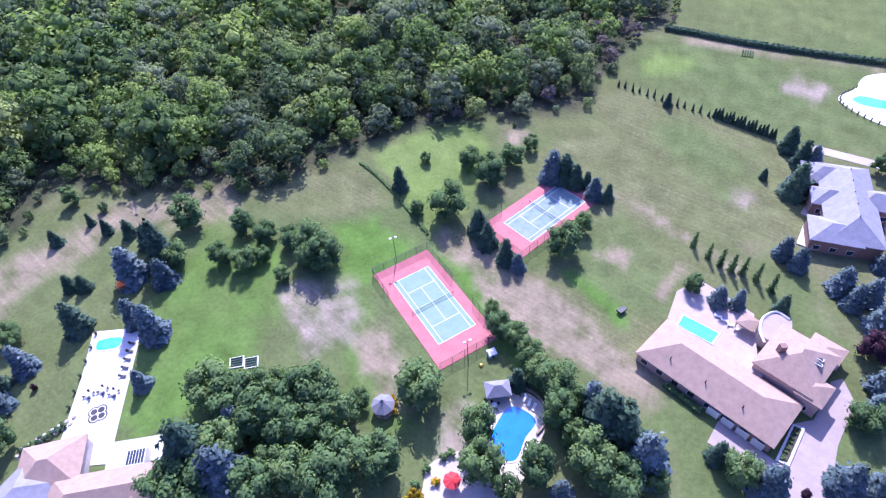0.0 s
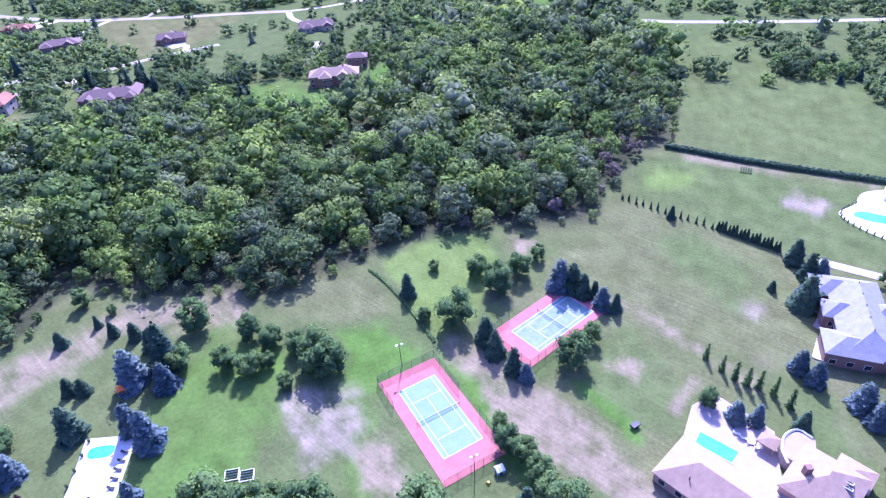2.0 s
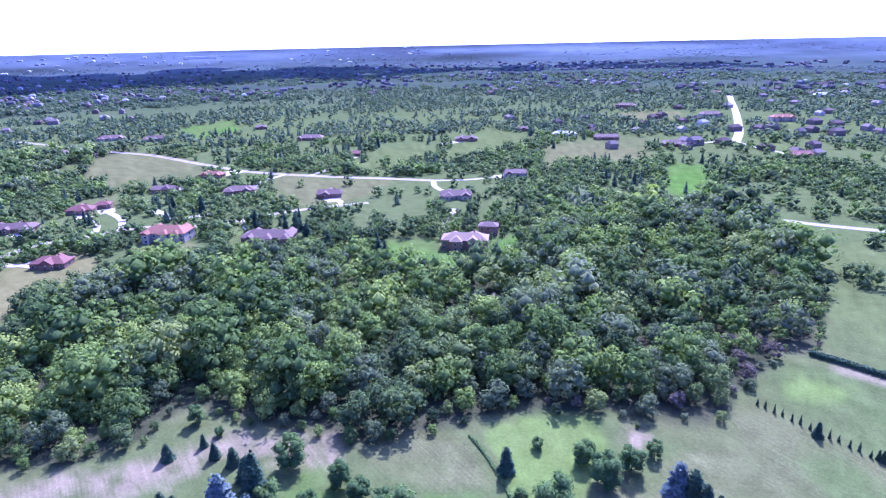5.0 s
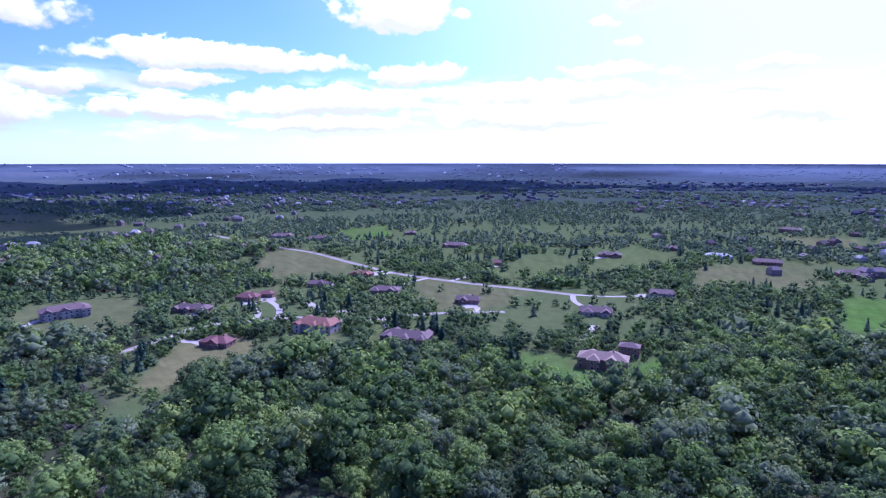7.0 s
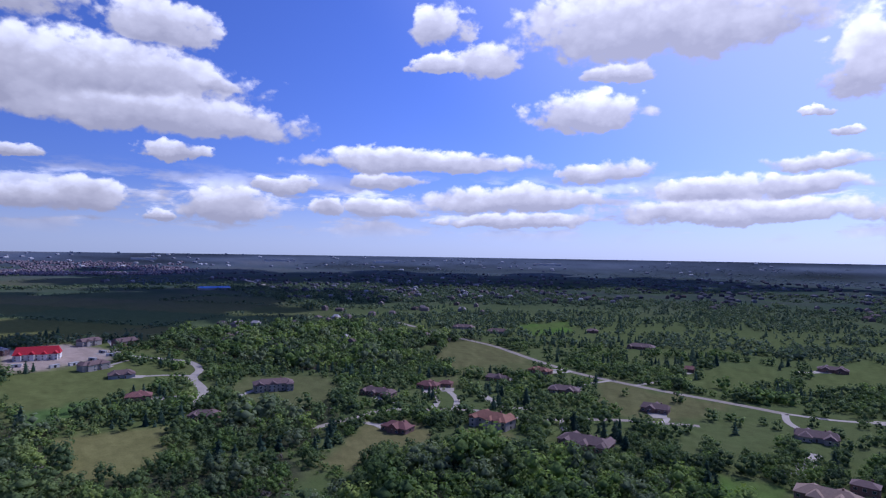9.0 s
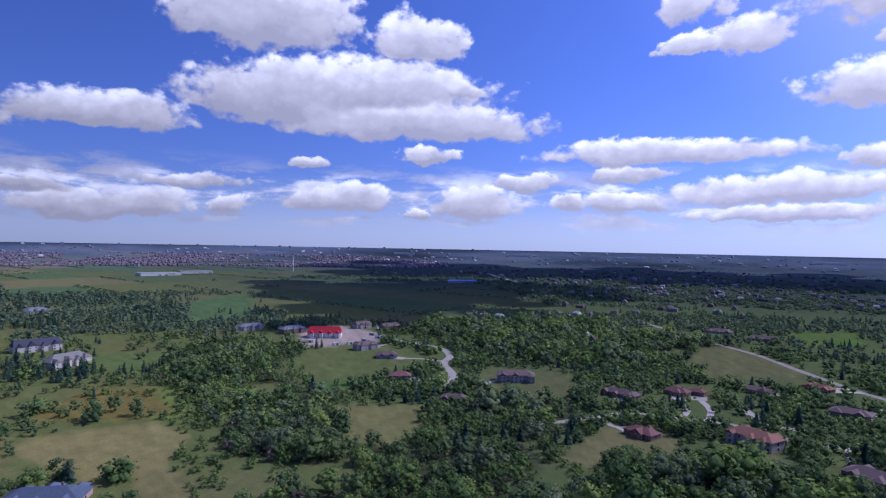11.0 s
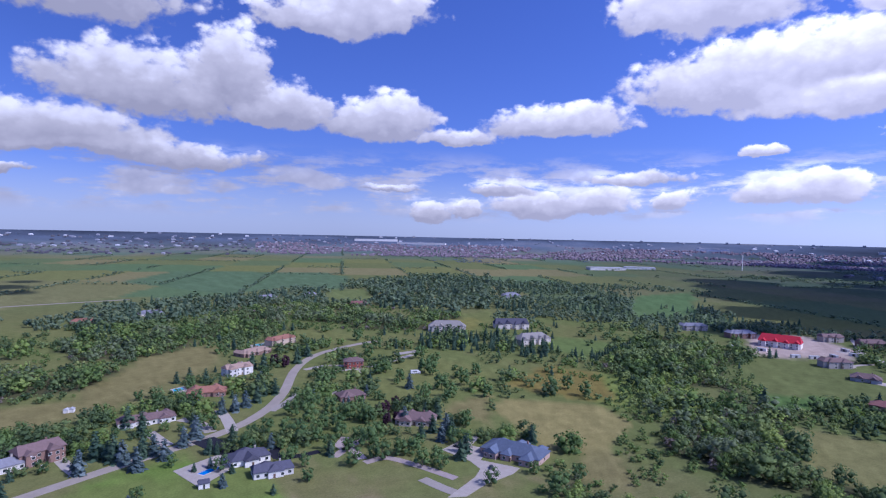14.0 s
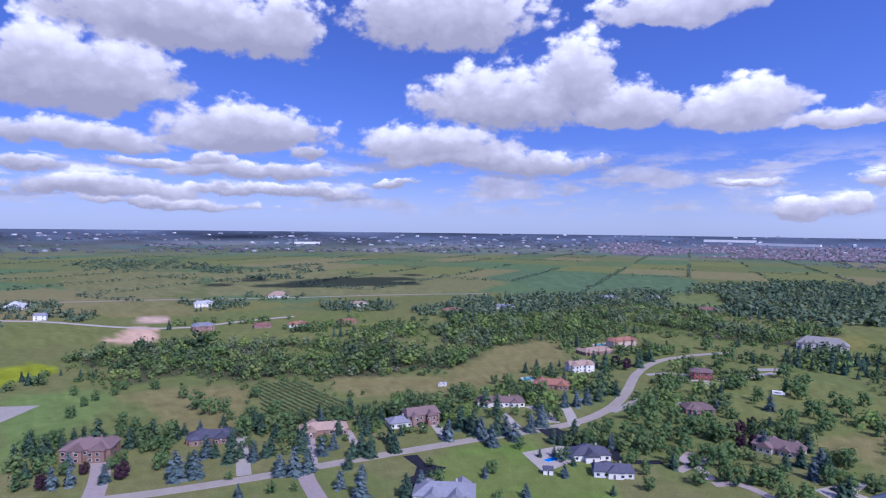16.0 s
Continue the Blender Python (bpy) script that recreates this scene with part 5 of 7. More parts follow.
def free_of_things(x, y, road=5.0, house=9.0):
    ok = np.ones(len(x), bool)
    for line, wide, _ in ROADS:
        ok &= near_line(x, y, line) > wide / 2 + road
    for hx, hy, ang, L, D, *_ in HOUSES:
        ok &= np.hypot(x - hx, y - hy) > max(L, D) * 0.5 + house * 0.5
    return ok


hrnd = random.Random(19)
round_homes = []
for hx, hy, ang, L, D, *_ in HOUSES:
    if hy > -140 or math.hypot(hx, hy) > 520:
        continue
    for _k in range(11):
        a, d = hrnd.uniform(0, 6.283), hrnd.uniform(0.62, 1.25) * max(L, D) + 3
        round_homes.append((hx + math.cos(a) * d, hy + math.sin(a) * d))
hp = np.array(round_homes)
hp = hp[free_of_things(hp[:, 0], hp[:, 1], 2.5, 7) & (np.hypot(hp[:, 0], hp[:, 1]) > 230)]
for x, y in hp[thin_out(hp[:, 0], hp[:, 1], 5.0)]:
    plant(hrnd.choice("BBBBSU"), round(x, 1), round(y, 1), hrnd.uniform(4.5, 9.0))

wrng = np.random.default_rng(21)
near_xyh, mid_xyh, far_xyh = [], [], []
for poly, gap, tall in ((WOOD_BIG, 6.2, 14.5), (WOOD_RAVINE, 5.8, 9.0), (WOOD_HILL, 6.2, 11.0), (WOOD_MID, 7.2, 12.5), (WOOD_STREAM, 6.4, 9.5)):
    xs, ys = [p[0] for p in poly], [p[1] for p in poly]
    area = (max(xs) - min(xs)) * (max(ys) - min(ys))
    big, small = int(area / gap ** 2 * 0.7), int(area / gap ** 2 * 2.4)
    n = big + small
    x, y = wrng.uniform(min(xs), max(xs), n), wrng.uniform(min(ys), max(ys), n)
    great = np.arange(n) < big
    k = inside(x, y, poly) > np.where(great, 3.0, 0.5)
    for g in [GLADE_WEST, GLADE_HILL, LAWN_HOUSE, LAWN_GABLE, MEADOW_BLUE] + [p_ for p_, _ in OPEN_LAND]:
        k &= inside(x, y, g) < -1
    k &= free_of_things(x, y, 2, 8)
    if poly in (WOOD_RAVINE, WOOD_STREAM):
        k &= field_noise(x, y, 60, 33, 3) < 0.57
    x, y, great = x[k], y[k], great[k]
    open_ = field_noise(x, y, 50, 31)
    i = thin_out(x, y, np.where(great, gap * 1.5, gap * 0.8) * (0.8 + 0.5 * open_))
    x, y, great, open_ = x[i], y[i], great[i], open_[i]
    edge = np.clip(inside(x, y, poly) / 12, 0.5, 1)
    giant = np.where(wrng.random(len(x)) < 0.2, 1.42, 1.0)
    h = np.where(great, giant * tall * wrng.uniform(0.8, 1.2, len(x)), tall * wrng.uniform(0.32, 0.7, len(x))) * edge * (1.25 - 0.5 * open_)
    dist = np.hypot(x, y)
    for bag, lo, hi in ((near_xyh, 0, 235), (mid_xyh, 235, 400), (far_xyh, 400, 9000)):
        s_ = (dist >= lo) & (dist < hi)
        bag.append((x[s_], y[s_], h[s_]))
for sets, protos, wide in ((near_xyh, [crown(110 + k, 13, 560, 0.32, 0.37 + 0.04 * (k % 3), 1.0, False) for k in range(8)], 1.05), (mid_xyh, MID_B, 1.1), (far_xyh, MID2_B, 1.1)):
    x, y, h = (np.concatenate(c) for c in zip(*sets))
    patch = np.clip((field_noise(x, y, 45, 37) - 0.45) * 0.5 + wrng.normal(0, 0.27, len(x)), -0.5, 0.5)
    sort = field_noise(x, y, 34, 38, 3) * 0.75 + wrng.random(len(x)) * 0.5 - 0.125
    sort = np.where(sort > 0.46, sort, sort + 0.17 * np.clip((-x - 40) / 70, 0, 1) * np.clip((330 - np.hypot(x, y)) / 60, 0, 1))
    low = h < np.median(h)
    kinds = (("woods", "dense green deciduous woods with broad crowns", LEAF_WOOD, sort < 0.46),
             ("woods", "fresh yellow-green deciduous trees in the woods", LEAF_FRESH, (sort >= 0.46) & (sort < 0.64)),
             ("woods", "pale grey-green trees in the woods", LEAF_PALE, (sort >= 0.64) & ((sort < 0.72) | ~low)),
             ("woods", "dry grey bare-looking trees in the woods", LEAF_DRY, (sort >= 0.72) & low))
    for name, label, mat, s_ in kinds:
        grove(name, label, mat, x[s_], y[s_], h[s_], protos, wrng, wide, tone_shift=patch[s_])

# scattered trees among the houses further out
n = 90000
th = np.radians(wrng.uniform(-50, 188, n))
r = 330 * (1700 / 330) ** wrng.uniform(0, 1, n)
x, y = -np.sin(th) * r, np.cos(th) * r
deg = np.degrees(th)
along = np.where(r > 600, th * r * 0.45, x)
across_ = np.where(r > 600, r, y)
clump = field_noise(along, across_, 150, 41, 3) * 0.6 + field_noise(along, across_, 38, 42, 3) * 0.4
belt = (deg > 76) & (r > 740) & (r < np.interp(deg, FARM_AZ, FARM_R)) & (deg < 124)
town = (deg < 62) | ((r < 820) & (y > -620)) | belt
lush = np.where(deg < 62, np.where(r < 560, 0.475, np.where(r < 760, 0.465, 0.45)), np.where(belt, 0.49, np.where(y > -60, 0.53, 0.58)))
for g in BELTS:
    held = inside(x, y, g) > 0
    lush, town = np.where(held, 0.42, lush), town | held
home = np.full(n, 1e9)
for hx, hy, *_ in HOUSES:
    home = np.minimum(home, np.hypot(x - hx, y - hy))
rear = np.zeros(n, bool)
for hx, hy, *_ in HOUSES:
    rear |= (np.hypot(x - hx, y - hy) < 34) & (r > math.hypot(hx, hy) - 4) & (r < 460)
single = (wrng.random(n) < 0.05) & town & (r < 1100)
k = ((clump > lush) & town) | single | ((home < 60) & (clump > np.where(r > 640, 0.44, 0.52)) & (r > 300)) | ((home < 32) & (clump > 0.46) & (r > 300)) | (rear & (clump > 0.38))
for g in WOODS + [GLADE_WEST, GLADE_HILL, LAWN_HOUSE, MEADOW_BLUE, MEADOW_RED, LAWN_GABLE, FIELD_DARK] + CLEARINGS:
    k &= inside(x, y, g) < 0
for g, _ in OPEN_LAND:
    k &= (inside(x, y, g) < 0) | (single & (wrng.random(n) < 0.25))
k &= free_of_things(x, y, 6.0, 10)
k &= ~((near_line(x, y, STREET) < 20) & (y > np.interp(x, [p[0] for p in STREET][::-1], [p[1] for p in STREET][::-1])))
verge = near_line(x, y, LONG_ROAD)
k &= ~((verge < 15) & (y < np.interp(x, [p[0] for p in LONG_ROAD], [p[1] for p in LONG_ROAD])))
k &= ~((r < 440) & (deg > 78) & ~(rear & (clump > 0.38))) & ~((r < 300) & (deg > -10))
k &= ~((r < 520) & (deg > 128) & ~(rear & (clump > 0.38)))
x, y, r = x[k], y[k], r[k]
i = thin_out(x, y, np.where(r < 700, 6.8, np.where(r < 1000, 8.0, 9.5)))
x, y, r = x[i], y[i], r[i]
spruce = field_noise(x, y, 45, 44) + wrng.normal(0, 0.09, len(x)) > 0.63
spruce |= (inside(x, y, BELT_SPRUCE) > 0) & (wrng.random(len(x)) < 0.6)
h = wrng.uniform(6, 12.5, len(x)) * (0.65 + 0.75 * field_noise(x, y, 30, 48, 2))
for hx, hy, *_ in HOUSES:
    if 250 < math.hypot(hx, hy) < 640:
        front = (np.hypot(x - hx, y - hy) < 34) & (r < math.hypot(hx, hy) - 4)
        h = np.where(front, h * 0.62, h)
for g in BELTS:
    h = np.where(inside(x, y, g) > 0, h * 1.25, h)
for lo, hi, pb, ps, mat in ((0, 420, MID_B, MID_S, LEAF_WOOD), (420, 800, MID2_B, FAR_S, LEAF_WOOD), (800, 9000, FAR_B, FAR_S, LEAF_HAZE_FAR)):
    s = (r >= lo) & (r < hi)
    light = wrng.random(len(x)) < 0.22
    for m_, s_ in ((mat, s & ~spruce & ~light), (LEAF_FRESH if lo < 800 else LEAF_PALE, s & ~spruce & light)):
        grove("tree_groups", "green trees scattered between distant houses", m_, x[s_], y[s_], h[s_], pb, wrng, 1.1, "trees", lift=-0.16 * h[s_])
    grove("spruce_groups", "dark spruces scattered between distant houses", LEAF_SPRUCE, x[s & spruce], y[s & spruce], h[s & spruce], ps, wrng, 1.15, "trees")

# hedgerows and woods far off
n = 24000
th = np.radians(wrng.uniform(-48, 186, n))
r = 1400 * (4700 / 1400) ** wrng.uniform(0, 1, n)
x, y = -np.sin(th) * r, np.cos(th) * r
deg = np.degrees(th)
clump = field_noise(x, y, 420, 51, 4)
c, s = math.cos(radians(28)), math.sin(radians(28))
u, v = (x * c + y * s) / 330, (-x * s + y * c) / 190
farm = deg > 72
k = np.where(farm, clump > 0.66, clump > np.where(r < 2800, 0.43, 0.52))
k &= inside(x, y, FIELD_DARK) < 0
x, y, r = x[k], y[k], r[k]
h = wrng.uniform(7, 13, len(x)) * (1 + 0.25 * (r > 2600))
h = np.where(r > 2300, h * 0.4, h)
# beyond 2300 m the leaf colour holds a stronger painted blue haze
for lo, hi, mat, pb in ((0, 2300, LEAF_HAZE_FAR, FAR_B), (2300, 9000, LEAF_HAZE_RIM, RIM_B)):
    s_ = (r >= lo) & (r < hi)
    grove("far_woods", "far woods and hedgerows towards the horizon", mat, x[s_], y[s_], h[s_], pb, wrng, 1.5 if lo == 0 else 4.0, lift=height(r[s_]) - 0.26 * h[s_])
hx_, hy_ = [], []
for across in (False, True):
    for j in range(-26, 27):
        for i in range(-16, 17):
            if hashed(np.array(i), np.array(j), 77 + across) < (0.38 if not across else 0.62):
                continue
            t = np.arange(0, 1, 0.03 if not across else 0.05) + wrng.uniform(-0.006, 0.006)
            uu, vv = ((i + t) * 330, np.full(len(t), j * 190.0)) if not across else (np.full(len(t), i * 330.0), (j + t) * 190)
            hx_.append(uu * c - vv * s), hy_.append(uu * s + vv * c)
x, y = np.concatenate(hx_), np.concatenate(hy_)
x, y = x + wrng.normal(0, 1.5, len(x)), y + wrng.normal(0, 1.5, len(y))
r, deg = np.hypot(x, y), np.degrees(np.arctan2(-x, y))
k = (deg > 72) & (deg < 186) & (r > np.interp(deg, FARM_AZ, FARM_R) + 10) & (r < 3800)
k |= (inside(x, y, FIELD_DARK) > 0)
k &= field_noise(x, y, 120, 66, 2) > 0.34
x, y, r = x[k], y[k], r[k]
grove("hedgerows", "leafy hedgerows between farm fields", LEAF_HAZE_FAR, x, y, wrng.uniform(3.5, 8.5, len(x)), RIM_B, wrng, 1.5, "hedge", lift=height(r))

# brush along the edges of the woods
n = 26000
x, y = wrng.uniform(-860, 140, n), wrng.uniform(-640, 330, n)
r = np.hypot(x, y)
out_ = np.full(n, -1e9)
for w_ in WOODS:
    out_ = np.maximum(out_, inside(x, y, w_))
open_ = ((inside(x, y, WOOD_RAVINE) > 0) | (inside(x, y, WOOD_STREAM) > 0)) & (field_noise(x, y, 60, 33, 3) > 0.56) & (field_noise(x, y, 15, 69, 2) > 0.40)
k = open_ | (out_ < 2) & (out_ > -26 * field_noise(x, y, 40, 68, 2) ** 1.5 * 1.6) & (r > 240) & (field_noise(x, y, 15, 69, 2) > 0.42) & (x < -60)
for g in [MEADOW_BLUE, GLADE_HILL, LAWN_GABLE, LAWN_HOUSE, GLADE_WEST] + [p_ for p_, c_ in OPEN_LAND if c_ != SCRUB]:
    k &= inside(x, y, g) < 1
k &= free_of_things(x, y, 4, 12)
x, y = x[k], y[k]
i = thin_out(x, y, 3.6)
x, y = x[i], y[i]
grove("brush", "light green brush and tall weeds along the woods", LEAF_FRESH, x, y, wrng.uniform(1.6, 4.2, len(x)), MID2_B, wrng, 1.35, "bushes", tone_shift=-0.12 + wrng.normal(0, 0.16, len(x)))

# bushes over rough meadow beside the ravine and along the stream
n = 9000
x, y = wrng.uniform(-760, -60, n), wrng.uniform(-640, 140, n)
r = np.hypot(x, y)
k = (field_noise(x, y, 90, 61, 3) > 0.5) & (field_noise(x, y, 22, 62, 3) > 0.5) & (r > 260) & (x < -120)
for g in WOODS + [MEADOW_BLUE, GLADE_WEST, FIELD_DARK, LAWN_GABLE] + ROUGH_CLEARINGS + [p_ for p_, _ in OPEN_LAND]:
    k &= inside(x, y, g) < 0
k &= free_of_things(x, y, 4, 16)
k &= ~((y < -150) & (y > -260) & (x > -340))
x, y = x[k], y[k]
i = thin_out(x, y, 4.5)
x, y = x[i], y[i]
grove("bushes", "scattered green bushes and young trees on rough meadow", LEAF_WOOD, x, y, wrng.uniform(2.0, 6.0, len(x)), MID2_B, wrng, 1.25, "bushes")

# ---- houses ----


def hip_roof(bm, x0, x1, y0, y1, z, rise, over=0.5, gable=0.0):
    """A roof over a rectangle, with its ridge along x. gable: 0 hipped, 1 with upright ends."""
    x0, x1, y0, y1 = x0 - over, x1 + over, y0 - over, y1 + over
    w = (y1 - y0) / 2
    run = min(w * (1 - gable), (x1 - x0) / 2 - 0.05)
    ym = (y0 + y1) / 2
    e = [bm.verts.new(p) for p in ((x0, y0, z), (x1, y0, z), (x1, y1, z), (x0, y1, z))]
    u = [bm.verts.new(p) for p in ((x0, y0, z - 0.25), (x1, y0, z - 0.25), (x1, y1, z - 0.25), (x0, y1, z - 0.25))]
    a, b = bm.verts.new((x0 + run, ym, z + rise)), bm.verts.new((x1 - run, ym, z + rise))
    for f in ((e[0], e[1], b, a), (e[2], e[3], a, b), (e[1], e[2], b), (e[3], e[0], a), u[::-1]):
        bm.faces.new(f)
    for i in range(4):
        j = (i + 1) % 4
        bm.faces.new((u[i], u[j], e[j], e[i]))
    return bm


def window(parent, x, y, z, w, h, side):
    """A framed window on a wall that faces -y (side -1) or +y (side 1)."""
    f = part("window", boxes((x - w / 2 - 0.09, x + w / 2 + 0.09, y - 0.05, y + 0.05, z - 0.09, z + h + 0.09)), TRIM, parent)
    part("pane", boxes((x - w / 2, x + w / 2, y + side * 0.03 - 0.03, y + side * 0.03 + 0.035, z, z + h)), GLASS, f)
    return f


hrng = random.Random(11)


def house(x, y, turn, L, D, storeys, roof, wall):
    far = math.hypot(x, y) > 620
    top = thing("house", f"{'large many-gabled' if L > 38 else 'two-storey' if storeys > 1 else 'single-storey'} {wall} house with a {roof} roof among lawns and trees", "house", pose(x, y, 0, 0, 0, turn))
    H = 2.9 * storeys + 0.5
    bw, br = bmesh.new(), bmesh.new()
    box(bw, -L / 2, L / 2, -D / 2, D / 2, -0.3, H)
    rise = D * (0.27 if L < 38 else 0.4)
    gable = 0.0 if hrng.random() < 0.7 else 0.75
    hip_roof(br, -L / 2, L / 2, -D / 2, D / 2, H, rise, 0.55, gable)
    wings = []
    if L > 15:
        # gabled and hipped cross wings in front and behind
        slots = 4 if L > 38 else 3 if L > 28 else 2 if L > 20 else 1
        for side, slot in itertools.product((-1, 1), range(slots)):
            w = L / slots * hrng.uniform(0.42, 0.62) if slots > 1 else L * hrng.uniform(0.3, 0.42)
            cx = (slot + 0.5 + hrng.uniform(-0.16, 0.16)) * L / slots - L / 2
            dep = D * hrng.uniform(0.62, 0.80)
            y0, y1 = (-dep, 0) if side < 0 else (0, dep)
            part("wall", boxes((cx - w / 2, cx + w / 2, y0, y1, -0.3, H - 0.02)), WALLS[wall], top)
            sub = bmesh.new()
            ends = 0.0 if hrng.random() < (0.2 if L > 38 else 0.5) else 0.9
            hip_roof(sub, -dep / 2, dep / 2, -w / 2, w / 2, H + 0.02 + (0.9 if L > 38 and slot % 2 else 0), w * (0.36 if L < 38 else 0.55), 0.45, ends)
            bmesh.ops.transform(sub, matrix=pose(cx, (y0 + y1) / 2, 0, 0, 0, 90), verts=sub.verts)
            part("roof", sub, ROOFS[roof], top)
            if ends and not far:
                yf = side * (dep + 0.02)
                part("gable_trim", boxes((cx - 0.45, cx + 0.45, yf - 0.04, yf + 0.04, H - 0.9, H - 0.1)), TRIM, top)
            wings.append((cx, w, dep, side))
    part("wall", bw, WALLS[wall], top)
    part("roof", br, ROOFS[roof], top)
    part("chimney", boxes((L * 0.18, L * 0.18 + 0.9, D * 0.1, D * 0.1 + 0.7, H, H + rise + 0.7)), WALLS["brick" if wall != "white" else "stone"], top)
    for side in (-1, 1):
        for s in range(storeys):
            n = max(2, int(L / (3.4 if not far else 5.5)))
            for i in range(n):
                wx = -L / 2 + (i + 0.5) * L / n
                depth = D / 2
                for cx, w, dep, sd in wings:
                    if sd == side and abs(wx - cx) < w / 2:
                        depth = dep
                    elif sd == side and abs(wx - cx) < w / 2 + 0.8:
                        depth = None
                if depth is None:
                    continue
                if i == n // 2 and s == 0 and side < 0:
                    part("door", boxes((wx - 0.55, wx + 0.55, -depth - 0.06, -depth + 0.05, 0.1, 2.2)), DOORWOOD, top)
                    continue
                window(top, wx, side * depth, 0.9 + 2.9 * s, 1.5, 1.35, side)
    if not far:
        for s in range(storeys):
            for sx in (-1, 1):
                part("side_window", boxes((sx * L / 2 - 0.05, sx * L / 2 + 0.05, -0.8, 0.8, 0.9 + 2.9 * s, 2.2 + 2.9 * s)), GLASS, top)
    return top


for row in HOUSES:
    house(*row)



def plate(name, points, mat, label, cat, z=0.12, curve=False):
    pts = smooth_line(points, 1.5, True) if curve else points
    return tagged(part(name, slab(pts, -0.2, z), mat, None), label, cat, kind="structure")


def drive_to_road(hx, hy):
    """A pale drive from a house to the nearest place on a road, with a forecourt."""
    best = min(((math.hypot(px - hx, py - hy), px, py) for line, _, _ in ROADS for px, py in smooth_line(line, 8.0)), key=lambda r_: r_[0])
    d, px, py = best
    if d > 150:
        a = math.atan2(hy, hx) + 2.2
        px, py, d = hx + 42 * math.cos(a), hy + 42 * math.sin(a), 42.0
    ux, uy = (px - hx) / d, (py - hy) / d
    start = min(13.0, d * 0.4)
    bend = (hx + ux * d * 0.6 - uy * 5, hy + uy * d * 0.6 + ux * 5)
    tagged(part("driveway", ribbon([(hx + ux * start, hy + uy * start), bend, (px, py)], 5.0, -0.2, 0.1), CONCRETE, None), "pale concrete drive from a house to the road", "driveway", kind="structure")
    cx, cy = hx + ux * start, hy + uy * start
    pts = [(cx + 7 * (ux * a - uy * b), cy + 7 * (uy * a + ux * b)) for a, b in ((-1, -1), (1, -0.8), (1, 0.8), (-1, 1))]
    plate("forecourt", pts, CONCRETE, "pale concrete forecourt beside a house", "driveway", 0.125)


for hx, hy, *_ in HOUSES:
    if hy > -30 and 290 < math.hypot(hx, hy) < 760 and (hx, hy) not in ((-56, 336), (-45, 364), (-453, 270)):
        drive_to_road(hx, hy)

# ---- the tennis courts ----


def oblong(c, u, L, W, z0, z1):
    """A plate of length L along u and width W round c."""
    c, u = Vector(c), Vector(u).normalized()
    n = Vector((-u.y, u.x))
    return slab([tuple(c + u * L / 2 * a + n * W / 2 * b) for a, b in ((-1, -1), (1, -1), (1, 1), (-1, 1))], z0, z1)


def tennis_court(c, u, surround, off, inner, label, fenced):
    turn = math.degrees(math.atan2(u[1], u[0]))
    top = thing("tennis_court", label, "tennis court", pose(c[0], c[1], 0, 0, 0, turn), "tennis courts")
    SL, SW = surround
    ox, oy = off
    part("surround", boxes((ox - SL / 2, ox + SL / 2, oy - SW / 2, oy + SW / 2, -0.1, 0.10)), COURT_RED, top, "faded red acrylic surround")
    part("playing_area", boxes((-11.9, 11.9, -5.5, 5.5, 0.0, 0.115)), inner, top)
    w = 0.085
    for name, spans in (("baseline", ((-11.9, -11.9 + 2 * w, -5.5, 5.5), (11.9 - 2 * w, 11.9, -5.5, 5.5))), ("sideline", ((-11.9, 11.9, -5.5, -5.5 + 2 * w), (-11.9, 11.9, 5.5 - 2 * w, 5.5), (-11.9, 11.9, -4.12 - w, -4.12 + w), (-11.9, 11.9, 4.12 - w, 4.12 + w))),
                        ("service_line", ((-6.4 - w, -6.4 + w, -4.12, 4.12), (6.4 - w, 6.4 + w, -4.12, 4.12), (-6.4, 6.4, -w, w)))):
        for i, s in enumerate(spans):
            part(name, boxes((*s, 0.05, 0.125 + 0.004 * i)), LINE, top)
    for s in (-1, 1):
        part("net_post", tube(bmesh.new(), (0, s * 6.2, 0.05), (0, s * 6.2, 1.15), 0.06, 0.05), DARKTRIM, top)
    part("net", boxes((-0.02, 0.02, -6.2, 6.2, 0.15, 0.98)), NETM, top, "dark sagging tennis net")
    part("net_tape", boxes((-0.035, 0.035, -6.2, 6.2, 0.98, 1.06)), LINE, top)
    for (ax, ay), (bx, by) in fenced:
        ln = math.hypot(bx - ax, by - ay)
        n = max(1, round(ln / 3.2))
        fence = new("fence")
        fence.parent = top
        for i in range(n + 1):
            px, py = ax + (bx - ax) * i / n, ay + (by - ay) * i / n
            part("post", tube(bmesh.new(), (px, py, 0), (px, py, 3.0), 0.05, 0.05, 6), DARKTRIM, fence)
        bm = bmesh.new()
        bm.faces.new([bm.verts.new(p) for p in ((ax, ay, 0.1), (bx, by, 0.1), (bx, by, 2.95), (ax, ay, 2.95))])
        part("chain_link", bm, CHAIN, fence, "green chain-link mesh")
        part("top_rail", tube(bmesh.new(), (ax, ay, 3.0), (bx, by, 3.0), 0.035, 0.035, 6), DARKTRIM, fence)
    return top


m_, n_, b_ = material("tennis_net", 0.9)
n_.feed(b_, "Base Color", (0.02, 0.025, 0.02, 1)), n_.feed(b_, "Alpha", 0.14)
NETM = m_
tennis_court((-3.7, 93.8), (0.468, -0.884), (35.6, 17.2), (0.4, -0.2), COURT_GREEN, "fenced tennis court in faded red and pale green",
             (((-17.4, -8.8), (-17.4, 8.4)), ((-17.4, 8.4), (-4, 8.4)), ((-17.4, -8.8), (-8, -8.8)), ((18.2, -8.8), (18.2, 8.4)), ((6, 8.4), (18.2, 8.4))))
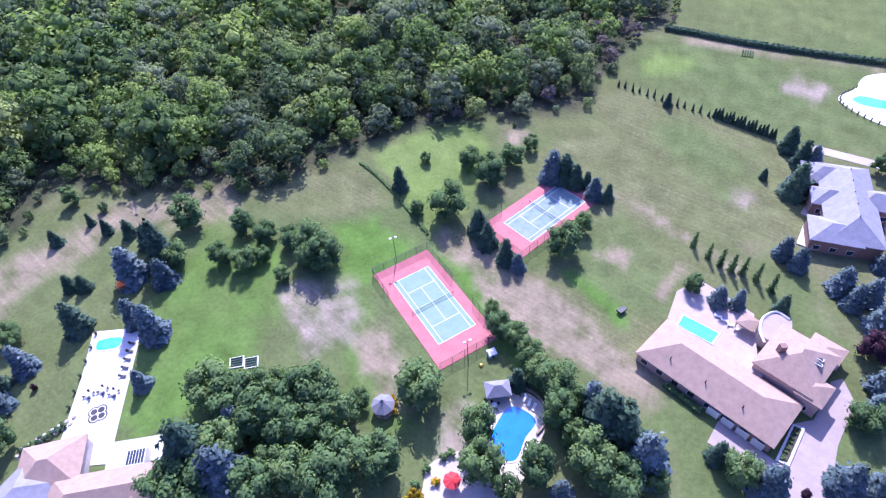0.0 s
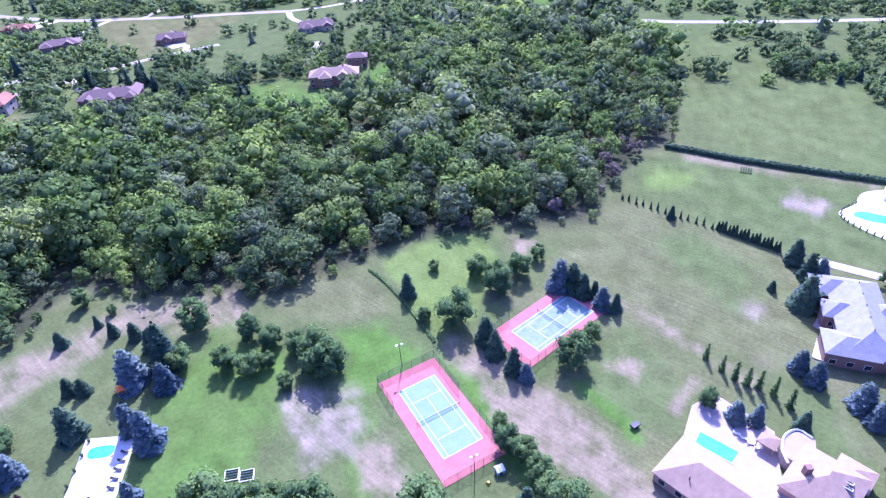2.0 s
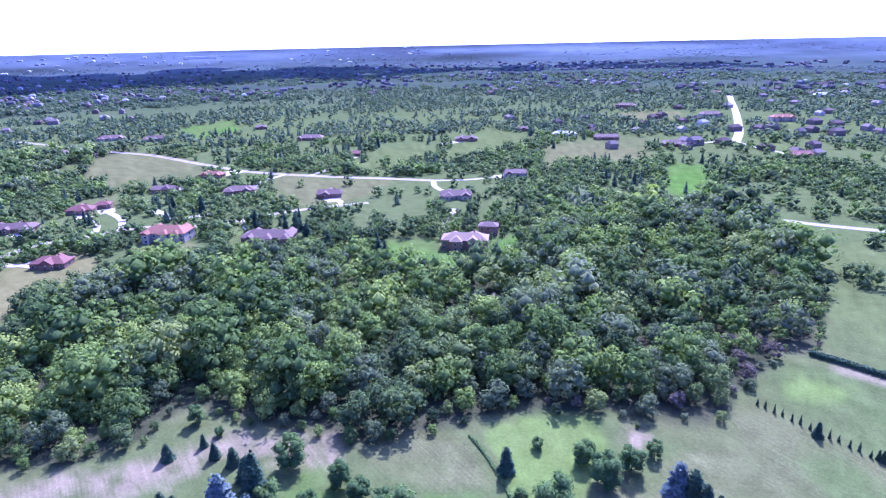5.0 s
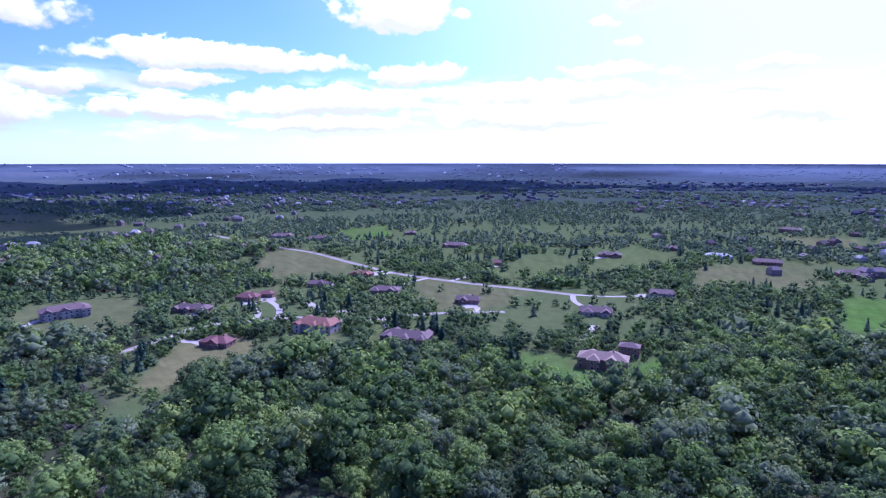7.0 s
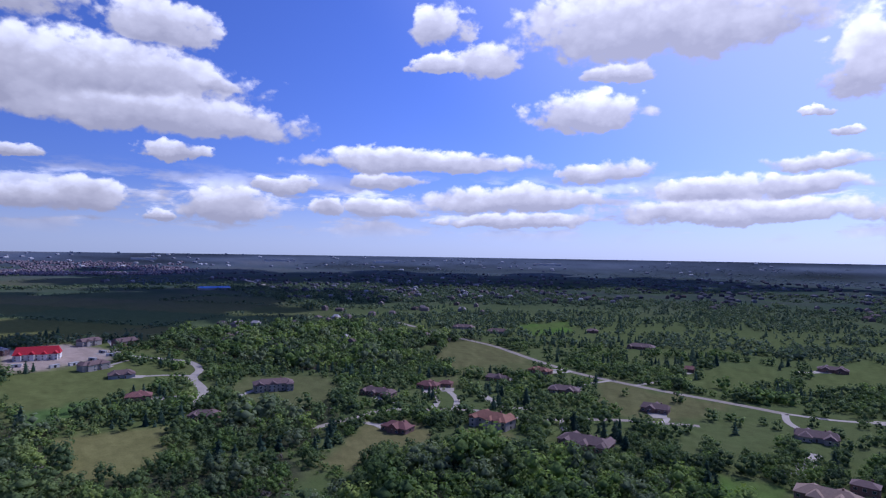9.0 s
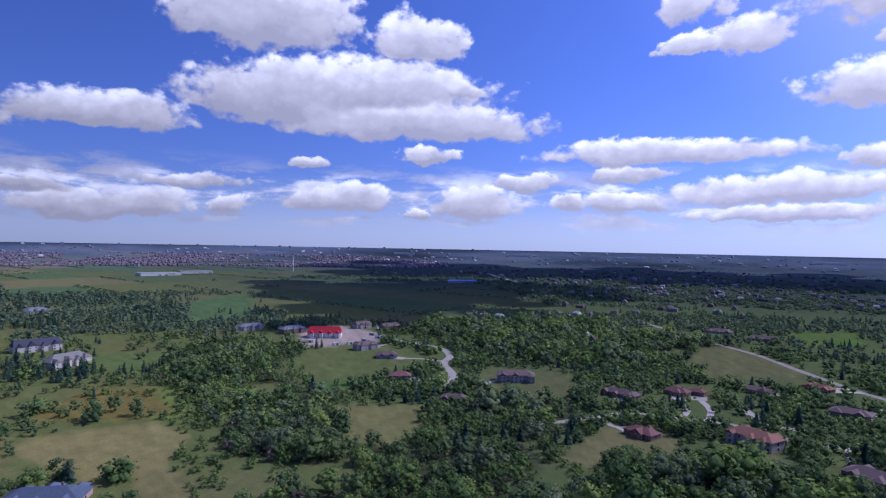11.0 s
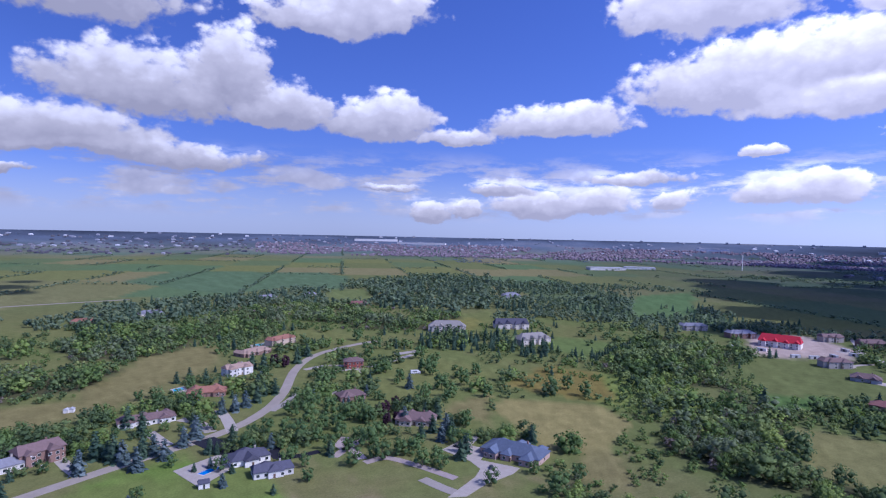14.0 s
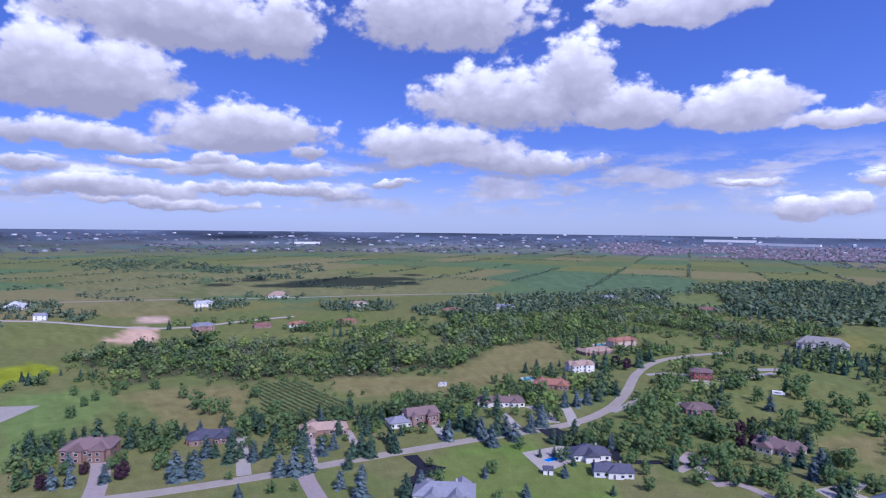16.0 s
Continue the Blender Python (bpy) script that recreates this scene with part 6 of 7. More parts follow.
tennis_court((31.0, 124.3), (0.79, 0.613), (34.0, 17.0), (-1.2, 0.6), COURT_WORN, "weathered tennis court with blotched grey-green paint",
             (((-18.2, -7.9), (-18.2, 9.1)), ((-18.2, 9.1), (-9, 9.1)), ((-18.2, -7.9), (-6, -7.9))))


def floodlight(x, y, turn):
    top = thing("floodlight_pole", "slim dark floodlight pole beside the tennis court", "light pole", pose(x, y, 0, 0, 0, turn), "court floodlights")
    part("pole", tube(bmesh.new(), (0, 0, -0.2), (0, 0, 8.8), 0.11, 0.07, 8), DARKTRIM, top)
    part("crossarm", tube(bmesh.new(), (-0.8, 0, 8.7), (0.8, 0, 8.7), 0.05, 0.05, 6), DARKTRIM, top)
    for s in (-1, 1):
        part("lamp_head", boxes((s * 0.75 - 0.3, s * 0.75 + 0.3, -0.25, 0.25, 8.62, 8.95)), TRIM, top, "pale floodlight head")


floodlight(-13.2, 110.2, 20), floodlight(3.8, 75.2, 20)

# ---- the properties below the first view ----


def block(parent, c, turn, L, D, H, rise, roof, wall, gable=0.0, over=0.5, windows=True):
    """One wing of a house: walls and a roof with its ridge along L, in the thing's own frame."""
    m = pose(c[0], c[1], 0, 0, 0, turn)
    bw = boxes((-L / 2, L / 2, -D / 2, D / 2, -0.3, H))
    bmesh.ops.transform(bw, matrix=m, verts=bw.verts)
    w = part("wall", bw, wall, parent)
    br = hip_roof(bmesh.new(), -L / 2, L / 2, -D / 2, D / 2, H + 0.02, rise, over, gable)
    bmesh.ops.transform(br, matrix=m, verts=br.verts)
    part("roof", br, roof, parent)
    if windows:
        n = max(1, int(L / 3.6))
        for s in (-1, 1):
            for lev in range(max(1, int(H / 2.7))):
                for i in range(n):
                    x = -L / 2 + (i + 0.5) * L / n
                    f = part("window", boxes((x - 0.85, x + 0.85, s * D / 2 - 0.05, s * D / 2 + 0.05, 0.8 + 2.8 * lev, 2.4 + 2.8 * lev)), TRIM, parent, at=m)
                    part("pane", boxes((x - 0.76, x + 0.76, s * D / 2 - 0.075, s * D / 2 + 0.075, 0.9 + 2.8 * lev, 2.3 + 2.8 * lev)), GLASS, f)
    return w


def pool(points, water, label, curve=False, z=0.13):
    pts = smooth_line(points, 0.7, True) if curve else points
    top = thing("swimming_pool", label, "pool")
    c = Vector((sum(p[0] for p in pts) / len(pts), sum(p[1] for p in pts) / len(pts)))
    def grow(k):
        return [tuple(Vector(p) + (Vector(p) - c).normalized() * k) for p in pts]
    out, mid = grow(0.45), grow(0.0)
    bm = bmesh.new()
    rows = [[bm.verts.new((*q[i], zz)) for q, zz in ((out, z - 0.2), (out, z + 0.09), (mid, z + 0.09), (mid, z - 0.2))] for i in range(len(pts))]
    for i in range(len(pts)):
        a, b = rows[i], rows[(i + 1) % len(pts)]
        for k in range(3):
            bm.faces.new((a[k], b[k], b[k + 1], a[k + 1]))
    part("coping", bm, WHITEPAVE, top)
    part("water", slab(grow(0.1), z - 0.1, z + 0.03), water, top)
    return top


def hedge(name, label, line, high, wide, mat, dense=9, cat="hedge", size=0.34):
    """A clipped or ragged hedge along a line: sprays of leaves over a solid core."""
    rng = np.random.default_rng(int(abs(line[0][0]) * 7 + abs(line[0][1])))
    L = smooth_line(line, 1.0)
    v, tones, f = [], [], []
    at, nor = [], []
    for (ax, ay), (bx, by) in zip(L, L[1:]):
        dx, dy = bx - ax, by - ay
        ln = math.hypot(dx, dy) + 1e-6
        nx, ny = -dy / ln, dx / ln
        k = max(1, int(ln * dense))
        t, s = rng.random(k), rng.uniform(-1, 1, k)
        bump_ = high * (0.85 + 0.3 * rng.random(k))
        top = rng.random(k) < 0.55
        side = np.where(s > 0, 1, -1)
        off = np.where(top, s, side) * wide / 2 * rng.uniform(0.85, 1.15, k)
        z = np.where(top, bump_, rng.random(k) * high)
        at.append(np.stack([ax + dx * t + nx * off, ay + dy * t + ny * off, z], 1))
        nor.append(np.stack([np.where(top, 0, side * nx), np.where(top, 0, side * ny), np.where(top, 1, 0.3)], 1))
    at, nor = np.concatenate(at), np.concatenate(nor)
    v, q = leaf_quads(rng, at, nor.astype(float), size)
    tone = np.repeat(0.5 + rng.normal(0, 0.14, len(at)), 4)
    core, cf = [], []
    for i, (x, y) in enumerate(L):
        a, b = Vector(L[max(i - 1, 0)]), Vector(L[min(i + 1, len(L) - 1)])
        n = Vector((-(b - a).y, (b - a).x)).normalized() * wide * 0.4
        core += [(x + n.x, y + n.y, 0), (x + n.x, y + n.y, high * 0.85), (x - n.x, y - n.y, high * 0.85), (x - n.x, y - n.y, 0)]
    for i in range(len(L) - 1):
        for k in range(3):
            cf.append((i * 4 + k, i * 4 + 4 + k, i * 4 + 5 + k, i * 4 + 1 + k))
    # the core is toned dark as painted shade behind the sprays
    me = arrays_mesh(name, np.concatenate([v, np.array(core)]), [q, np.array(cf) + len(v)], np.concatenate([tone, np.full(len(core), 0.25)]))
    return tagged(put(name, me, mat), label, cat)


SHRUB_PROTO = {}


def shrub(x, y, r, mat, label, name="shrub"):
    if mat.name not in SHRUB_PROTO:
        v, q, f, tone, nor = crown(300 + len(SHRUB_PROTO), 5, 60, 0.75, 0.42)
        v = v * (0.2, 0.2, 0.14) - (0, 0, 0.1)
        me = arrays_mesh("shrub", v, [q, f], tone, nor)
        me.materials.append(mat)
        SHRUB_PROTO[mat.name] = me
    ob = put(name, SHRUB_PROTO[mat.name], None, at=Matrix.LocRotScale((x, y, 0), Euler((0, 0, x * 3.1)), (r, r, r)))
    return tagged(ob, label, "shrub", name + "s")


# the long tan house with its raised pool terrace
estate = thing("house", "sprawling single and two-storey house with broad tan shingle roofs and skylights", "house")
u, n = Vector((0.643, -0.766)), Vector((0.766, 0.643))
TURN = -50.0
A = Vector((42.2, 72.2))
c = A + u * 16.4 + n * 6.8
block(estate, c, TURN, 31.6, 12.6, 3.3, 3.6, ROOFS["tan"], WALLS["pink"])
c = Vector((66, 66)) + u * 6.6 + n * 7.3
block(estate, c, TURN + 90, 13.6, 12.2, 5.4, 3.6, ROOFS["tan"], WALLS["pink"])
c = Vector((66, 66)) + u * 12.5 + n * 3.0
block(estate, c, TURN, 5.0, 6.0, 4.9, 1.6, ROOFS["tan"], WALLS["pink"])
c = Vector((66, 66)) + u * 10.0 + n * 15.5
block(estate, c, TURN + 90, 6.0, 6.5, 3.6, 1.5, ROOFS["tan"], WALLS["pink"])
part("link_wall", slab([tuple(Vector((62, 65)) + u * a + n * b) for a, b in ((0, 0), (5, 0), (5, 8), (0, 8))], 0, 3.1), CONCRETE, estate, "pale flat-roofed link between two wings")
part("upper_deck", slab([tuple(p) for p in smooth_line([(72.0, 73.5), (74.0, 77.8), (78.1, 79.2), (80.5, 76.5), (76, 71)], 1.0, True)], 0, 3.9), PINKPAVE, estate)
rim = smooth_line([(71.7, 71.5), (72.2, 75), (74.6, 78.4), (78.2, 79.6), (80.2, 77.2)], 0.8)
for a, b in zip(rim, rim[1:]):
    part("parapet", tube(bmesh.new(), (*a, 4.1), (*b, 4.1), 0.3, 0.3, 4), TRIM, estate)
part("chimney", boxes((71.6, 73.0, 66.6, 67.8, 5.0, 9.2)), WALLS["brick"], estate)
for k in (0, 1):
    s = part("skylight", boxes((-0.55, 0.55, -0.9, 0.9, 0, 0.22)), TRIM, estate, "white-framed roof light", pose(78.6 + 0.9 * k, 63.2 + 1.2 * k, 7.05, 0, 24, 40))
    part("pane", boxes((-0.42, 0.42, -0.76, 0.76, 0.1, 0.25)), GLASS, s)
for k in range(3):
    p = A + u * (7 + k * 8.5) + n * 3.0
    part("vent", tube(bmesh.new(), (p.x, p.y, 4.4), (p.x, p.y, 5.7), 0.14, 0.14, 6), DARKTRIM, estate)
for k in range(4):
    p = A + u * (20 + k * 3.3) - n * 0.06
    part("garage_door", boxes((-1.3, 1.3, -0.06, 0.06, 0.1, 2.4)), TRIM, estate, at=pose(p.x, p.y, 0, 0, 0, TURN))
plate("terrace", [(54, 83), (59, 91), (66, 94), (75, 82), (72, 74), (70, 68), (64, 65)], PINKPAVE, "rose-grey paved pool terrace", "terrace", 0.5)
pool([(58.0, 83.2), (64.4, 77.2), (61.6, 74.6), (55.6, 80.4)], WATER_PALE, "rectangular turquoise pool in a paved terrace", z=0.52)
plate("driveway", [(52, 51), (56.5, 56), (64, 46), (71.5, 53.5), (76, 54), (84, 62.5), (87, 63), (86.5, 57), (78, 48), (70.5, 37), (69, 30), (62, 30), (64, 40)], PINKPAVE, "wide rose-grey paved driveway", "driveway", 0.1)
planter = thing("planter_bed", "long white-edged planting bed with low clipped shrubs", "flower bed")
part("edging", slab([(71, 53.4), (73.2, 52.2), (66.2, 44.6), (64, 46)], 0, 0.45), WHITEPAVE, planter)
part("soil", slab([(71, 52.7), (72.3, 52.0), (66.1, 45.3), (64.8, 46.1)], 0, 0.5), BARK, planter)
for k in range(7):
    shrub(65.6 + k * 0.95, 46.3 + k * 0.98, 0.8, LEAF, "small clipped green shrub in a planter bed")
pergola = thing("pergola", "square timber pergola beside the terrace", "pergola", pose(71.2, 78.2, 0.4, 0, 0, TURN))
for sx in (-1, 1):
    for sy in (-1, 1):
        part("post", boxes((sx * 1.8 - 0.1, sx * 1.8 + 0.1, sy * 1.8 - 0.1, sy * 1.8 + 0.1, 0, 2.5)), WOODEN, pergola)
part("roof", hip_roof(bmesh.new(), -1.9, 1.9, -1.9, 1.9, 2.55, 0.7, 0.2), ROOFS["tan"], pergola)


def lounger(x, y, turn, z=0.1, mat=TRIM):
    top = thing("sun_lounger", "white sun lounger beside the pool", "lounger", pose(x, y, z, 0, 0, turn), "pool loungers")
    part("seat", boxes((-0.32, 0.32, -0.9, 0.35, 0.28, 0.36)), mat, top)
    bm = boxes((-0.32, 0.32, 0, 0.75, 0, 0.07))
    part("backrest", bm, mat, top, at=pose(0, 0.33, 0.3, 40))
    for sx in (-1, 1):
        for sy in (-0.8, 0.25):
            part("leg", boxes((sx * 0.28 - 0.03, sx * 0.28 + 0.03, sy - 0.03, sy + 0.03, 0, 0.28)), DARKTRIM, top)
    return top


def patio_set(x, y, z=0.1, cloth=None):
    top = thing("patio_table", "round white patio table" + (" under a red umbrella" if cloth else ""), "table", pose(x, y, z, 0, 0, x * 20), "patio tables")
    bm = tube(bmesh.new(), (0, 0, 0.68), (0, 0, 0.74), 0.6, 0.6, 14)
    part("tabletop", bm, TRIM, top)
    part("pedestal", tube(bmesh.new(), (0, 0, 0), (0, 0, 0.7), 0.06, 0.06, 6), DARKTRIM, top)
    for k in range(4):
        a = k * math.pi / 2 + 0.4
        ch = thing("patio_chair", "dark patio chair by a table", "chair", pose(x + 1.05 * math.cos(a), y + 1.05 * math.sin(a), z, 0, 0, math.degrees(a) + 90), "patio chairs")
        part("seat", boxes((-0.25, 0.25, -0.25, 0.25, 0.4, 0.46)), DARKTRIM, ch)
        part("backrest", boxes((-0.25, 0.25, -0.27, -0.22, 0.46, 0.9)), DARKTRIM, ch)
        for sx in (-1, 1):
            for sy in (-1, 1):
                part("leg", boxes((sx * 0.22 - 0.02, sx * 0.22 + 0.02, sy * 0.22 - 0.02, sy * 0.22 + 0.02, 0, 0.4)), DARKTRIM, ch)
    return top


patio_set(70.5, 84.0, 0.5), patio_set(67.5, 88.0, 0.5)
for k in range(4):
    lounger(66.0 + k * 1.0, 82.0 - k * 1.4, 60 + k * 8, 0.5)
hedge("shrub_border", "low dark shrubs along the house wall", [(47.5, 65), (50, 61.5), (53, 57.5)], 1.3, 1.5, LEAF)


def yard_umbrella(x, y, z, mat):
    top = thing("umbrella", "open red canvas parasol on a patio", "umbrella", pose(x, y, z))
    part("pole", tube(bmesh.new(), (0, 0, 0), (0, 0, 2.7), 0.04, 0.04, 6), TRIM, top)
    bm = bmesh.new()
    apex = bm.verts.new((0, 0, 2.75))
    ring = [bm.verts.new((1.9 * math.cos(k * math.tau / 8), 1.9 * math.sin(k * math.tau / 8), 2.05)) for k in range(8)]
    mids = [bm.verts.new((1.75 * math.cos((k + 0.5) * math.tau / 8), 1.75 * math.sin((k + 0.5) * math.tau / 8), 1.9)) for k in range(8)]
    for k in range(8):
        bm.faces.new((apex, ring[k], mids[k])), bm.faces.new((apex, mids[k], ring[(k + 1) % 8]))
    part("canopy", bm, mat, top)


# the blue pool garden beside the first court
plate("pool_deck", [(6, 63), (13, 67.5), (19.5, 62.5), (18.5, 56), (14, 50), (11.8, 45.5), (5.6, 45.5), (3.8, 55)], CONCRETE, "pale stone pool surround", "terrace", 0.12, True)
pool([(7.0, 56.2), (11.2, 62.2), (14.5, 62.0), (17.2, 58.8), (14.4, 55.2), (11.6, 50.6), (8.6, 51.0), (7.0, 53.6)], WATER, "kidney-shaped pool of deep blue water", True)
plate("patio", [(-5.3, 51.9), (2.0, 53.2), (7.1, 46.0), (7.0, 39), (-7.5, 39), (-7.8, 48.0)], CONCRETE, "pale stone patio", "patio", 0.1, True)
yard_umbrella(-2.0, 46.6, 0.1, REDCLOTH)
pav = thing("pool_pavilion", "open pavilion with a grey hipped roof beside the pool", "pavilion", pose(9.7, 66.0, 0.1, 0, 0, 2))
for sx in (-1, 1):
    for sy in (-1, 1):
        part("post", boxes((sx * 2.4 - 0.12, sx * 2.4 + 0.12, sy * 1.6 - 0.12, sy * 1.6 + 0.12, 0, 2.6)), WOODEN, pav)
part("roof", hip_roof(bmesh.new(), -2.5, 2.5, -1.7, 1.7, 2.65, 1.5, 0.4), ROOFS["grey"], pav)
part("back_wall", boxes((-2.4, 2.4, 1.5, 1.62, 0, 2.5)), WOODEN, pav)
patio_set(8.6, 63.2, 0.12), patio_set(5.4, 46.2, 0.12)
for k in range(3):
    lounger(15.6 + k * 0.9, 64.4 - k * 1.2, -30, 0.12)
for k in range(9):
    a = radians(70 - k * 14)
    part_ob = tagged(part("garden_wall", tube(bmesh.new(), (13.5 + 6.3 * math.cos(a), 61 + 6.3 * math.sin(a), 0.4), (13.5 + 6.3 * math.cos(a - 0.26), 61 + 6.3 * math.sin(a - 0.26), 0.4), 0.35, 0.35, 6), WOODEN, None), "low curved timber garden wall round the pool", "wall", kind="structure")
gaz = thing("gazebo", "octagonal garden gazebo with a weathered grey roof", "gazebo", pose(-16.2, 64.6, 0, 0, 0, 10))
part("floor", tube(bmesh.new(), (0, 0, -0.1), (0, 0, 0.3), 2.4, 2.4, 8), WOODEN, gaz)
for k in range(8):
    a = k * math.tau / 8 + math.pi / 8
    part("post", tube(bmesh.new(), (2.1 * math.cos(a), 2.1 * math.sin(a), 0.2), (2.1 * math.cos(a), 2.1 * math.sin(a), 2.5), 0.09, 0.09, 6), WOODEN, gaz)
bm = tube(bmesh.new(), (0, 0, 2.4), (0, 0, 3.9), 2.75, 0.5, 8)
tube(bm, (0, 0, 3.85), (0, 0, 4.6), 0.55, 0.05, 8)
part("roof", bm, ROOFS["grey"], gaz)
for k in range(6):
    shrub(-13.6 - 0.3 * (k % 3), 63.4 + k * 0.8, 0.75, LEAF_YELLOW, "yellow flowering shrub beside the gazebo", "flowering_shrub")
for x, y, r in ((-10.2, 45.2, 1.3), (-8.8, 44.6, 1.2), (-5.4, 47.2, 1.2), (-11.4, 44.2, 1.0)):
    shrub(x, y, r, LEAF_YELLOW, "yellow flowering shrub in a patio bed", "flowering_shrub")
for x, y in ((-9.6, 47.0), (-7.2, 50.2), (-11.0, 42.8), (-3.4, 52.4), (-1.8, 53.0)):
    shrub(x, y, 1.3, LEAF, "rounded green shrub in a patio bed")
shed = thing("play_house", "small pale blue plastic play house on the lawn", "play house", pose(9.6, 76.6, 0, 0, 0, 20))
part("wall", boxes((-0.9, 0.9, -0.8, 0.8, 0, 1.5)), BLUEP, shed)
part("roof", hip_roof(bmesh.new(), -0.9, 0.9, -0.8, 0.8, 1.5, 0.5, 0.15, 0.9), TRIM, shed)
part("door", boxes((-0.3, 0.3, -0.84, -0.78, 0, 1.2)), DARKTRIM, shed)
ball = thing("ride_on_toy", "small yellow plastic toy lying on the lawn", "toy", pose(6.8, 74.0, 0))
part("body", tube(bmesh.new(), (0, 0, 0.1), (0, 0, 0.6), 0.45, 0.3, 8), YELLOWP, ball)
for sx in (-1, 1):
    part("wheel", tube(bmesh.new(), (sx * 0.45, 0, 0.2), (sx * 0.55, 0, 0.2), 0.2, 0.2, 8), DARKTRIM, ball)
bale = thing("trailer", "small dark utility trailer standing in dry grass", "trailer", pose(43.4, 86.2, 0, 0, 0, 30))
part("bed", boxes((-1.1, 1.1, -0.7, 0.7, 0.5, 1.1)), DARKTRIM, bale)
for sy in (-1, 1):
    part("wheel", tube(bmesh.new(), (0, sy * 0.75, 0.32), (0, sy * 0.9, 0.32), 0.32, 0.32, 10), DARKTRIM, bale)
part("drawbar", tube(bmesh.new(), (1.1, 0, 0.5), (2.2, 0, 0.45), 0.05, 0.05, 6), DARKTRIM, bale)
for k in range(2):
    veg = thing("vegetable_bed", "timber-edged vegetable bed on a lawn", "garden bed", pose(-52.5 + k * 3.6, 80.4 - k * 0.4, 0, 0, 0, 8))
    part("frame", boxes((-1.7, 1.7, -1.5, -1.35, 0, 0.3), (-1.7, 1.7, 1.35, 1.5, 0, 0.3), (-1.7, -1.55, -1.35, 1.35, 0, 0.29), (1.55, 1.7, -1.35, 1.35, 0, 0.29)), TRIM, veg)
    part("soil", boxes((-1.54, 1.54, -1.34, 1.34, 0, 0.2)), GRAVEL, veg)
    part("crop", boxes(*[(-1.4, 1.4, -1.1 + j * 0.7, -0.85 + j * 0.7, 0.1, 0.5) for j in range(4)]), LEAF, veg)
play = thing("climbing_frame", "orange and yellow children's climbing frame on a lawn", "play set", pose(-88.6, 107.4, 0, 0, 0, 25))
for sx in (-1, 1):
    for sy in (-1, 1):
        part("post", boxes((sx - 0.08, sx + 0.08, sy - 0.08, sy + 0.08, 0, 2.6)), WOODEN, play)
part("platform", boxes((-1.1, 1.1, -1.1, 1.1, 1.2, 1.32)), WOODEN, play)
part("roof", hip_roof(bmesh.new(), -1.1, 1.1, -1.1, 1.1, 2.6, 0.8, 0.15), ORANGEP, play)
part("slide", boxes((1.1, 3.2, -0.35, 0.35, 0, 0.1)), YELLOWP, play, at=pose(0, 0, 1.3, 0, 24))
part("swing_beam", tube(bmesh.new(), (-1.1, 0, 2.3), (-4.0, 0, 2.3), 0.07, 0.07, 6), WOODEN, play)

# the house with the white terrace
villa = thing("house", "large house with several pinkish tan hipped roofs beside a white terrace", "house")
block(villa, (-86.4, 55.8), 10, 12.5, 10.5, 3.9, 3.2, ROOFS["tan"], WALLS["stone"])
block(villa, (-90.5, 49.5), 60, 12, 10, 3.9, 3.0, ROOFS["pale"], WALLS["stone"])
block(villa, (-71.5, 48.8), 6, 24, 9.5, 4.1, 3.0, ROOFS["tan"], WALLS["stone"])
for k in range(3):
    block(villa, (-78.0 + k * 6.2, 44.4 + k * 0.7), 96, 9.0, 4.6, 3.9, 2.0, ROOFS["tan"], WALLS["stone"], 0.0, 0.4, False)
block(villa, (-60.6, 47.5), 96, 9, 6, 3.9, 2.2, ROOFS["tan"], WALLS["stone"])
sun_room = part("conservatory", boxes((-4, 4, -2, 2, 0, 2.9)), TRIM, villa, "white glazed conservatory", pose(-71, 56.6, 0, 0, 0, 6))
for k in range(6):
    part("pane", boxes((0.2 + k * 0.62, 0.7 + k * 0.62, -1.6, 1.6, 2.8, 2.96)), GLASS, sun_room)
plate("terrace", [(-92.4, 93.4), (-79.6, 93.6), (-76.6, 62.0), (-65, 63), (-62, 57), (-84, 57), (-89, 62), (-90.4, 80)], WHITEPAVE, "long white paved garden terrace", "terrace", 0.14)
pool([(-89.6, 90.4), (-84.2, 90.8), (-84, 88.0), (-86.4, 87.4), (-89.4, 87.6)], WATER_PALE, "small pale turquoise pool in a white terrace", True, 0.15)
med = thing("paving_medallion", "dark quatrefoil stone inlay in white paving", "inlay", pose(-82.8, 69.4, 0.14, 0, 0, 20))
for name, rad, mat, hh in (("outer_ring", 1.35, DARKTRIM, 0.03), ("middle_ring", 1.05, WHITEPAVE, 0.04), ("inner_ring", 0.75, DARKTRIM, 0.05)):
    for k in range(4):
        a = k * math.pi / 2 + 0.78
        part(name, tube(bmesh.new(), (1.15 * math.cos(a), 1.15 * math.sin(a), 0), (1.15 * math.cos(a), 1.15 * math.sin(a), hh + 0.002 * k), rad, rad, 14), mat, med)
for k in range(3):
    patio_set(-86.5 + 3.0 * k, 74.4 + 1.0 * (k % 2), 0.14)
for k in range(5):
    lounger(-80.6 + 0.15 * k, 88.5 - 2.4 * k, 80, 0.14, DARKTRIM)
for k in range(7):
    pot = thing("planter_pot", "dark potted shrub on the edge of the terrace", "plant pot", pose(-91.2 + 0.2 * k, 92.5 - k * 4.2, 0.14), "terrace pots")
    part("pot", tube(bmesh.new(), (0, 0, 0), (0, 0, 0.55), 0.25, 0.36, 10), DARKTRIM, pot)
    v, q, f, tone, nor = MID2_B[0]
    put("plant", arrays_mesh("plant", v * 0.11 + (0, 0, 0.4), [q, f], tone), LEAF, pot)
